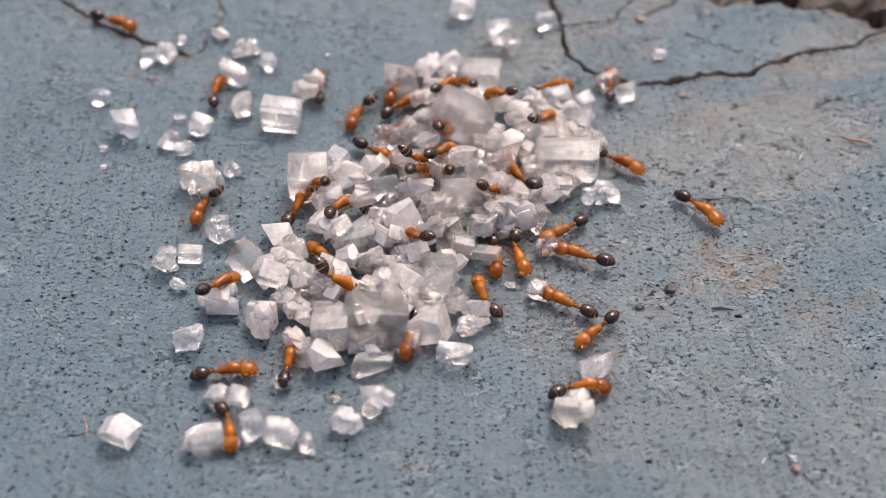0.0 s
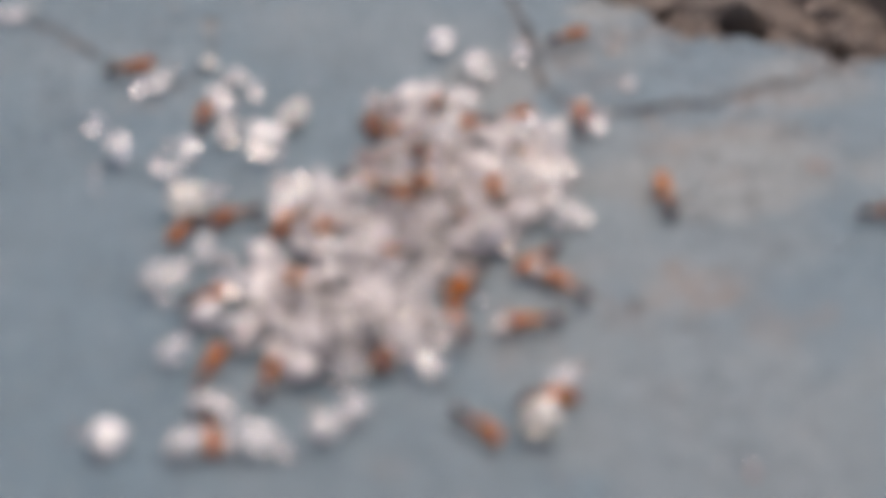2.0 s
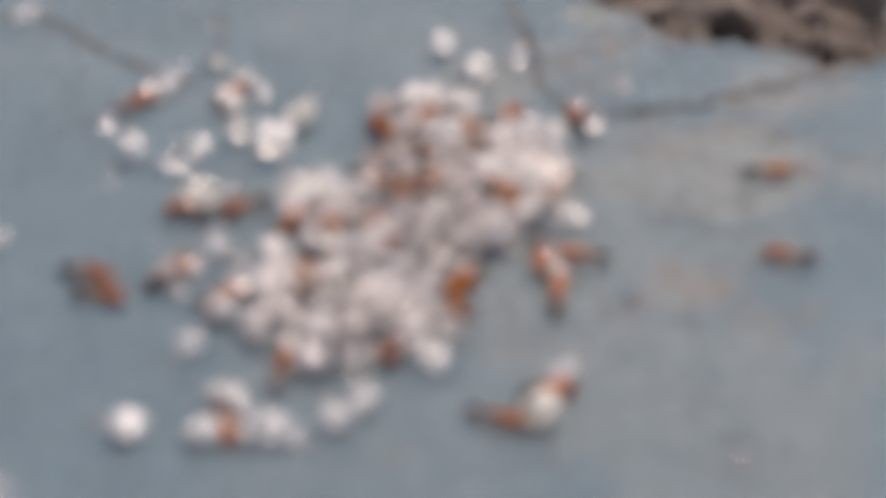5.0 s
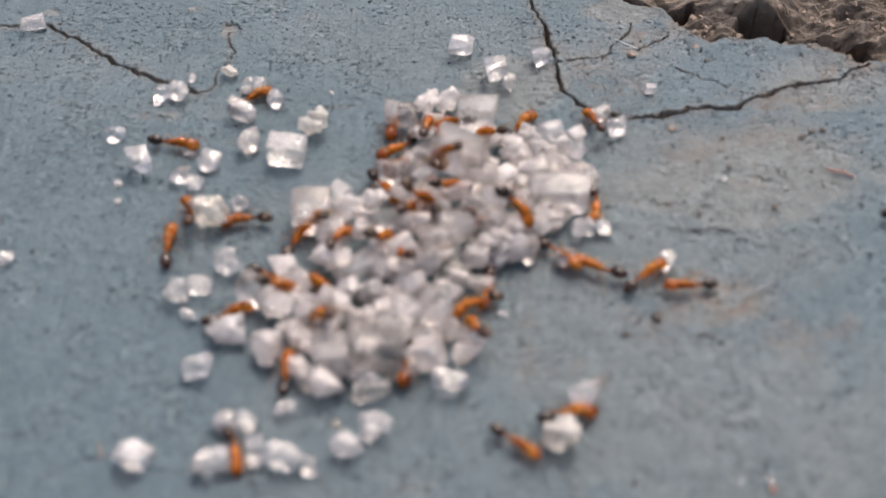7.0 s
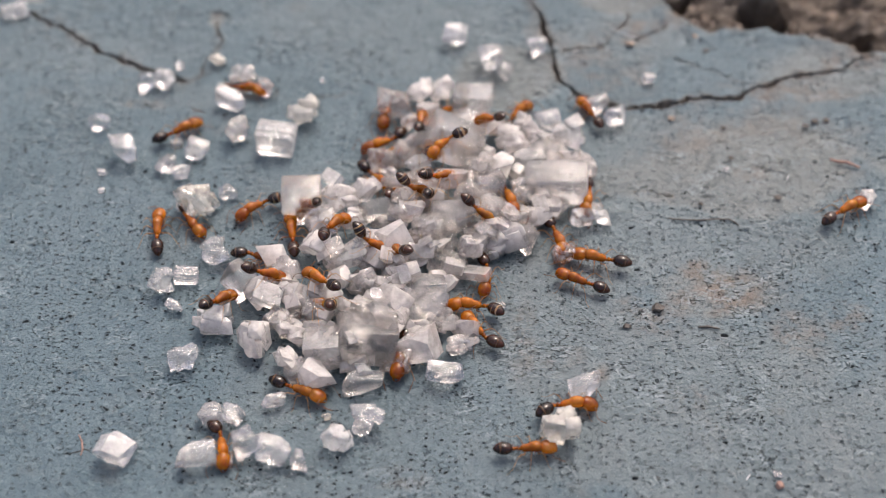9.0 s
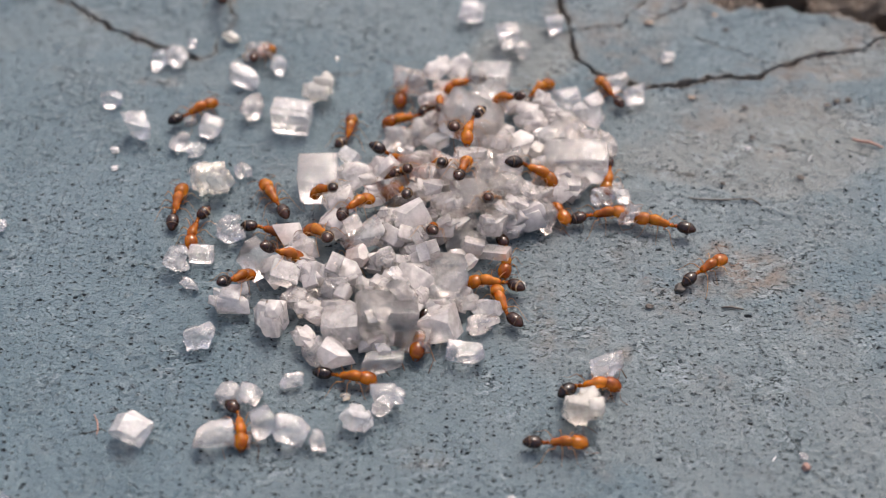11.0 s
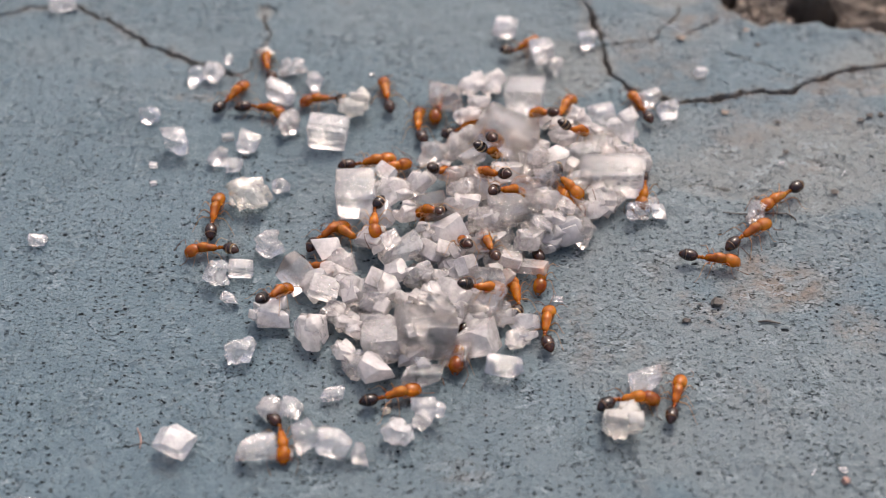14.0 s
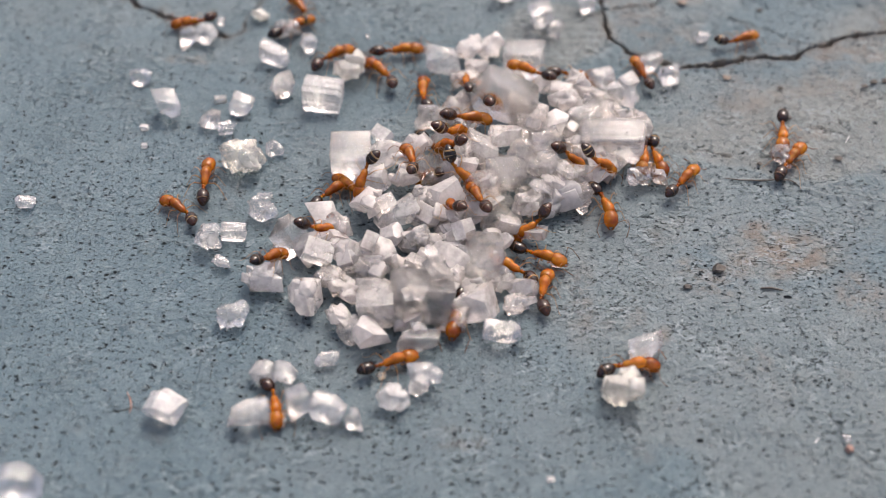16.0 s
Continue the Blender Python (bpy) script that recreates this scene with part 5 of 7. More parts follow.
def motions():
    walk(mark, [(t, on_path(t) @ pose(0, 0, -d * MM)) for t, d in FOCUS])
    walk(herd[0], [(0.00, at(-5.45, 7.54, 0.00, 95, 0)), (0.50, at(-4.47, 7.33, 0.00, 50, 0)), (1.00, at(-2.71, 9.81, 0.00, 51, 0)), (2.00, at(6.36, 13.20, 0.00, 27, 0)), (3.00, at(10.40, 7.60, 0.00, -28, 0)), (3.50, at(11.40, 8.20, 0.00, -5, 0)), (6.00, at(15.70, 1.25, 0.00, 20, 0)), (6.50, at(15.92, 0.93, 0.00, 31, 0)), (7.00, at(18.53, 2.07, 0.00, 9, 0)), (8.00, at(20.80, 1.26, 0.00, -0, 0)), (16.00, at(20.80, 1.26, 0.00, -0, 0))])
    walk(herd[1], [(0.00, at(-9.69, 7.35, 0.00, 79, 0)), (0.50, at(-9.73, 7.44, 0.00, 79, 0)), (1.00, at(-9.75, 7.37, 0.00, 83, 0)), (3.00, at(-9.81, 7.58, 0.00, 75, 0)), (6.50, at(-8.69, 9.25, 0.00, 39, 0)), (7.00, at(-8.63, 9.23, 0.00, 40, 0)), (7.50, at(-8.67, 9.20, 0.00, 19, 0)), (8.00, at(-8.63, 9.02, 0.00, -4, 0)), (9.00, at(-8.48, 9.03, 0.00, -9, 0)), (9.50, at(-8.44, 9.07, 0.00, -9, 0)), (10.00, at(-8.30, 9.34, 0.12, 60, 32)), (12.50, at(-9.16, 9.84, 0.00, 66, 0)), (13.00, at(-9.24, 9.85, 0.00, 74, 0)), (13.50, at(-9.43, 9.84, 0.00, 84, 0)), (14.00, at(-9.80, 10.12, 0.00, 101, 0)), (14.50, at(-9.70, 10.11, 0.00, 89, 0)), (15.00, at(-10.56, 11.26, 0.00, 100, 0)), (15.50, at(-12.17, 10.71, 0.00, 162, 0)), (16.00, at(-12.71, 10.40, 0.00, 194, 0))])
    walk(herd[2], [(0.00, at(-3.80, 5.92, 0.00, -115, 0)), (0.50, at(-5.40, 4.08, 0.00, -142, 0)), (1.00, at(-7.57, 1.62, 0.00, -159, 0)), (2.00, at(-7.82, 1.35, 0.00, -157, 0)), (3.00, at(-7.81, 1.40, 0.00, -154, 0)), (6.50, at(-8.16, 1.78, 0.00, -154, 0)), (7.00, at(-8.27, 1.76, 0.00, -169, 0)), (7.50, at(-8.05, 1.95, 0.00, -163, 0)), (8.00, at(-8.06, 1.86, 0.00, -169, 0)), (9.00, at(-7.34, 1.87, 0.00, -143, 0)), (9.25, at(-6.55, 2.87, 0.00, -209, 0)), (9.50, at(-5.76, 3.87, 0.00, -274, 0)), (10.00, at(-4.07, 4.99, 0.00, -343, 0)), (10.83, at(-4.41, 4.95, 0.00, -291, 0)), (11.67, at(-4.75, 4.91, 0.00, -239, 0)), (12.50, at(-5.09, 4.87, 0.00, -186, 0)), (13.00, at(-5.16, 6.08, 0.00, -226, 0)), (13.50, at(-6.22, 6.53, 0.71, -227, 8)), (14.00, at(-7.22, 7.85, 0.00, -175, 0)), (14.25, at(-7.35, 8.17, 0.00, -212, 0)), (14.50, at(-7.48, 8.48, 0.00, -248, 0)), (15.00, at(-8.02, 9.14, 0.51, -230, 0)), (15.50, at(-8.23, 10.48, 0.00, -222, 0)), (16.00, at(-8.14, 11.38, 0.00, -241, 0))])
    walk(herd[3], [(0.00, at(-1.96, 6.47, 0.00, 32, 0)), (0.50, at(-1.79, 6.44, 0.00, 34, 0)), (1.00, at(-1.87, 6.29, 0.00, 35, 0)), (3.00, at(-1.56, 6.03, 0.58, 55, 14)), (4.33, at(-1.77, 5.97, 0.39, 108, 9)), (5.67, at(-1.97, 5.91, 0.19, 161, 5)), (7.00, at(-2.18, 5.85, 0.00, 214, 0)), (7.50, at(-2.33, 5.59, 0.00, 211, 0)), (8.00, at(-2.48, 5.57, 0.00, 209, 0)), (9.00, at(-2.44, 5.55, 0.00, 209, 0)), (9.50, at(-2.42, 5.61, 0.00, 210, 0)), (10.00, at(-2.35, 5.59, 0.00, 205, 0)), (12.50, at(-2.14, 5.88, 0.00, 194, 0)), (13.00, at(-2.42, 5.81, 0.00, 187, 0)), (13.50, at(-2.56, 5.63, 0.00, 202, 0)), (13.75, at(-2.88, 5.97, 0.00, 146, 0)), (14.00, at(-3.19, 6.31, 0.00, 91, 0)), (14.50, at(-3.67, 4.83, 0.00, 78, 0)), (15.00, at(-3.28, 6.29, 0.00, 112, 0)), (15.50, at(-2.34, 5.73, 0.00, 76, 0)), (16.00, at(-2.85, 5.99, 0.00, 93, 0))])
    walk(herd[4], [(0.00, at(-0.33, 7.10, 0.37, 59, 24)), (0.50, at(0.01, 7.57, 0.00, 36, 0)), (1.00, at(-0.25, 7.05, 0.09, 41, 0)), (3.00, at(-0.16, 6.86, 0.00, 41, 0)), (7.00, at(-0.98, 6.37, 0.72, 82, 20)), (7.50, at(-1.07, 5.94, 0.76, 81, 26)), (8.00, at(-1.17, 6.03, 0.88, 69, 24)), (9.00, at(-0.94, 5.94, 0.79, 85, 20)), (9.50, at(-1.04, 5.96, 0.80, 78, 26)), (10.00, at(-0.94, 5.95, 0.48, 91, 24)), (12.50, at(-0.83, 5.99, 0.65, 93, 24)), (13.00, at(-1.08, 5.94, 0.72, 96, 20)), (13.50, at(-1.12, 5.95, 0.59, 72, 28)), (14.00, at(-1.24, 6.16, 0.00, 34, 0)), (14.50, at(-2.22, 6.18, 0.00, 22, 0)), (15.00, at(-1.17, 5.91, 0.59, 81, 26)), (15.50, at(-0.97, 5.95, 0.58, 100, 28)), (16.00, at(-1.10, 5.91, 0.54, 98, 22))])
    walk(herd[5], [(0.00, at(0.77, 6.92, 0.67, 121, 32)), (0.50, at(0.98, 6.88, 0.98, 105, 28)), (1.00, at(0.73, 7.01, 0.95, 101, 34)), (4.25, at(0.42, 7.28, 0.48, 156, 17)), (7.50, at(0.10, 7.55, 0.00, 211, 0)), (8.00, at(0.08, 7.50, 0.00, 224, 0)), (9.00, at(0.21, 7.56, 0.00, 228, 0)), (9.50, at(0.12, 7.53, 0.00, 229, 0)), (10.00, at(0.18, 7.35, 0.00, 233, 0)), (11.25, at(0.18, 7.72, 0.40, 171, 22)), (12.50, at(0.19, 8.09, 0.80, 108, 44)), (13.00, at(0.20, 9.86, 0.00, 140, 0)), (13.50, at(-0.05, 10.40, 0.00, 202, 0)), (13.67, at(0.40, 10.72, 0.00, 146, 0)), (13.83, at(0.84, 11.05, 0.00, 91, 0)), (14.00, at(1.29, 11.38, 0.00, 36, 0)), (14.50, at(3.96, 11.21, 0.17, 41, 22)), (15.00, at(6.71, 11.23, 0.00, -10, 0)), (15.50, at(9.04, 9.38, 0.00, -23, 0)), (16.00, at(10.38, 9.51, 0.00, 21, 0))])
    walk(herd[6], [(0.00, at(2.08, 5.93, 0.99, 133, 36)), (0.50, at(2.00, 5.99, 0.98, 127, 34)), (1.00, at(1.96, 6.02, 0.95, 126, 36)), (3.00, at(2.01, 5.71, 0.94, 131, 34)), (7.00, at(1.92, 5.84, 0.89, 137, 36)), (7.50, at(2.09, 5.95, 1.01, 127, 36)), (8.00, at(2.02, 5.80, 0.97, 126, 40)), (9.00, at(2.01, 5.85, 0.95, 131, 38)), (9.50, at(1.97, 5.88, 0.94, 133, 32)), (10.00, at(2.00, 5.80, 0.92, 132, 36)), (12.50, at(2.05, 5.84, 1.00, 129, 36)), (13.00, at(1.99, 5.93, 0.97, 126, 32)), (13.50, at(2.05, 5.86, 0.97, 133, 38)), (14.00, at(2.01, 5.75, 0.98, 123, 36)), (14.50, at(1.79, 5.87, 0.94, 129, 30)), (15.00, at(1.55, 6.60, 0.39, 145, 14)), (15.50, at(1.55, 6.55, 0.65, 146, 12)), (16.00, at(1.41, 6.45, 0.82, 153, 0))])
    walk(herd[7], [(0.00, at(4.10, 7.54, 0.00, 17, 0)), (0.50, at(3.98, 7.63, 0.00, 38, 0)), (1.00, at(3.80, 7.56, 0.00, 26, 0)), (3.00, at(3.46, 7.35, 0.00, 37, 0)), (7.00, at(3.08, 7.36, 0.00, 55, 0)), (7.50, at(3.05, 7.50, 0.00, 47, 0)), (8.00, at(3.01, 7.26, 0.00, 66, 0)), (9.00, at(3.06, 7.31, 0.00, 55, 0)), (9.50, at(2.98, 7.31, 0.00, 66, 0)), (10.00, at(3.13, 7.40, 0.00, 48, 0)), (12.50, at(3.12, 7.30, 0.00, 61, 0)), (13.00, at(3.03, 7.35, 0.00, 66, 0)), (13.50, at(2.92, 7.21, 0.00, 55, 0)), (14.00, at(2.84, 7.20, 0.00, 67, 0)), (14.50, at(2.94, 7.36, 0.00, 60, 0)), (15.00, at(2.97, 7.37, 0.00, 66, 0)), (15.50, at(3.17, 7.41, 0.00, 36, 0)), (16.00, at(3.31, 7.05, 0.00, -24, 0))])
    walk(herd[8], [(0.00, at(3.61, 4.59, 0.88, 59, 26)), (0.50, at(3.59, 4.52, 0.86, 60, 28)), (1.00, at(3.75, 4.31, 0.54, 50, 44)), (3.00, at(3.82, 4.27, 0.65, 51, 42)), (4.75, at(2.29, 4.12, 1.26, 103, 43)), (6.50, at(0.77, 3.97, 1.88, 156, 44)), (7.00, at(0.26, 3.72, 1.93, 143, 44)), (7.25, at(0.35, 3.75, 1.97, 182, 22)), (7.50, at(0.45, 3.78, 2.00, 221, 0)), (8.00, at(0.23, 3.58, 1.96, 224, 0)), (9.00, at(0.01, 3.52, 1.86, 229, 0)), (9.50, at(0.08, 3.49, 1.84, 234, 0)), (10.00, at(0.12, 3.43, 1.78, 235, 0)), (12.50, at(1.30, 3.40, 1.64, 295, 0)), (13.00, at(1.77, 2.52, 1.62, 299, 0)), (13.50, at(2.04, 2.07, 1.58, 302, 0)), (14.00, at(2.59, 1.90, 0.92, 303, 0)), (14.50, at(2.51, 1.46, 1.12, 341, 44)), (15.00, at(3.38, 0.92, 0.68, 379, 44)), (15.50, at(3.06, 1.44, 0.66, 313, 0)), (16.00, at(3.66, 1.28, 0.74, 372, 44))])
    walk(herd[9], [(0.00, at(-0.52, 3.83, 1.16, 67, 38)), (0.50, at(-0.46, 3.84, 1.26, 66, 36)), (1.00, at(-0.50, 3.79, 1.19, 74, 38)), (9.00, at(-0.55, 3.69, 1.23, 75, 34)), (12.50, at(-0.25, 3.68, 1.45, 75, 40)), (13.00, at(-0.31, 3.70, 1.48, 75, 38)), (13.50, at(-0.34, 3.70, 1.49, 70, 36)), (14.00, at(-0.31, 3.71, 1.53, 76, 38)), (14.50, at(-0.47, 3.75, 1.21, 61, 30)), (15.00, at(-0.32, 3.67, 1.58, 68, 34)), (15.50, at(-0.36, 3.69, 1.46, 75, 36)), (16.00, at(-0.32, 3.70, 1.53, 74, 36))])
    walk(herd[10], [(0.00, at(-2.87, 3.58, 0.00, -33, 0)), (0.50, at(-2.83, 3.54, 0.00, -31, 0)), (1.00, at(-2.84, 3.54, 0.00, -35, 0)), (2.00, at(-2.65, 2.76, 0.48, 1, 22)), (3.00, at(-2.46, 1.98, 0.95, 37, 44)), (5.00, at(-2.54, 2.73, 0.48, -8, 22)), (7.00, at(-2.63, 3.49, 0.00, -53, 0)), (7.50, at(-2.75, 3.47, 0.00, -52, 0)), (8.00, at(-2.65, 3.34, 0.00, -48, 0)), (9.00, at(-2.62, 3.40, 0.00, -49, 0)), (9.50, at(-2.63, 3.40, 0.00, -49, 0)), (10.00, at(-2.66, 3.40, 0.00, -55, 0)), (11.25, at(-2.58, 3.02, 0.33, -7, 22)), (12.50, at(-2.50, 2.64, 0.65, 40, 44)), (12.75, at(-2.49, 2.85, 0.33, -5, 22)), (13.00, at(-2.47, 3.07, 0.00, -50, 0)), (13.50, at(-2.46, 3.02, 0.00, -50, 0)), (13.75, at(-2.40, 2.75, 0.40, 2, 22)), (14.00, at(-2.33, 2.48, 0.81, 54, 44)), (14.25, at(-2.36, 2.64, 0.40, 1, 22)), (14.50, at(-2.39, 2.81, 0.00, -52, 0)), (15.00, at(-2.38, 2.70, 0.00, -53, 0)), (15.50, at(-2.44, 2.66, 0.00, -48, 0)), (16.00, at(-2.27, 2.68, 0.00, -48, 0))])
    walk(herd[11], [(0.00, at(-1.48, 1.49, 1.69, 33, 44)), (0.50, at(-1.34, 1.28, 1.60, 17, 44)), (1.00, at(-1.47, 0.94, 1.57, 61, 44)), (7.00, at(-1.36, 1.43, 1.69, 14, 44)), (7.50, at(-1.18, 1.38, 1.68, 24, 44)), (8.00, at(-1.35, 1.33, 1.68, 19, 44)), (9.00, at(-1.24, 1.27, 1.54, 22, 44)), (9.50, at(-1.36, 1.30, 1.59, 11, 44)), (9.75, at(-1.79, 1.54, 1.10, 77, 44)), (10.00, at(-2.23, 1.77, 0.61, 143, 44)), (12.50, at(-2.07, 0.60, 1.35, 136, 44)), (13.00, at(-2.62, 0.15, 1.13, 141, 42)), (13.50, at(-2.18, 0.17, 1.13, 120, 44)), (14.00, at(-2.40, 0.10, 1.10, 134, 36)), (14.50, at(-2.98, 0.26, 1.14, 143, 30)), (15.00, at(-3.10, 0.27, 1.19, 140, 30)), (15.50, at(-3.26, 0.34, 1.32, 135, 24)), (16.00, at(-3.17, 0.83, 1.25, 105, 10))])
    walk(herd[12], [(0.00, at(-0.52, 1.92, 1.61, 55, 28)), (0.50, at(-0.35, 3.64, 0.00, 28, 0)), (1.00, at(-0.46, 1.92, 1.61, 63, 30)), (3.00, at(-0.46, 1.29, 1.67, 60, 28)), (7.00, at(-0.23, 2.02, 1.57, 43, 38)), (7.50, at(-0.29, 2.16, 1.42, 41, 36)), (8.00, at(-0.30, 3.51, 0.00, 2, 0)), (9.00, at(-0.27, 1.94, 1.50, 35, 32)), (9.50, at(-0.33, 3.55, 0.00, 4, 0)), (10.00, at(-0.00, 1.35, 1.62, 36, 26)), (11.25, at(-0.01, 1.04, 1.55, 87, 21)), (12.50, at(-0.02, 0.72, 1.48, 137, 16)), (13.00, at(-0.11, 0.77, 1.59, 130, 18)), (13.50, at(-0.14, 1.05, 1.41, 141, 26)), (14.00, at(-0.15, 1.52, 1.65, 132, 32)), (14.50, at(-0.42, 2.02, 1.48, 127, 20)), (15.00, at(-0.42, 1.52, 1.70, 128, 30)), (15.50, at(-0.99, 1.16, 1.66, 149, 44)), (16.00, at(-1.58, 1.03, 1.70, 132, 44))])
    walk(herd[13], [(0.00, at(-1.47, 0.96, 1.54, 47, 44)), (0.50, at(-1.38, 0.95, 1.60, 48, 44)), (1.00, at(-1.38, 0.77, 1.64, 48, 44)), (7.00, at(-1.73, 0.94, 1.39, 48, 40)), (7.50, at(-1.62, 0.93, 1.53, 39, 38)), (8.00, at(-1.69, 0.92, 1.46, 45, 40)), (9.00, at(-2.02, 2.26, 0.28, 57, 38)), (9.50, at(-1.69, 0.95, 1.30, 35, 40)), (10.00, at(-2.22, 2.35, 0.00, -35, 0)), (11.25, at(-1.65, 1.69, 0.81, 16, 19)), (12.50, at(-1.08, 1.03, 1.62, 67, 38)), (13.00, at(-0.35, 1.19, 1.56, 42, 24)), (13.50, at(-0.29, 1.07, 1.56, 43, 32)), (14.00, at(0.15, 1.16, 1.17, 28, 32)), (14.50, at(0.92, 1.12, 1.35, 38, 42)), (15.00, at(1.81, 1.56, 1.64, 46, 20)), (15.50, at(2.68, 1.81, 0.84, 54, 44)), (15.75, at(2.67, 1.79, 0.71, 18, 44)), (16.00, at(2.66, 1.76, 0.57, -18, 44))])
    walk(herd[14], [(0.00, at(-0.13, 1.29, 1.14, 126, 44)), (0.50, at(-0.23, 1.10, 1.35, 116, 44)), (1.00, at(-0.11, 1.17, 1.36, 103, 44)), (7.00, at(-0.38, 1.28, 0.81, 108, 44)), (7.50, at(-0.37, 1.10, 1.13, 120, 44)), (8.00, at(-0.45, 0.75, 1.28, 117, 44)), (9.00, at(-0.51, 1.08, 1.26, 111, 44)), (9.50, at(-0.81, 0.58, 1.62, 114, 44)), (14.00, at(-0.42, 3.34, 1.06, 57, 44)), (14.50, at(-0.67, 2.90, 1.00, 11, 44)), (15.00, at(-0.92, 2.45, 0.93, -35, 44)), (15.50, at(-1.33, 0.54, 1.60, 20, 44)), (16.00, at(-1.59, 0.29, 1.27, -25, 44))])
    walk(herd[15], [(0.00, at(2.44, 1.83, 0.61, 125, 0)), (0.50, at(2.33, 1.79, 0.56, 119, 8)), (1.00, at(2.56, 1.81, 0.77, 112, 8)), (3.00, at(2.53, 1.67, 0.96, 65, 20)), (5.00, at(2.49, 1.54, 1.15, 18, 32)), (7.00, at(2.46, 1.40, 1.34, -29, 44)), (7.50, at(2.39, 1.37, 1.19, -74, 0)), (8.00, at(2.49, 2.48, 0.00, -76, 0)), (9.00, at(2.53, 1.84, 0.58, -73, 0)), (9.50, at(2.57, 1.81, 0.60, -74, 0)), (9.75, at(2.59, 1.83, 0.83, -25, 20)), (10.00, at(2.60, 1.86, 1.06, 24, 40)), (11.25, at(2.59, 1.81, 0.89, -26, 20)), (12.50, at(2.58, 1.75, 0.71, -76, 0)), (13.00, at(2.69, 1.78, 0.59, -16, 44)), (13.50, at(2.65, 1.79, 0.59, -20, 44)), (14.00, at(2.43, 1.73, 0.57, -69, 0)), (14.50, at(3.51, 1.20, 0.73, -7, 44)), (15.00, at(3.44, 0.98, 0.64, -8, 44)), (15.50, at(3.06, 1.20, 0.59, 12, 44)), (15.75, at(3.55, 0.47, 0.29, -31, 22)), (16.00, at(4.04, -0.26, 0.00, -75, 0))])
    walk(herd[16], [(0.00, at(1.34, 0.31, 1.23, 37, 44)), (0.50, at(1.38, 0.24, 1.18, 15, 44)), (1.00, at(1.36, 0.38, 1.29, -12, 44)), (3.00, at(1.19, 0.93, 0.00, -75, 0)), (5.00, at(1.19, 1.03, 0.26, -34, 22)), (7.00, at(1.18, 1.13, 0.53, 6, 44)), (7.50, at(1.22, 0.41, 1.23, -18, 44)), (8.00, at(1.24, 0.38, 1.21, -11, 44)), (9.00, at(1.22, 0.44, 1.24, -12, 44)), (9.50, at(1.33, 0.26, 1.34, -39, 44)), (9.75, at(1.48, 0.36, 1.43, 4, 44)), (10.00, at(1.64, 0.46, 1.52, 46, 44)), (11.25, at(0.71, -0.66, 1.27, 97, 44)), (12.50, at(-0.21, -1.79, 1.02, 148, 44)), (13.00, at(-1.05, -1.68, 0.95, 141, 26)), (13.50, at(-0.36, -1.75, 0.99, 107, 24)), (14.00, at(-0.38, -1.58, 1.00, 104, 18)), (14.50, at(-0.83, -1.03, 1.18, 115, 18)), (15.00, at(-0.82, -1.06, 1.14, 112, 20)), (15.50, at(-0.81, -1.07, 1.20, 112, 16)), (16.00, at(-0.71, -1.10, 1.20, 110, 14))])
    walk(herd[17], [(0.00, at(-4.78, 0.77, 1.06, 133, 44)), (0.50, at(-4.78, 0.52, 1.11, 143, 44)), (1.00, at(-4.78, 0.58, 1.09, 124, 44)), (3.00, at(-4.65, -0.09, 1.11, 117, 44)), (7.00, at(-4.86, 0.79, 1.06, 126, 44)), (7.50, at(-4.83, 0.63, 1.09, 148, 44)), (8.00, at(-4.78, 0.64, 1.10, 128, 44)), (9.00, at(-4.93, 1.16, 0.74, 142, 44)), (9.50, at(-4.94, 1.28, 0.60, 143, 44)), (10.00, at(-4.91, 0.66, 1.09, 142, 44)), (12.50, at(-4.92, 0.40, 1.09, 205, 44)), (13.00, at(-4.55, -0.09, 1.05, 275, 0)), (13.25, at(-4.71, 0.18, 1.06, 226, 22)), (13.50, at(-4.87, 0.45, 1.06, 177, 44)), (13.75, at(-4.78, 0.16, 1.04, 223, 22)), (14.00, at(-4.69, -0.13, 1.03, 270, 0)), (14.50, at(-4.72, 0.24, 0.91, 256, 44)), (15.00, at(-4.70, 0.21, 0.89, 256, 44)), (15.50, at(-4.69, 0.27, 0.87, 271, 0)), (16.00, at(-4.83, 0.43, 1.08, 243, 44))])
    walk(herd[18], [(0.00, at(-5.86, 0.74, 0.00, 70, 0)), (0.50, at(-5.85, 0.71, 0.00, 69, 0)), (1.00, at(-5.92, 0.69, 0.00, 72, 0)), (3.00, at(-5.89, 0.33, 0.00, 72, 0)), (7.00, at(-6.05, 0.73, 0.00, 69, 0)), (7.50, at(-5.91, 0.69, 0.00, 79, 0)), (8.00, at(-5.87, 0.59, 0.00, 90, 0)), (9.00, at(-5.82, 0.42, 0.00, 99, 0)), (9.50, at(-6.70, 0.48, 0.00, 142, 0)), (10.00, at(-7.22, 0.84, 0.00, 130, 0)), (12.50, at(-7.08, 1.46, 0.00, 106, 0)), (13.00, at(-6.50, 2.46, 0.00, 78, 0)), (13.50, at(-5.52, 1.50, 1.16, 40, 0)), (14.00, at(-5.08, 3.98, 0.00, 14, 0)), (14.50, at(-3.71, 5.01, 0.00, 37, 0)), (15.00, at(-3.26, 4.75, 0.00, 37, 0)), (15.50, at(-2.17, 3.48, 0.65, 23, 26)), (16.00, at(-1.22, 3.21, 1.13, 21, 24))])
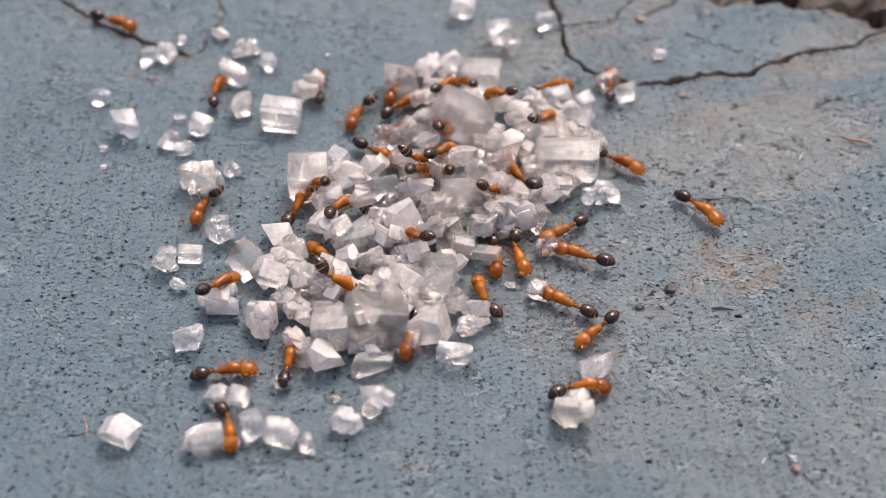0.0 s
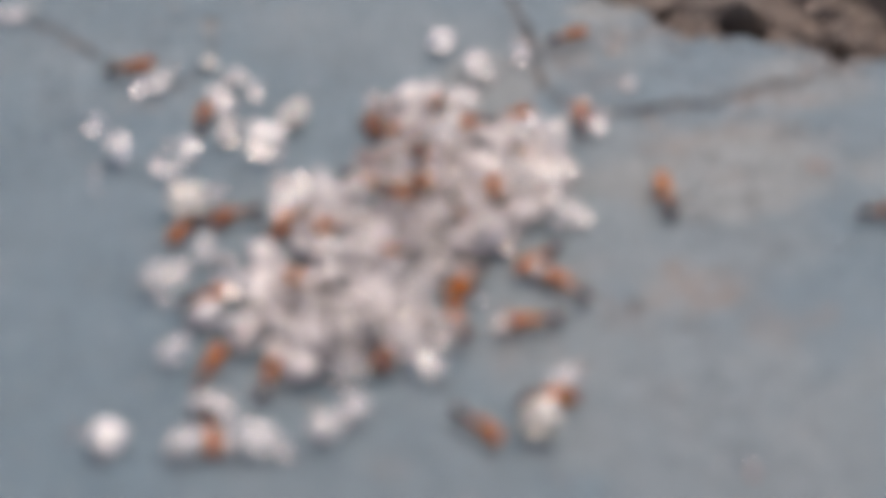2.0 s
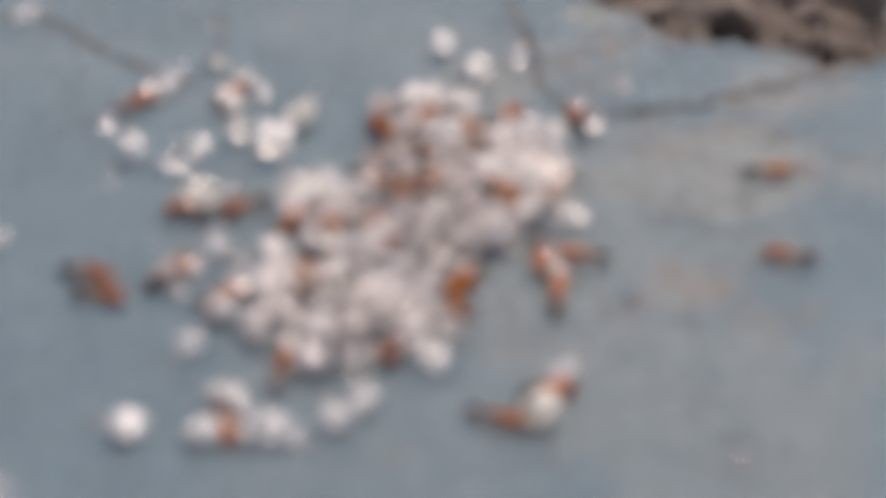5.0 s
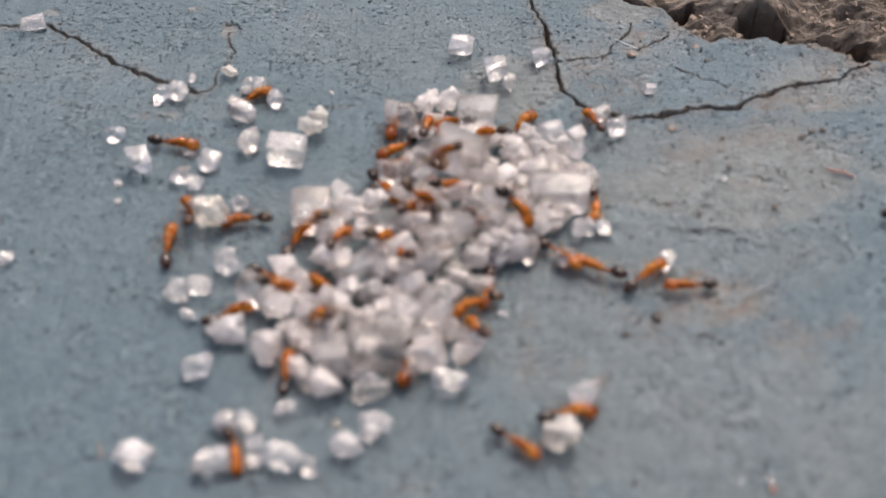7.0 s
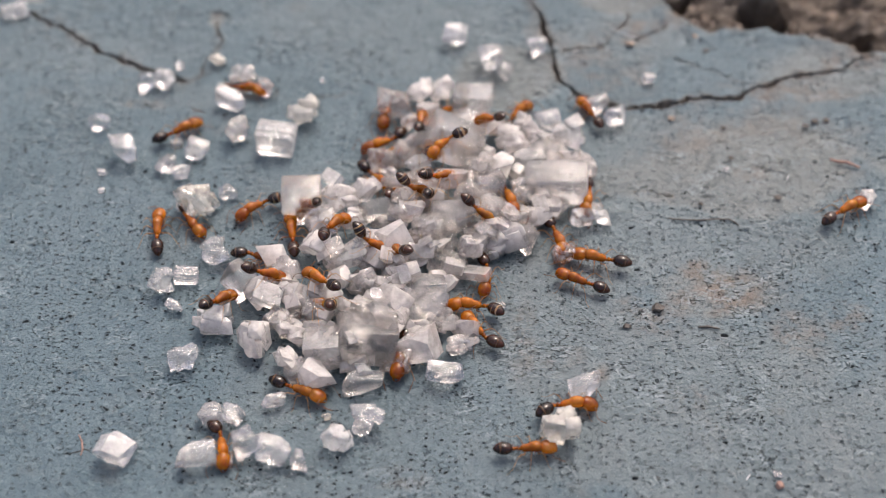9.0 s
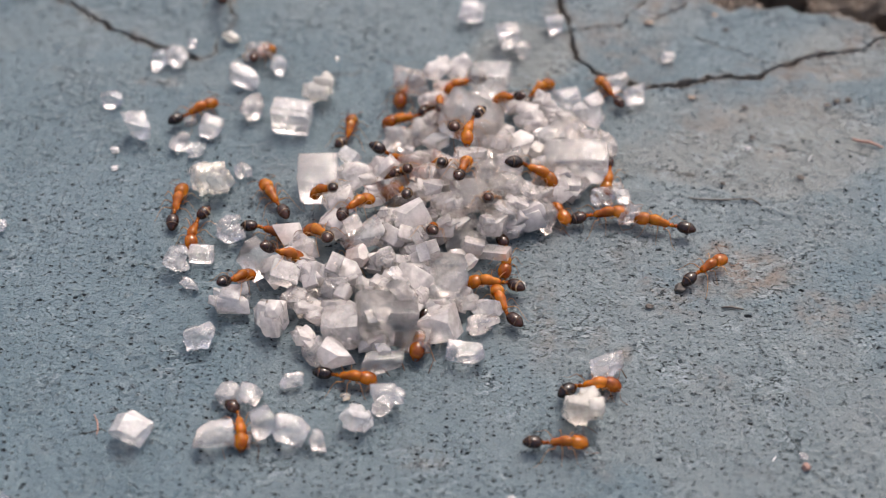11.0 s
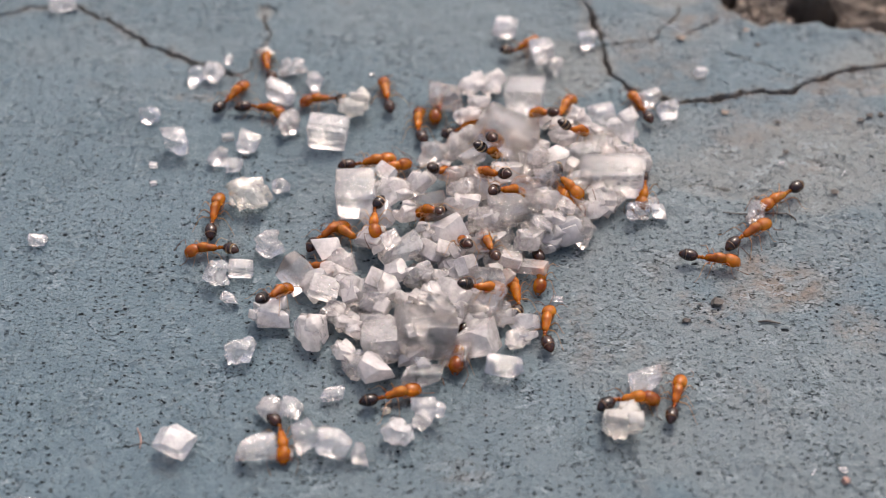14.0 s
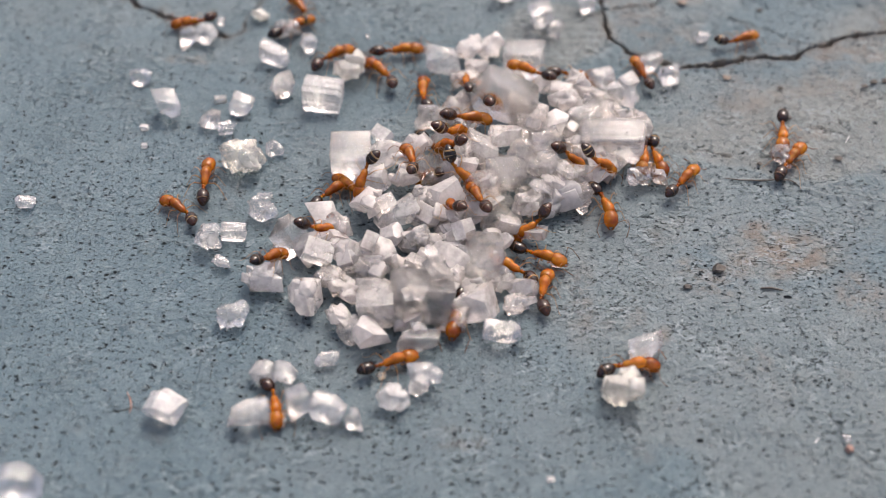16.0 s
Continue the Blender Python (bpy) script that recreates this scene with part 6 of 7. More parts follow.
    walk(herd[19], [(0.00, at(-4.32, -0.09, 0.74, 57, 24)), (0.50, at(-4.29, -0.08, 0.80, 59, 24)), (1.00, at(-4.32, -0.06, 0.78, 60, 30)), (3.00, at(-4.31, -0.92, 1.11, 62, 28)), (7.00, at(-4.38, -0.14, 0.93, 61, 22)), (7.50, at(-4.31, -0.09, 0.88, 61, 18)), (8.00, at(-4.30, -0.08, 0.89, 60, 18)), (9.00, at(-4.20, -0.24, 1.09, 58, 16)), (9.50, at(-3.97, -0.15, 1.15, 52, 0)), (10.00, at(-3.79, 0.01, 0.97, 40, 0)), (12.50, at(-4.57, -0.82, 1.17, 71, 44)), (13.00, at(-4.63, -0.56, 1.17, 52, 44)), (13.25, at(-4.82, -0.78, 1.17, 105, 44)), (13.50, at(-5.00, -1.00, 1.17, 159, 44)), (14.00, at(-5.69, -0.02, 0.00, 146, 0)), (14.50, at(-5.90, 0.05, 0.00, 149, 0)), (15.00, at(-5.69, 0.21, 0.00, 134, 0)), (15.50, at(-5.42, 0.49, 0.00, 122, 0)), (16.00, at(-5.49, 0.59, 0.00, 139, 0))])
    walk(herd[20], [(0.00, at(-9.45, 0.71, 0.00, -111, 0)), (0.50, at(-9.50, 0.71, 0.00, -115, 0)), (1.00, at(-9.57, 0.66, 0.00, -121, 0)), (3.00, at(-9.73, 0.63, 0.00, -131, 0)), (5.00, at(-10.08, 1.25, 0.19, -192, 4)), (7.00, at(-10.42, 1.87, 0.38, -254, 8)), (7.50, at(-10.42, 1.58, 0.60, -237, 18)), (8.00, at(-10.02, 1.31, 0.86, -218, 26)), (8.33, at(-9.96, 1.23, 0.57, -164, 17)), (8.67, at(-9.90, 1.15, 0.29, -110, 9)), (9.00, at(-9.83, 1.07, 0.00, -56, 0)), (9.50, at(-9.95, 0.86, 0.00, -53, 0)), (10.00, at(-10.01, 0.31, 0.00, -70, 0)), (12.50, at(-10.31, -0.78, 0.00, -131, 0)), (13.00, at(-10.66, -0.85, 0.00, -148, 0)), (13.50, at(-10.77, -1.02, 0.00, -154, 0)), (14.00, at(-10.90, -0.74, 0.00, -175, 0)), (14.50, at(-11.20, -1.04, 0.00, -175, 0)), (15.00, at(-11.46, -1.18, 0.00, -170, 0)), (15.50, at(-11.70, -0.52, 0.00, -201, 0)), (16.00, at(-11.73, -0.58, 0.00, -220, 0))])
    walk(herd[21], [(0.00, at(-1.28, -2.04, 1.19, 122, 36)), (0.50, at(-1.47, -1.94, 1.19, 121, 36)), (1.00, at(-1.25, -1.97, 1.19, 118, 36)), (7.00, at(-1.71, -1.42, 1.22, 110, 42)), (9.00, at(-1.59, -1.77, 1.17, 107, 44)), (10.00, at(-1.18, -1.69, 1.09, 77, 44)), (16.00, at(-1.62, -1.72, 1.22, 102, 42))])
    walk(herd[22], [(0.00, at(-4.64, -1.89, 0.00, 138, 0)), (0.50, at(-4.67, -1.87, 0.00, 145, 0)), (1.00, at(-4.64, -1.94, 0.00, 153, 0)), (3.00, at(-4.47, -3.56, 1.22, 127, 28)), (7.00, at(-4.69, -1.91, 0.00, 139, 0)), (7.50, at(-4.56, -1.90, 0.00, 150, 0)), (8.00, at(-4.71, -1.98, 0.00, 145, 0)), (9.00, at(-4.37, -3.15, 1.28, 133, 18)), (9.50, at(-4.69, -1.61, 0.00, 152, 0)), (10.00, at(-4.81, -1.58, 0.00, 157, 0)), (10.83, at(-4.24, -2.01, 0.00, 102, 0)), (11.67, at(-3.67, -2.43, 0.00, 48, 0)), (12.50, at(-3.09, -2.85, 0.00, -7, 0)), (13.00, at(-2.80, -3.47, 0.85, 52, 40)), (13.50, at(-2.35, -3.90, 1.19, 44, 30)), (14.00, at(-0.87, -3.70, 1.12, 25, 34)), (14.50, at(-0.83, -3.66, 1.12, 15, 32)), (15.00, at(-0.27, -3.42, 1.26, 28, 22)), (15.50, at(0.75, -2.09, 0.00, 7, 0)), (16.00, at(1.51, -2.78, 0.00, -21, 0))])
    walk(herd[23], [(0.00, at(-4.33, -3.90, 1.08, 3, 44)), (0.50, at(-4.73, -3.63, 0.99, 0, 44)), (1.00, at(-4.91, -3.55, 1.00, 67, 44)), (7.00, at(-4.35, -4.28, 1.10, 133, 44)), (7.50, at(-4.18, -4.36, 1.16, 135, 44)), (8.00, at(-4.31, -4.34, 1.12, 132, 44)), (9.00, at(-4.03, -4.20, 0.95, 130, 44)), (9.50, at(-4.08, -4.20, 1.04, 165, 44)), (10.00, at(-4.10, -4.16, 1.06, 159, 44)), (11.25, at(-5.51, -0.32, 0.53, 121, 22)), (12.50, at(-6.91, 3.52, 0.00, 83, 0)), (13.00, at(-5.83, 3.86, 0.00, 43, 0)), (13.50, at(-5.38, 3.22, 0.00, 26, 0)), (14.00, at(-4.34, 3.51, 0.00, 24, 0)), (14.50, at(-2.53, 3.50, 0.64, 29, 18)), (15.00, at(-2.01, 2.19, 0.97, 53, 44)), (15.50, at(-1.97, 2.21, 1.09, 55, 36)), (16.00, at(-1.77, 2.33, 1.13, 50, 36))])
    walk(herd[24], [(0.00, at(-8.35, -3.91, 0.77, 51, 22)), (0.50, at(-8.38, -3.12, 0.00, 32, 0)), (1.00, at(-8.41, -3.03, 0.00, 29, 0)), (3.00, at(-8.24, -4.12, 0.87, 53, 22)), (7.00, at(-8.33, -3.14, 0.00, 29, 0)), (7.50, at(-8.30, -3.01, 0.00, 28, 0)), (8.00, at(-8.30, -3.13, 0.00, 24, 0)), (9.00, at(-8.15, -3.87, 0.91, 59, 30)), (9.50, at(-8.12, -3.88, 0.91, 57, 30)), (10.00, at(-8.13, -3.84, 0.89, 58, 32)), (12.50, at(-8.08, -3.86, 0.90, 56, 32)), (13.00, at(-8.12, -3.84, 0.90, 58, 32)), (13.50, at(-8.10, -3.92, 0.93, 58, 30)), (14.00, at(-8.16, -3.90, 0.91, 58, 28)), (14.50, at(-8.28, -3.08, 0.00, 24, 0)), (15.00, at(-8.13, -3.92, 0.92, 57, 30)), (15.50, at(-8.26, -3.07, 0.00, 34, 0)), (16.00, at(-8.13, -3.93, 0.93, 57, 32))])
    walk(herd[25], [(0.00, at(1.62, -1.84, 0.00, -90, 0)), (0.50, at(1.59, -1.85, 0.00, -90, 0)), (1.00, at(1.55, -1.91, 0.00, -96, 0)), (7.00, at(1.55, -2.00, 0.00, -104, 0)), (7.50, at(1.64, -1.76, 0.00, -90, 0)), (8.00, at(1.64, -1.72, 0.00, -93, 0)), (9.00, at(1.61, -1.76, 0.00, -93, 0)), (9.50, at(1.60, -1.82, 0.00, -94, 0)), (10.00, at(1.60, -1.82, 0.00, -94, 0)), (12.50, at(1.59, -1.95, 0.00, -88, 0)), (13.00, at(1.55, -1.95, 0.00, -92, 0)), (13.50, at(1.57, -1.90, 0.00, -94, 0)), (14.00, at(1.54, -1.90, 0.00, -94, 0)), (14.50, at(1.55, -1.92, 0.00, -95, 0)), (15.00, at(1.62, -1.86, 0.00, -93, 0)), (15.50, at(1.67, -1.71, 0.00, -99, 0)), (16.00, at(1.42, -1.66, 0.42, -165, 44))])
    walk(herd[26], [(0.00, at(2.39, -1.72, 0.00, -76, 0)), (0.50, at(2.88, -2.12, 0.00, -34, 0)), (0.75, at(2.19, -2.15, 0.00, -73, 0)), (1.00, at(1.50, -2.18, 0.00, -112, 0)), (7.00, at(0.94, -2.69, 0.00, -152, 0)), (7.50, at(0.86, -3.06, 0.00, -175, 0)), (8.00, at(0.92, -3.00, 0.00, -175, 0)), (9.00, at(1.12, -3.23, 0.00, -189, 0)), (9.50, at(1.06, -3.22, 0.00, -198, 0)), (10.00, at(1.10, -3.15, 0.00, -185, 0)), (12.50, at(1.03, -3.09, 0.00, -192, 0)), (13.00, at(0.96, -3.22, 0.00, -207, 0)), (13.50, at(0.79, -3.24, 0.00, -232, 0)), (14.00, at(0.58, -3.07, 0.00, -261, 0)), (14.50, at(0.37, -3.17, 0.00, -263, 0)), (15.00, at(0.83, -3.01, 0.00, -236, 0)), (15.50, at(0.70, -3.15, 0.00, -248, 0)), (16.00, at(0.49, -3.40, 0.00, -212, 0))])
    walk(herd[27], [(0.00, at(1.07, -3.69, 0.00, 108, 0)), (0.50, at(1.24, -3.64, 0.00, 98, 0)), (1.00, at(1.18, -3.82, 0.00, 106, 0)), (3.00, at(1.05, -4.86, 0.42, 94, 28)), (7.00, at(1.01, -4.55, 0.68, 106, 30)), (7.50, at(1.14, -4.58, 0.63, 104, 28)), (8.00, at(1.19, -4.60, 0.59, 104, 30)), (9.00, at(1.24, -4.38, 0.00, 125, 0)), (9.50, at(1.14, -4.66, 0.58, 110, 26)), (10.00, at(1.28, -4.05, 0.00, 116, 0)), (12.50, at(1.43, -4.36, 0.00, 96, 0)), (13.00, at(1.44, -4.33, 0.00, 97, 0)), (13.50, at(1.58, -4.26, 0.00, 82, 0)), (14.00, at(1.58, -4.49, 0.00, 82, 0)), (14.50, at(1.57, -4.36, 0.00, 83, 0)), (15.00, at(1.43, -4.50, 0.00, 81, 0)), (15.50, at(1.41, -4.52, 0.00, 82, 0)), (16.00, at(1.54, -4.40, 0.00, 79, 0))])
    walk(herd[28], [(0.00, at(-1.50, -5.55, 0.00, -99, 0)), (9.00, at(-1.50, -5.55, 0.00, -99, 0)), (16.00, at(-1.50, -5.55, 0.00, -99, 0))])
    walk(herd[29], [(0.00, at(-7.76, -7.09, 0.00, 6, 0)), (0.50, at(-7.43, -6.60, 0.00, 31, 0)), (1.00, at(-7.37, -6.76, 0.00, 31, 0)), (2.00, at(-7.87, -6.49, 0.00, 72, 0)), (3.00, at(-9.20, -5.14, 0.00, 39, 0)), (6.50, at(-10.94, -0.20, 0.00, 71, 0)), (7.00, at(-11.15, 0.39, 0.00, 90, 0)), (7.50, at(-11.03, 0.66, 0.00, 97, 0)), (8.00, at(-11.06, 0.53, 0.00, 97, 0)), (9.00, at(-11.02, 0.60, 0.00, 95, 0)), (9.50, at(-11.05, 0.56, 0.00, 94, 0)), (10.00, at(-11.01, 0.81, 0.00, 91, 0)), (12.50, at(-10.73, 0.70, 0.00, 80, 0)), (13.00, at(-10.84, 0.94, 0.00, 82, 0)), (13.50, at(-10.84, 0.98, 0.00, 82, 0)), (14.00, at(-10.95, 1.05, 0.00, 86, 0)), (14.50, at(-10.88, 0.93, 0.00, 83, 0)), (15.00, at(-11.07, 0.99, 0.00, 92, 0)), (15.50, at(-11.02, 1.13, 0.00, 91, 0)), (16.00, at(-10.98, 0.92, 0.00, 89, 0))])
    walk(herd[30], [(0.00, at(-5.65, -6.63, 0.00, 83, 0)), (0.50, at(-5.73, -6.61, 0.00, 86, 0)), (1.00, at(-5.71, -6.59, 0.00, 84, 0)), (3.00, at(-5.60, -6.91, 0.00, 79, 0)), (6.50, at(-5.87, -6.42, 0.00, 84, 0)), (7.00, at(-5.95, -5.91, 0.00, 88, 0)), (7.50, at(-5.89, -6.04, 0.00, 88, 0)), (8.00, at(-5.55, -6.34, 0.00, 21, 0)), (9.00, at(-4.99, -7.10, 0.00, -23, 0)), (9.50, at(-4.21, -7.25, 0.33, 35, 42)), (10.00, at(-4.07, -7.27, 0.00, -10, 0)), (12.50, at(-3.72, -7.57, 0.00, 2, 0)), (13.00, at(-3.68, -7.56, 0.00, 6, 0)), (13.50, at(-3.74, -7.68, 0.00, 14, 0)), (14.00, at(-3.78, -7.59, 0.00, 18, 0)), (14.50, at(-3.70, -7.68, 0.00, 20, 0)), (15.00, at(-3.68, -7.63, 0.00, 19, 0)), (15.50, at(-3.75, -7.65, 0.00, 18, 0)), (16.00, at(-3.72, -7.67, 0.00, 22, 0))])
    walk(herd[31], [(0.00, at(-7.43, -9.38, 0.00, -76, 0)), (9.00, at(-7.43, -9.38, 0.00, -76, 0)), (16.00, at(-7.43, -9.38, 0.00, -76, 0))])
    walk(herd[32], [(0.00, at(6.59, 3.15, 0.00, -33, 0)), (0.50, at(9.13, 3.01, 0.00, 2, 0)), (1.00, at(12.76, 1.54, 0.00, -21, 0)), (1.50, at(14.80, 0.72, 0.00, 11, 0)), (2.00, at(18.46, 1.76, 0.00, 13, 0)), (2.50, at(21.53, 2.27, 0.00, 8, 0)), (16.00, at(21.53, 2.27, 0.00, 8, 0))])
    walk(herd[33], [(0.00, at(9.46, 0.61, 0.00, -49, 0)), (0.25, at(8.84, -0.60, 0.00, -92, 0)), (0.50, at(8.22, -1.80, 0.00, -134, 0)), (0.67, at(9.10, -1.58, 0.00, -79, 0)), (0.83, at(9.97, -1.36, 0.00, -24, 0)), (1.00, at(10.85, -1.14, 0.00, 31, 0)), (1.50, at(11.49, 0.38, 0.00, 62, 0)), (2.00, at(9.63, 2.73, 0.00, 99, 0)), (2.50, at(9.20, 8.60, 0.00, 75, 0)), (3.00, at(12.76, 6.93, 0.00, 24, 0)), (3.50, at(16.43, 6.80, 0.00, 4, 0)), (6.00, at(22.04, 4.40, 0.00, -28, 0)), (16.00, at(22.04, 4.40, 0.00, -28, 0))])
    walk(herd[34], [(0.00, at(6.60, 7.76, 0.00, 85, 0)), (0.50, at(6.49, 7.27, 0.36, 84, 0)), (1.00, at(6.47, 7.27, 0.33, 84, 0)), (3.00, at(6.58, 7.27, 0.00, 101, 0)), (7.00, at(6.22, 7.31, 0.23, 109, 14)), (7.50, at(6.18, 7.47, 0.00, 118, 0)), (8.00, at(6.17, 7.56, 0.00, 117, 0)), (9.00, at(6.12, 7.51, 0.00, 114, 0)), (9.50, at(6.14, 7.45, 0.00, 115, 0)), (10.00, at(6.14, 7.46, 0.00, 115, 0)), (12.50, at(6.10, 7.42, 0.00, 115, 0)), (13.00, at(6.07, 7.29, 0.00, 107, 0)), (13.50, at(6.11, 7.31, 0.00, 111, 0)), (14.00, at(6.03, 7.45, 0.00, 110, 0)), (14.50, at(6.06, 7.41, 0.00, 109, 0)), (15.00, at(6.01, 7.37, 0.00, 109, 0)), (15.50, at(6.04, 7.38, 0.00, 107, 0)), (16.00, at(6.07, 7.40, 0.00, 107, 0))])
    walk(herd[35], [(0.00, at(4.14, -0.55, 0.00, -145, 0)), (0.50, at(4.27, -0.36, 0.00, -148, 0)), (1.00, at(4.26, -0.40, 0.00, -143, 0)), (3.00, at(4.30, -1.51, 0.00, -135, 0)), (5.00, at(4.36, -0.86, 0.00, -89, 0)), (7.00, at(4.42, -0.20, 0.00, -43, 0)), (7.50, at(4.53, 0.12, 0.00, -47, 0)), (8.00, at(4.45, 0.07, 0.00, -54, 0)), (9.00, at(4.38, 0.21, 0.00, -74, 0)), (9.50, at(4.50, 0.20, 0.00, -66, 0)), (10.00, at(4.75, 0.32, 0.00, -34, 0)), (12.50, at(6.88, 0.17, 0.00, 25, 0)), (13.00, at(7.97, -0.27, 0.00, 5, 0)), (13.50, at(9.21, -0.35, 0.00, 18, 0)), (14.00, at(9.51, 0.12, 0.00, 36, 0)), (14.50, at(9.88, 1.02, 0.00, 32, 0)), (15.00, at(10.63, 1.30, 0.00, 39, 0)), (15.50, at(10.96, 2.03, 0.00, 50, 0)), (16.00, at(11.31, 2.25, 0.00, 54, 0))])
    walk(herd[36], [(0.00, at(4.73, -1.76, 0.00, 159, 0)), (0.50, at(4.66, -1.83, 0.00, 164, 0)), (1.00, at(4.71, -1.87, 0.00, 157, 0)), (2.00, at(5.23, -2.34, 0.00, 140, 0)), (3.00, at(6.01, -1.44, 0.00, 176, 0)), (7.00, at(5.76, -0.86, 0.00, 156, 0)), (7.50, at(5.57, -0.86, 0.00, 150, 0)), (8.00, at(5.53, -0.82, 0.00, 148, 0)), (9.00, at(5.86, -0.89, 0.00, 165, 0)), (9.50, at(6.17, -0.67, 0.00, 162, 0)), (10.00, at(6.65, -0.45, 0.00, 161, 0)), (12.50, at(9.41, 0.50, 0.00, 171, 0)), (13.00, at(10.35, 0.90, 0.00, 215, 0)), (13.50, at(10.79, 1.38, 0.00, 273, 0)), (14.00, at(10.97, 2.03, 0.00, 216, 0)), (14.50, at(11.47, 2.52, 0.00, 254, 0)), (15.00, at(11.38, 2.80, 0.00, 263, 0)), (15.50, at(11.56, 3.33, 0.00, 250, 0)), (16.00, at(11.25, 3.77, 0.00, 261, 0))])
    walk(herd[37], [(0.00, at(4.02, -4.03, 0.00, 151, 0)), (0.50, at(3.82, -3.99, 0.00, 143, 0)), (1.00, at(3.62, -3.94, 0.00, 139, 0)), (2.00, at(3.88, -4.20, 0.00, 188, 0)), (3.00, at(3.58, -4.82, 0.00, 159, 0)), (4.75, at(4.80, -3.30, 0.00, 94, 0)), (6.50, at(6.01, -1.78, 0.00, 28, 0)), (7.00, at(7.66, -1.21, 0.00, 40, 0)), (7.50, at(9.04, -0.55, 0.00, 37, 0)), (8.00, at(11.42, -0.05, 0.00, 17, 0)), (8.50, at(13.36, 0.43, 0.00, 24, 0)), (9.00, at(15.73, 1.71, 0.00, 32, 0)), (9.50, at(17.86, 1.60, 0.00, 31, 0)), (10.00, at(20.27, 2.17, 0.00, 21, 0)), (16.00, at(20.27, 2.17, 0.00, 21, 0))])
    walk(herd[38], [(0.00, at(4.99, -5.30, 0.00, -137, 0)), (0.50, at(3.38, -6.08, 0.00, -154, 0)), (1.00, at(0.07, -7.96, 0.00, -180, 0)), (1.33, at(0.65, -8.30, 0.00, -133, 0)), (1.67, at(1.22, -8.64, 0.00, -85, 0)), (2.00, at(1.80, -8.98, 0.00, -38, 0)), (3.00, at(2.14, -9.49, 0.00, -36, 0)), (6.50, at(2.42, -8.75, 0.00, 4, 0)), (7.00, at(2.40, -9.04, 0.00, -36, 0)), (7.50, at(2.60, -9.43, 0.00, -14, 0)), (8.00, at(2.50, -9.67, 0.00, 4, 0)), (9.00, at(2.84, -9.53, 0.00, 3, 0)), (9.50, at(2.71, -9.48, 0.00, 18, 0)), (10.00, at(2.70, -9.49, 0.00, 14, 0)), (12.50, at(3.74, -11.08, 0.00, -10, 0)), (13.00, at(3.60, -10.92, 0.00, -8, 0)), (13.50, at(5.24, -9.65, 0.00, 42, 0)), (14.00, at(5.89, -7.64, 0.00, 73, 0)), (14.50, at(4.73, -5.18, 0.00, 138, 0)), (15.00, at(3.20, -3.08, 0.00, 93, 0)), (15.50, at(5.51, -1.25, 0.00, 41, 0)), (16.00, at(7.08, 1.11, 0.00, 51, 0))])
    walk(herd[39], [(0.00, at(4.31, -7.73, 0.00, 7, 0)), (9.00, at(4.31, -7.73, 0.00, 7, 0)), (16.00, at(4.31, -7.73, 0.00, 7, 0))])
    walk(herd[40], [(0.00, at(-14.50, 11.68, 0.00, -23, 0)), (0.50, at(-13.97, 11.54, 0.00, -6, 0)), (1.00, at(-13.54, 11.40, 0.00, 20, 0)), (2.00, at(-13.35, 10.60, 0.00, 24, 0)), (3.00, at(-13.45, 10.42, 0.00, 43, 0)), (6.50, at(-12.86, 6.35, 0.00, 35, 0)), (7.00, at(-11.66, 6.21, 0.00, -9, 0)), (7.50, at(-11.02, 6.05, 0.00, 8, 0)), (8.00, at(-10.66, 6.09, 0.00, 17, 0)), (9.00, at(-10.92, 6.29, 0.00, 35, 0)), (9.50, at(-10.94, 6.28, 0.00, 51, 0)), (10.00, at(-10.78, 6.07, 0.00, 39, 0)), (12.50, at(-10.92, 6.61, 0.00, 38, 0)), (13.00, at(-10.24, 7.34, 0.00, 37, 0)), (13.50, at(-10.03, 7.01, 0.00, 33, 0)), (14.00, at(-11.04, 8.02, 0.00, 59, 0)), (14.50, at(-10.59, 8.42, 0.00, 54, 0)), (15.00, at(-9.85, 8.78, 0.00, 38, 0)), (15.50, at(-9.24, 9.78, 0.00, 53, 0)), (16.00, at(-8.38, 10.13, 0.00, 36, 0))])
    walk(herd[41], [(0.00, at(19.15, -3.30, 0.00, 164, 0)), (3.50, at(21.09, -2.90, 0.00, 164, 0)), (6.00, at(10.95, 0.20, 0.00, 200, 0)), (6.25, at(11.00, -0.60, 0.00, 230, 0)), (6.50, at(10.99, -1.58, 0.00, 259, 0)), (6.75, at(10.12, -1.68, 0.00, 222, 0)), (7.00, at(9.25, -1.79, 0.00, 184, 0)), (7.50, at(9.25, -2.05, 0.00, 198, 0)), (8.00, at(6.37, -2.69, 0.00, 186, 0)), (8.50, at(5.35, -4.05, 0.00, 110, 0)), (9.00, at(5.09, -2.02, 0.00, 155, 0)), (9.50, at(6.28, -2.55, 0.00, 133, 0)), (9.75, at(7.06, -2.53, 0.00, 91, 0)), (10.00, at(7.83, -2.52, 0.00, 49, 0)), (12.50, at(10.46, -0.56, 0.00, 32, 0)), (13.00, at(14.00, 1.82, 0.00, 43, 0)), (13.50, at(17.53, 4.47, 0.00, 26, 0)), (14.00, at(19.98, 3.98, 0.00, 18, 0)), (16.00, at(19.98, 3.98, 0.00, 18, 0))])
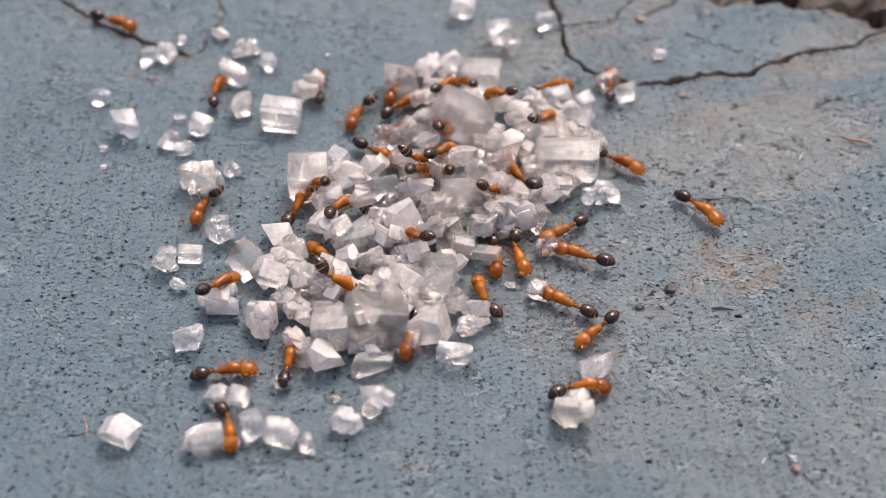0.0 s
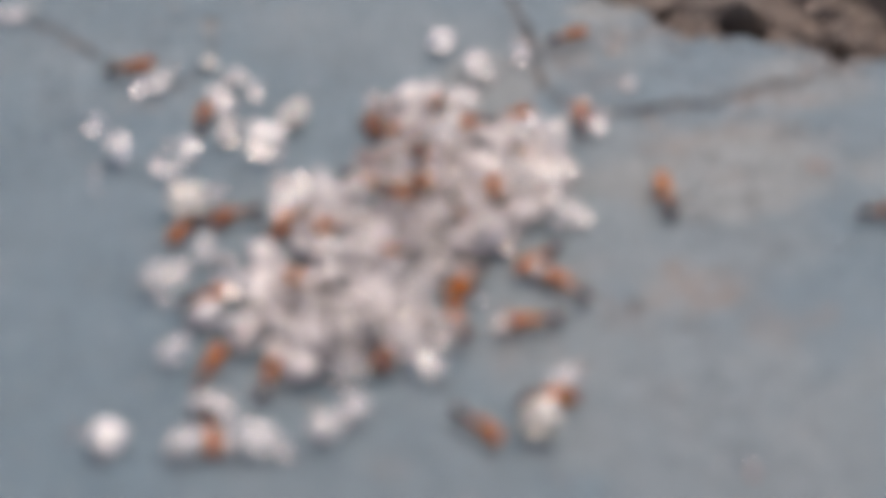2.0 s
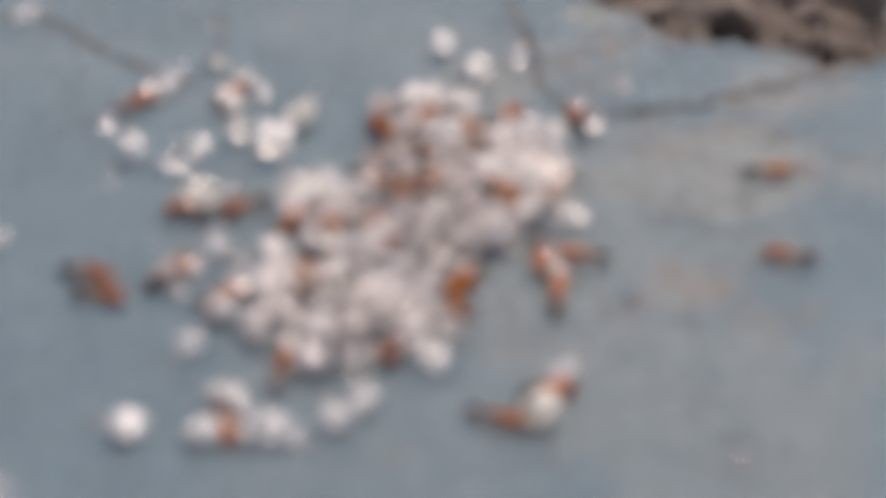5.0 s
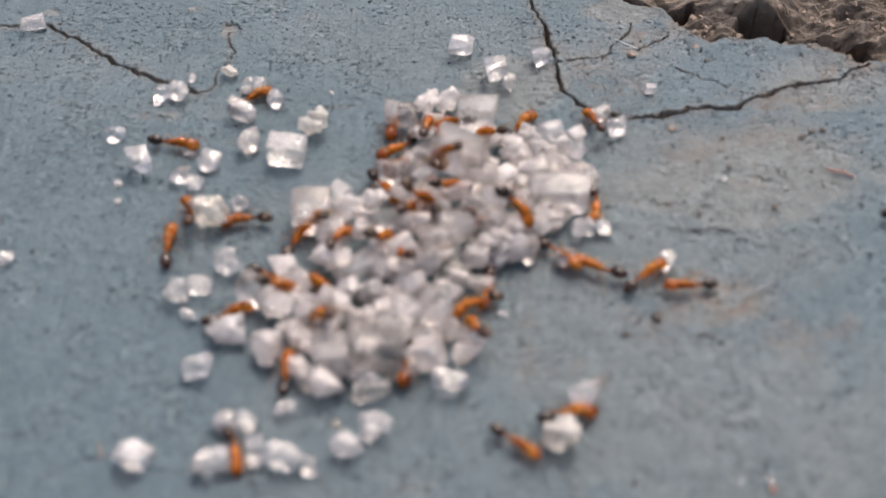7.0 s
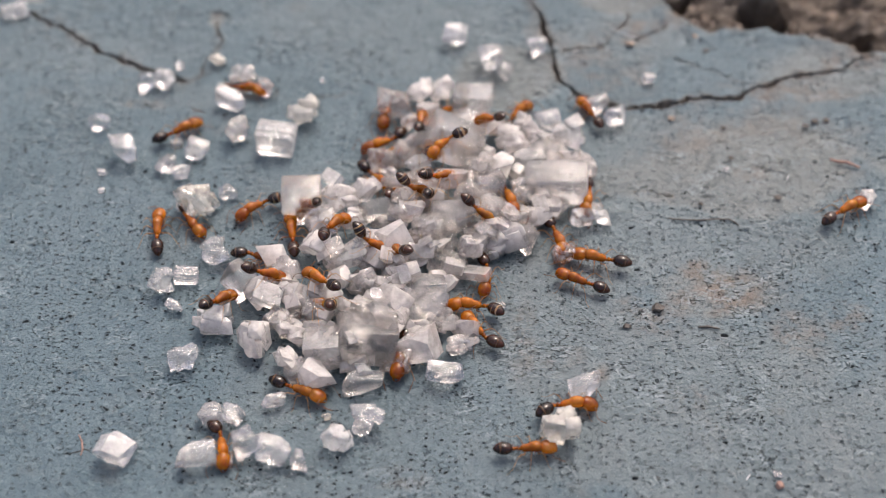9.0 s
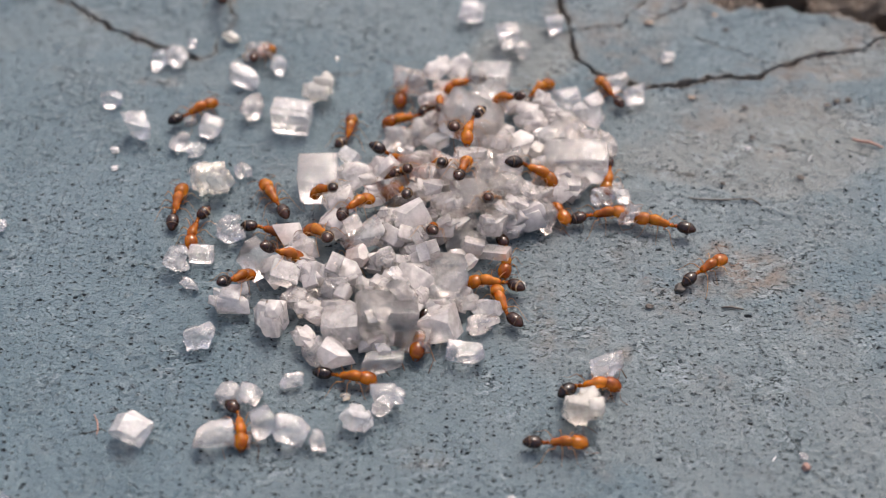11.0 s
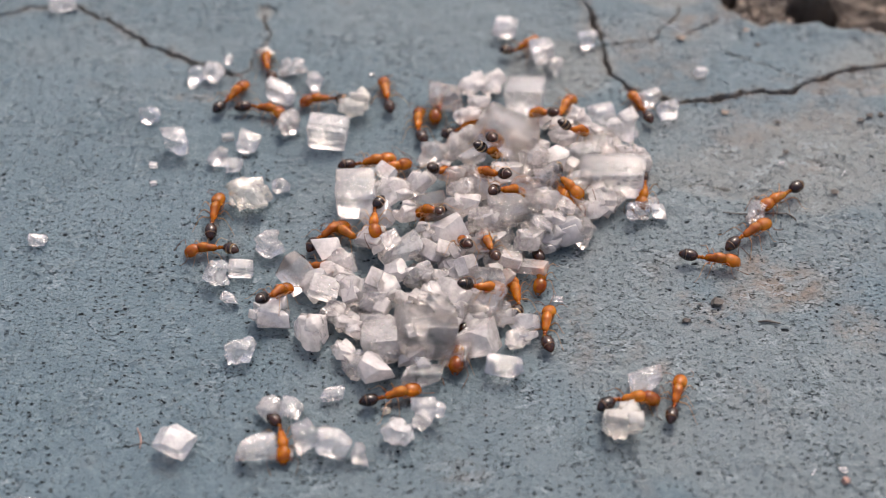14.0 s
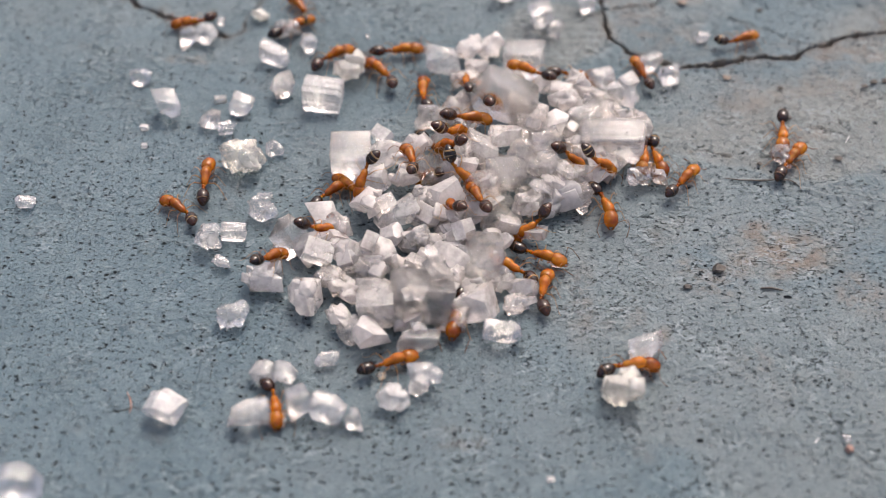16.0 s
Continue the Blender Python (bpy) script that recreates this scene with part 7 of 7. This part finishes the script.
    walk(herd[42], [(0.00, at(2.37, 1.16, 0.00, -155, 0)), (10.00, at(2.37, 1.16, 0.00, -155, 0)), (10.50, at(2.92, 0.96, 0.00, -107, 0)), (11.00, at(3.48, 0.75, 0.00, -58, 0)), (11.50, at(4.03, 0.54, 0.00, -10, 0)), (12.50, at(5.14, 0.48, 0.00, -6, 0)), (13.00, at(6.06, 0.28, 0.00, 8, 0)), (13.50, at(6.60, -0.50, 0.00, -40, 0)), (14.00, at(7.94, -1.23, 0.00, -9, 0)), (14.50, at(9.75, -1.10, 0.00, 14, 0)), (15.00, at(11.91, 0.64, 0.00, 27, 0)), (15.50, at(15.46, 3.01, 0.00, 20, 0)), (16.00, at(17.87, 3.51, 0.00, 11, 0))])
    walk(herd[43], [(0.00, at(4.61, 3.87, 0.00, 162, 0)), (3.00, at(4.61, 3.87, 0.00, 162, 0)), (4.75, at(5.30, 3.22, 0.00, 214, 0)), (6.50, at(6.00, 2.57, 0.00, 266, 0)), (9.00, at(5.73, 2.40, 0.00, 259, 0)), (16.00, at(5.73, 2.40, 0.00, 259, 0))])
    walk(herd[44], [(0.00, at(-1.80, 5.01, 0.00, -159, 0)), (10.00, at(-1.80, 5.01, 0.00, -159, 0)), (10.83, at(-1.20, 5.65, 0.00, -99, 0)), (11.67, at(-0.61, 6.29, 0.00, -39, 0)), (12.50, at(-0.01, 6.94, 0.00, 21, 0)), (13.00, at(0.25, 7.12, 0.00, 11, 0)), (13.50, at(1.49, 6.59, 0.39, 23, 34)), (14.00, at(2.98, 4.56, 1.18, 41, 38)), (14.50, at(4.94, 4.05, 0.65, 15, 32)), (15.00, at(5.63, 3.83, 0.00, -45, 0)), (15.50, at(5.94, 3.07, 0.00, -60, 0)), (16.00, at(6.17, 2.38, 0.00, -78, 0))])
    walk(herd[45], [(0.00, at(-19.46, -2.39, 0.00, 0, 0)), (3.50, at(-20.00, -2.14, 0.00, 1, 0)), (6.00, at(-8.13, -2.11, 0.00, -24, 0)), (6.50, at(-7.01, -2.15, 0.92, 17, 44)), (7.00, at(-6.88, -1.42, 0.00, -42, 0)), (7.50, at(-7.05, -1.11, 0.00, -41, 0)), (8.00, at(-7.05, -1.09, 0.00, -39, 0)), (9.00, at(-6.93, -0.83, 0.00, -24, 0)), (9.50, at(-7.18, -0.73, 0.00, -19, 0)), (10.00, at(-7.21, -0.64, 0.00, -26, 0)), (12.50, at(-7.14, -0.50, 0.00, -19, 0)), (13.00, at(-6.98, -0.13, 0.00, 32, 0)), (13.50, at(-6.72, -0.14, 0.00, 35, 0)), (14.00, at(-6.52, 0.07, 0.00, 39, 0)), (14.50, at(-6.35, 0.02, 0.00, 23, 0)), (15.00, at(-6.25, -0.07, 0.00, 27, 0)), (15.50, at(-6.23, 0.18, 0.00, 42, 0)), (16.00, at(-6.20, 0.35, 0.00, 42, 0))])
    walk(herd[46], [(0.00, at(-19.12, -3.73, 0.00, 0, 0)), (3.50, at(-19.62, -3.59, 0.00, 1, 0)), (6.00, at(-7.69, -3.07, 0.00, -17, 0)), (7.00, at(-6.66, -2.69, 1.04, 33, 44)), (7.50, at(-6.68, -2.39, 0.85, 42, 42)), (8.00, at(-6.72, -2.51, 1.00, 35, 44)), (9.00, at(-6.70, -2.61, 1.01, 27, 42)), (9.50, at(-6.67, -2.63, 1.02, 27, 44)), (10.00, at(-6.63, -2.69, 1.04, 29, 44)), (12.50, at(-6.72, -2.64, 1.01, 27, 44)), (13.00, at(-6.72, -2.61, 1.01, 28, 44)), (13.50, at(-6.68, -2.50, 0.93, 19, 44)), (14.00, at(-6.74, -1.66, 0.00, -21, 0)), (14.50, at(-6.50, -2.21, 0.60, 20, 38)), (15.00, at(-6.52, -2.19, 0.66, 22, 38)), (15.50, at(-6.55, -2.21, 0.68, 19, 34)), (16.00, at(-6.59, -2.17, 0.61, 21, 36))])
    walk(herd[47], [(0.00, at(-2.40, 0.27, 0.00, 0, 0)), (3.00, at(-2.40, 0.27, 0.00, 0, 0)), (7.00, at(-2.69, -0.68, 1.43, 60, 42)), (7.50, at(-2.81, -1.00, 1.14, 16, 44)), (8.00, at(-2.70, -0.98, 1.03, 20, 44)), (9.00, at(-2.84, -1.18, 1.18, 0, 44)), (9.50, at(-1.88, 0.23, 1.54, 66, 22)), (10.00, at(-2.03, 0.51, 1.37, 95, 20)), (12.50, at(-2.24, 0.85, 0.30, 141, 44)), (16.00, at(-2.24, 0.85, 0.30, 141, 44))])
    walk(herd[48], [(0.00, at(-12.40, 21.86, 0.00, 92, 0)), (10.00, at(-12.40, 21.86, 0.00, 92, 0)), (12.00, at(-8.90, 5.50, 0.71, 100, 26)), (12.50, at(-8.79, 3.73, 0.00, 107, 0)), (13.00, at(-8.27, 4.07, 0.00, 63, 0)), (13.50, at(-7.16, 4.35, 0.00, 42, 0)), (14.00, at(-4.57, 8.18, 0.00, 101, 0)), (14.50, at(-5.03, 7.81, 0.00, 113, 0)), (15.00, at(-5.04, 9.01, 0.00, 76, 0)), (15.50, at(-4.71, 9.02, 0.00, 51, 0)), (16.00, at(-3.89, 8.61, 0.00, 8, 0))])
    walk(herd[49], [(0.00, at(-14.42, 21.33, 0.00, 61, 0)), (10.00, at(-14.42, 21.33, 0.00, 61, 0)), (11.00, at(-10.60, 13.12, 0.44, 98, 22)), (12.00, at(-6.78, 4.92, 0.88, 135, 44)), (12.50, at(-8.08, 4.49, 0.00, 149, 0)), (13.00, at(-9.73, 5.90, 0.00, 133, 0)), (13.50, at(-11.76, 6.64, 0.00, 191, 0)), (13.67, at(-11.05, 6.83, 0.00, 242, 0)), (13.83, at(-10.34, 7.03, 0.00, 293, 0)), (14.00, at(-9.63, 7.22, 0.00, 344, 0)), (14.50, at(-9.26, 7.46, 0.00, 374, 0)), (15.00, at(-8.86, 7.34, 0.00, 368, 0)), (15.50, at(-7.28, 7.29, 0.00, 370, 0)), (16.00, at(-6.61, 8.24, 0.00, 396, 0))])
    walk(herd[50], [(0.00, at(-2.33, 7.48, 0.00, -108, 0)), (14.00, at(-2.33, 7.48, 0.00, -108, 0)), (14.50, at(-3.13, 6.45, 0.00, -134, 0)), (15.00, at(-3.47, 6.66, 0.00, -184, 0)), (15.50, at(-3.82, 6.87, 0.00, -234, 0)), (16.00, at(-4.54, 7.23, 0.00, -230, 0))])
    walk(load_a, [(0.00, at(4.02, -4.03, 0.00, 151) @ pose(1.15 * MM, 0, 0.42 * MM, 0, 0, 20)), (0.50, at(3.82, -3.99, 0.00, 143) @ pose(1.15 * MM, 0, 0.42 * MM, 0, 0, 20)), (1.00, at(3.62, -3.94, 0.00, 139) @ pose(1.15 * MM, 0, 0.42 * MM, 0, 0, 20)), (2.00, at(3.88, -4.20, 0.00, 188) @ pose(1.15 * MM, 0, 0.42 * MM, 0, 0, 20)), (3.00, at(3.58, -4.82, 0.00, 159) @ pose(1.15 * MM, 0, 0.42 * MM, 0, 0, 20)), (4.75, at(4.80, -3.30, 0.00, 94) @ pose(1.15 * MM, 0, 0.42 * MM, 0, 0, 20)), (6.50, at(6.01, -1.78, 0.00, 28) @ pose(1.15 * MM, 0, 0.42 * MM, 0, 0, 20)), (7.00, at(7.66, -1.21, 0.00, 40) @ pose(1.15 * MM, 0, 0.42 * MM, 0, 0, 20)), (7.50, at(9.04, -0.55, 0.00, 37) @ pose(1.15 * MM, 0, 0.42 * MM, 0, 0, 20)), (8.00, at(11.42, -0.05, 0.00, 17) @ pose(1.15 * MM, 0, 0.42 * MM, 0, 0, 20)), (8.50, at(13.36, 0.43, 0.00, 24) @ pose(1.15 * MM, 0, 0.42 * MM, 0, 0, 20)), (9.00, at(15.73, 1.71, 0.00, 32) @ pose(1.15 * MM, 0, 0.42 * MM, 0, 0, 20)), (9.50, at(17.86, 1.60, 0.00, 31) @ pose(1.15 * MM, 0, 0.42 * MM, 0, 0, 20)), (10.00, at(20.27, 2.17, 0.00, 21) @ pose(1.15 * MM, 0, 0.42 * MM, 0, 0, 20)), (16.00, at(20.27, 2.17, 0.00, 21) @ pose(1.15 * MM, 0, 0.42 * MM, 0, 0, 20))])
    walk(load_b, [(0.00, at(4.73, -1.76, 0.00, 159) @ pose(1.3 * MM, 0, 0.36 * MM, 0, 0, 20)), (0.50, at(4.66, -1.83, 0.00, 164) @ pose(1.3 * MM, 0, 0.36 * MM, 0, 0, 20)), (1.00, at(4.71, -1.87, 0.00, 157) @ pose(1.3 * MM, 0, 0.36 * MM, 0, 0, 20)), (2.00, at(5.23, -2.34, 0.00, 140) @ pose(1.3 * MM, 0, 0.36 * MM, 0, 0, 20)), (3.00, at(6.01, -1.44, 0.00, 176) @ pose(1.3 * MM, 0, 0.36 * MM, 0, 0, 20)), (7.00, at(5.76, -0.86, 0.00, 156) @ pose(1.3 * MM, 0, 0.36 * MM, 0, 0, 20)), (7.50, at(5.57, -0.86, 0.00, 150) @ pose(1.3 * MM, 0, 0.36 * MM, 0, 0, 20)), (8.00, at(5.53, -0.82, 0.00, 148) @ pose(1.3 * MM, 0, 0.36 * MM, 0, 0, 20)), (9.00, at(5.86, -0.89, 0.00, 165) @ pose(1.3 * MM, 0, 0.36 * MM, 0, 0, 20)), (9.50, at(6.17, -0.67, 0.00, 162) @ pose(1.3 * MM, 0, 0.36 * MM, 0, 0, 20)), (10.00, at(6.65, -0.45, 0.00, 161) @ pose(1.3 * MM, 0, 0.36 * MM, 0, 0, 20)), (12.50, at(9.41, 0.50, 0.00, 171) @ pose(1.3 * MM, 0, 0.36 * MM, 0, 0, 20)), (13.00, at(10.35, 0.90, 0.00, 215) @ pose(1.3 * MM, 0, 0.36 * MM, 0, 0, 20)), (13.50, at(10.79, 1.38, 0.00, 273) @ pose(1.3 * MM, 0, 0.36 * MM, 0, 0, 20)), (14.00, at(10.97, 2.03, 0.00, 216) @ pose(1.3 * MM, 0, 0.36 * MM, 0, 0, 20)), (14.50, at(11.47, 2.52, 0.00, 254) @ pose(1.3 * MM, 0, 0.36 * MM, 0, 0, 20)), (15.00, at(11.38, 2.80, 0.00, 263) @ pose(1.3 * MM, 0, 0.36 * MM, 0, 0, 20)), (15.50, at(11.56, 3.33, 0.00, 250) @ pose(1.3 * MM, 0, 0.36 * MM, 0, 0, 20)), (16.00, at(11.25, 3.77, 0.00, 261) @ pose(1.3 * MM, 0, 0.36 * MM, 0, 0, 20))])
    # stepping legs, three and three, in step with the way gone; feelers that sway
    for n, ant in enumerate(herd):
        way = course(ant)
        gone = [0.0]
        for (ax, ay), (bx, by) in zip(way, way[1:]):
            gone.append(gone[-1] + math.hypot(bx - ax, by - ay))
        legs = [o for o in ant.children if o.name.startswith("leg")]
        if gone[-1] > 12:
            for k, leg in enumerate(legs):
                rest = leg.matrix_basis.copy()
                side = 1 if k < 3 else -1
                phase = math.pi * ((k + (k >= 3)) % 2)
                rows = []
                for i in range(161):
                    pace = min(1.0, (gone[min(i + 1, 160)] - gone[max(i - 1, 0)]) / 0.5)
                    swing = 20 * pace * math.sin(gone[i] * 3.1 + phase)
                    lift = 9 * pace * max(0.0, math.cos(gone[i] * 3.1 + phase))
                    rows.append((i / 10, rest @ pose(0, 0, 0, -side * lift, 0, side * swing)))
                walk(leg, rows)
        rng = random.Random(500 + n)
        for head in (o for o in ant.children if o.name.startswith("head")):
            for feeler in (o for o in head.children if o.name.startswith("antenna")):
                walk(feeler, [(i * 0.4, pose(0, 0, 0, rng.uniform(-9, 9), rng.uniform(-8, 8), rng.uniform(-9, 9))) for i in range(41)])


motions()
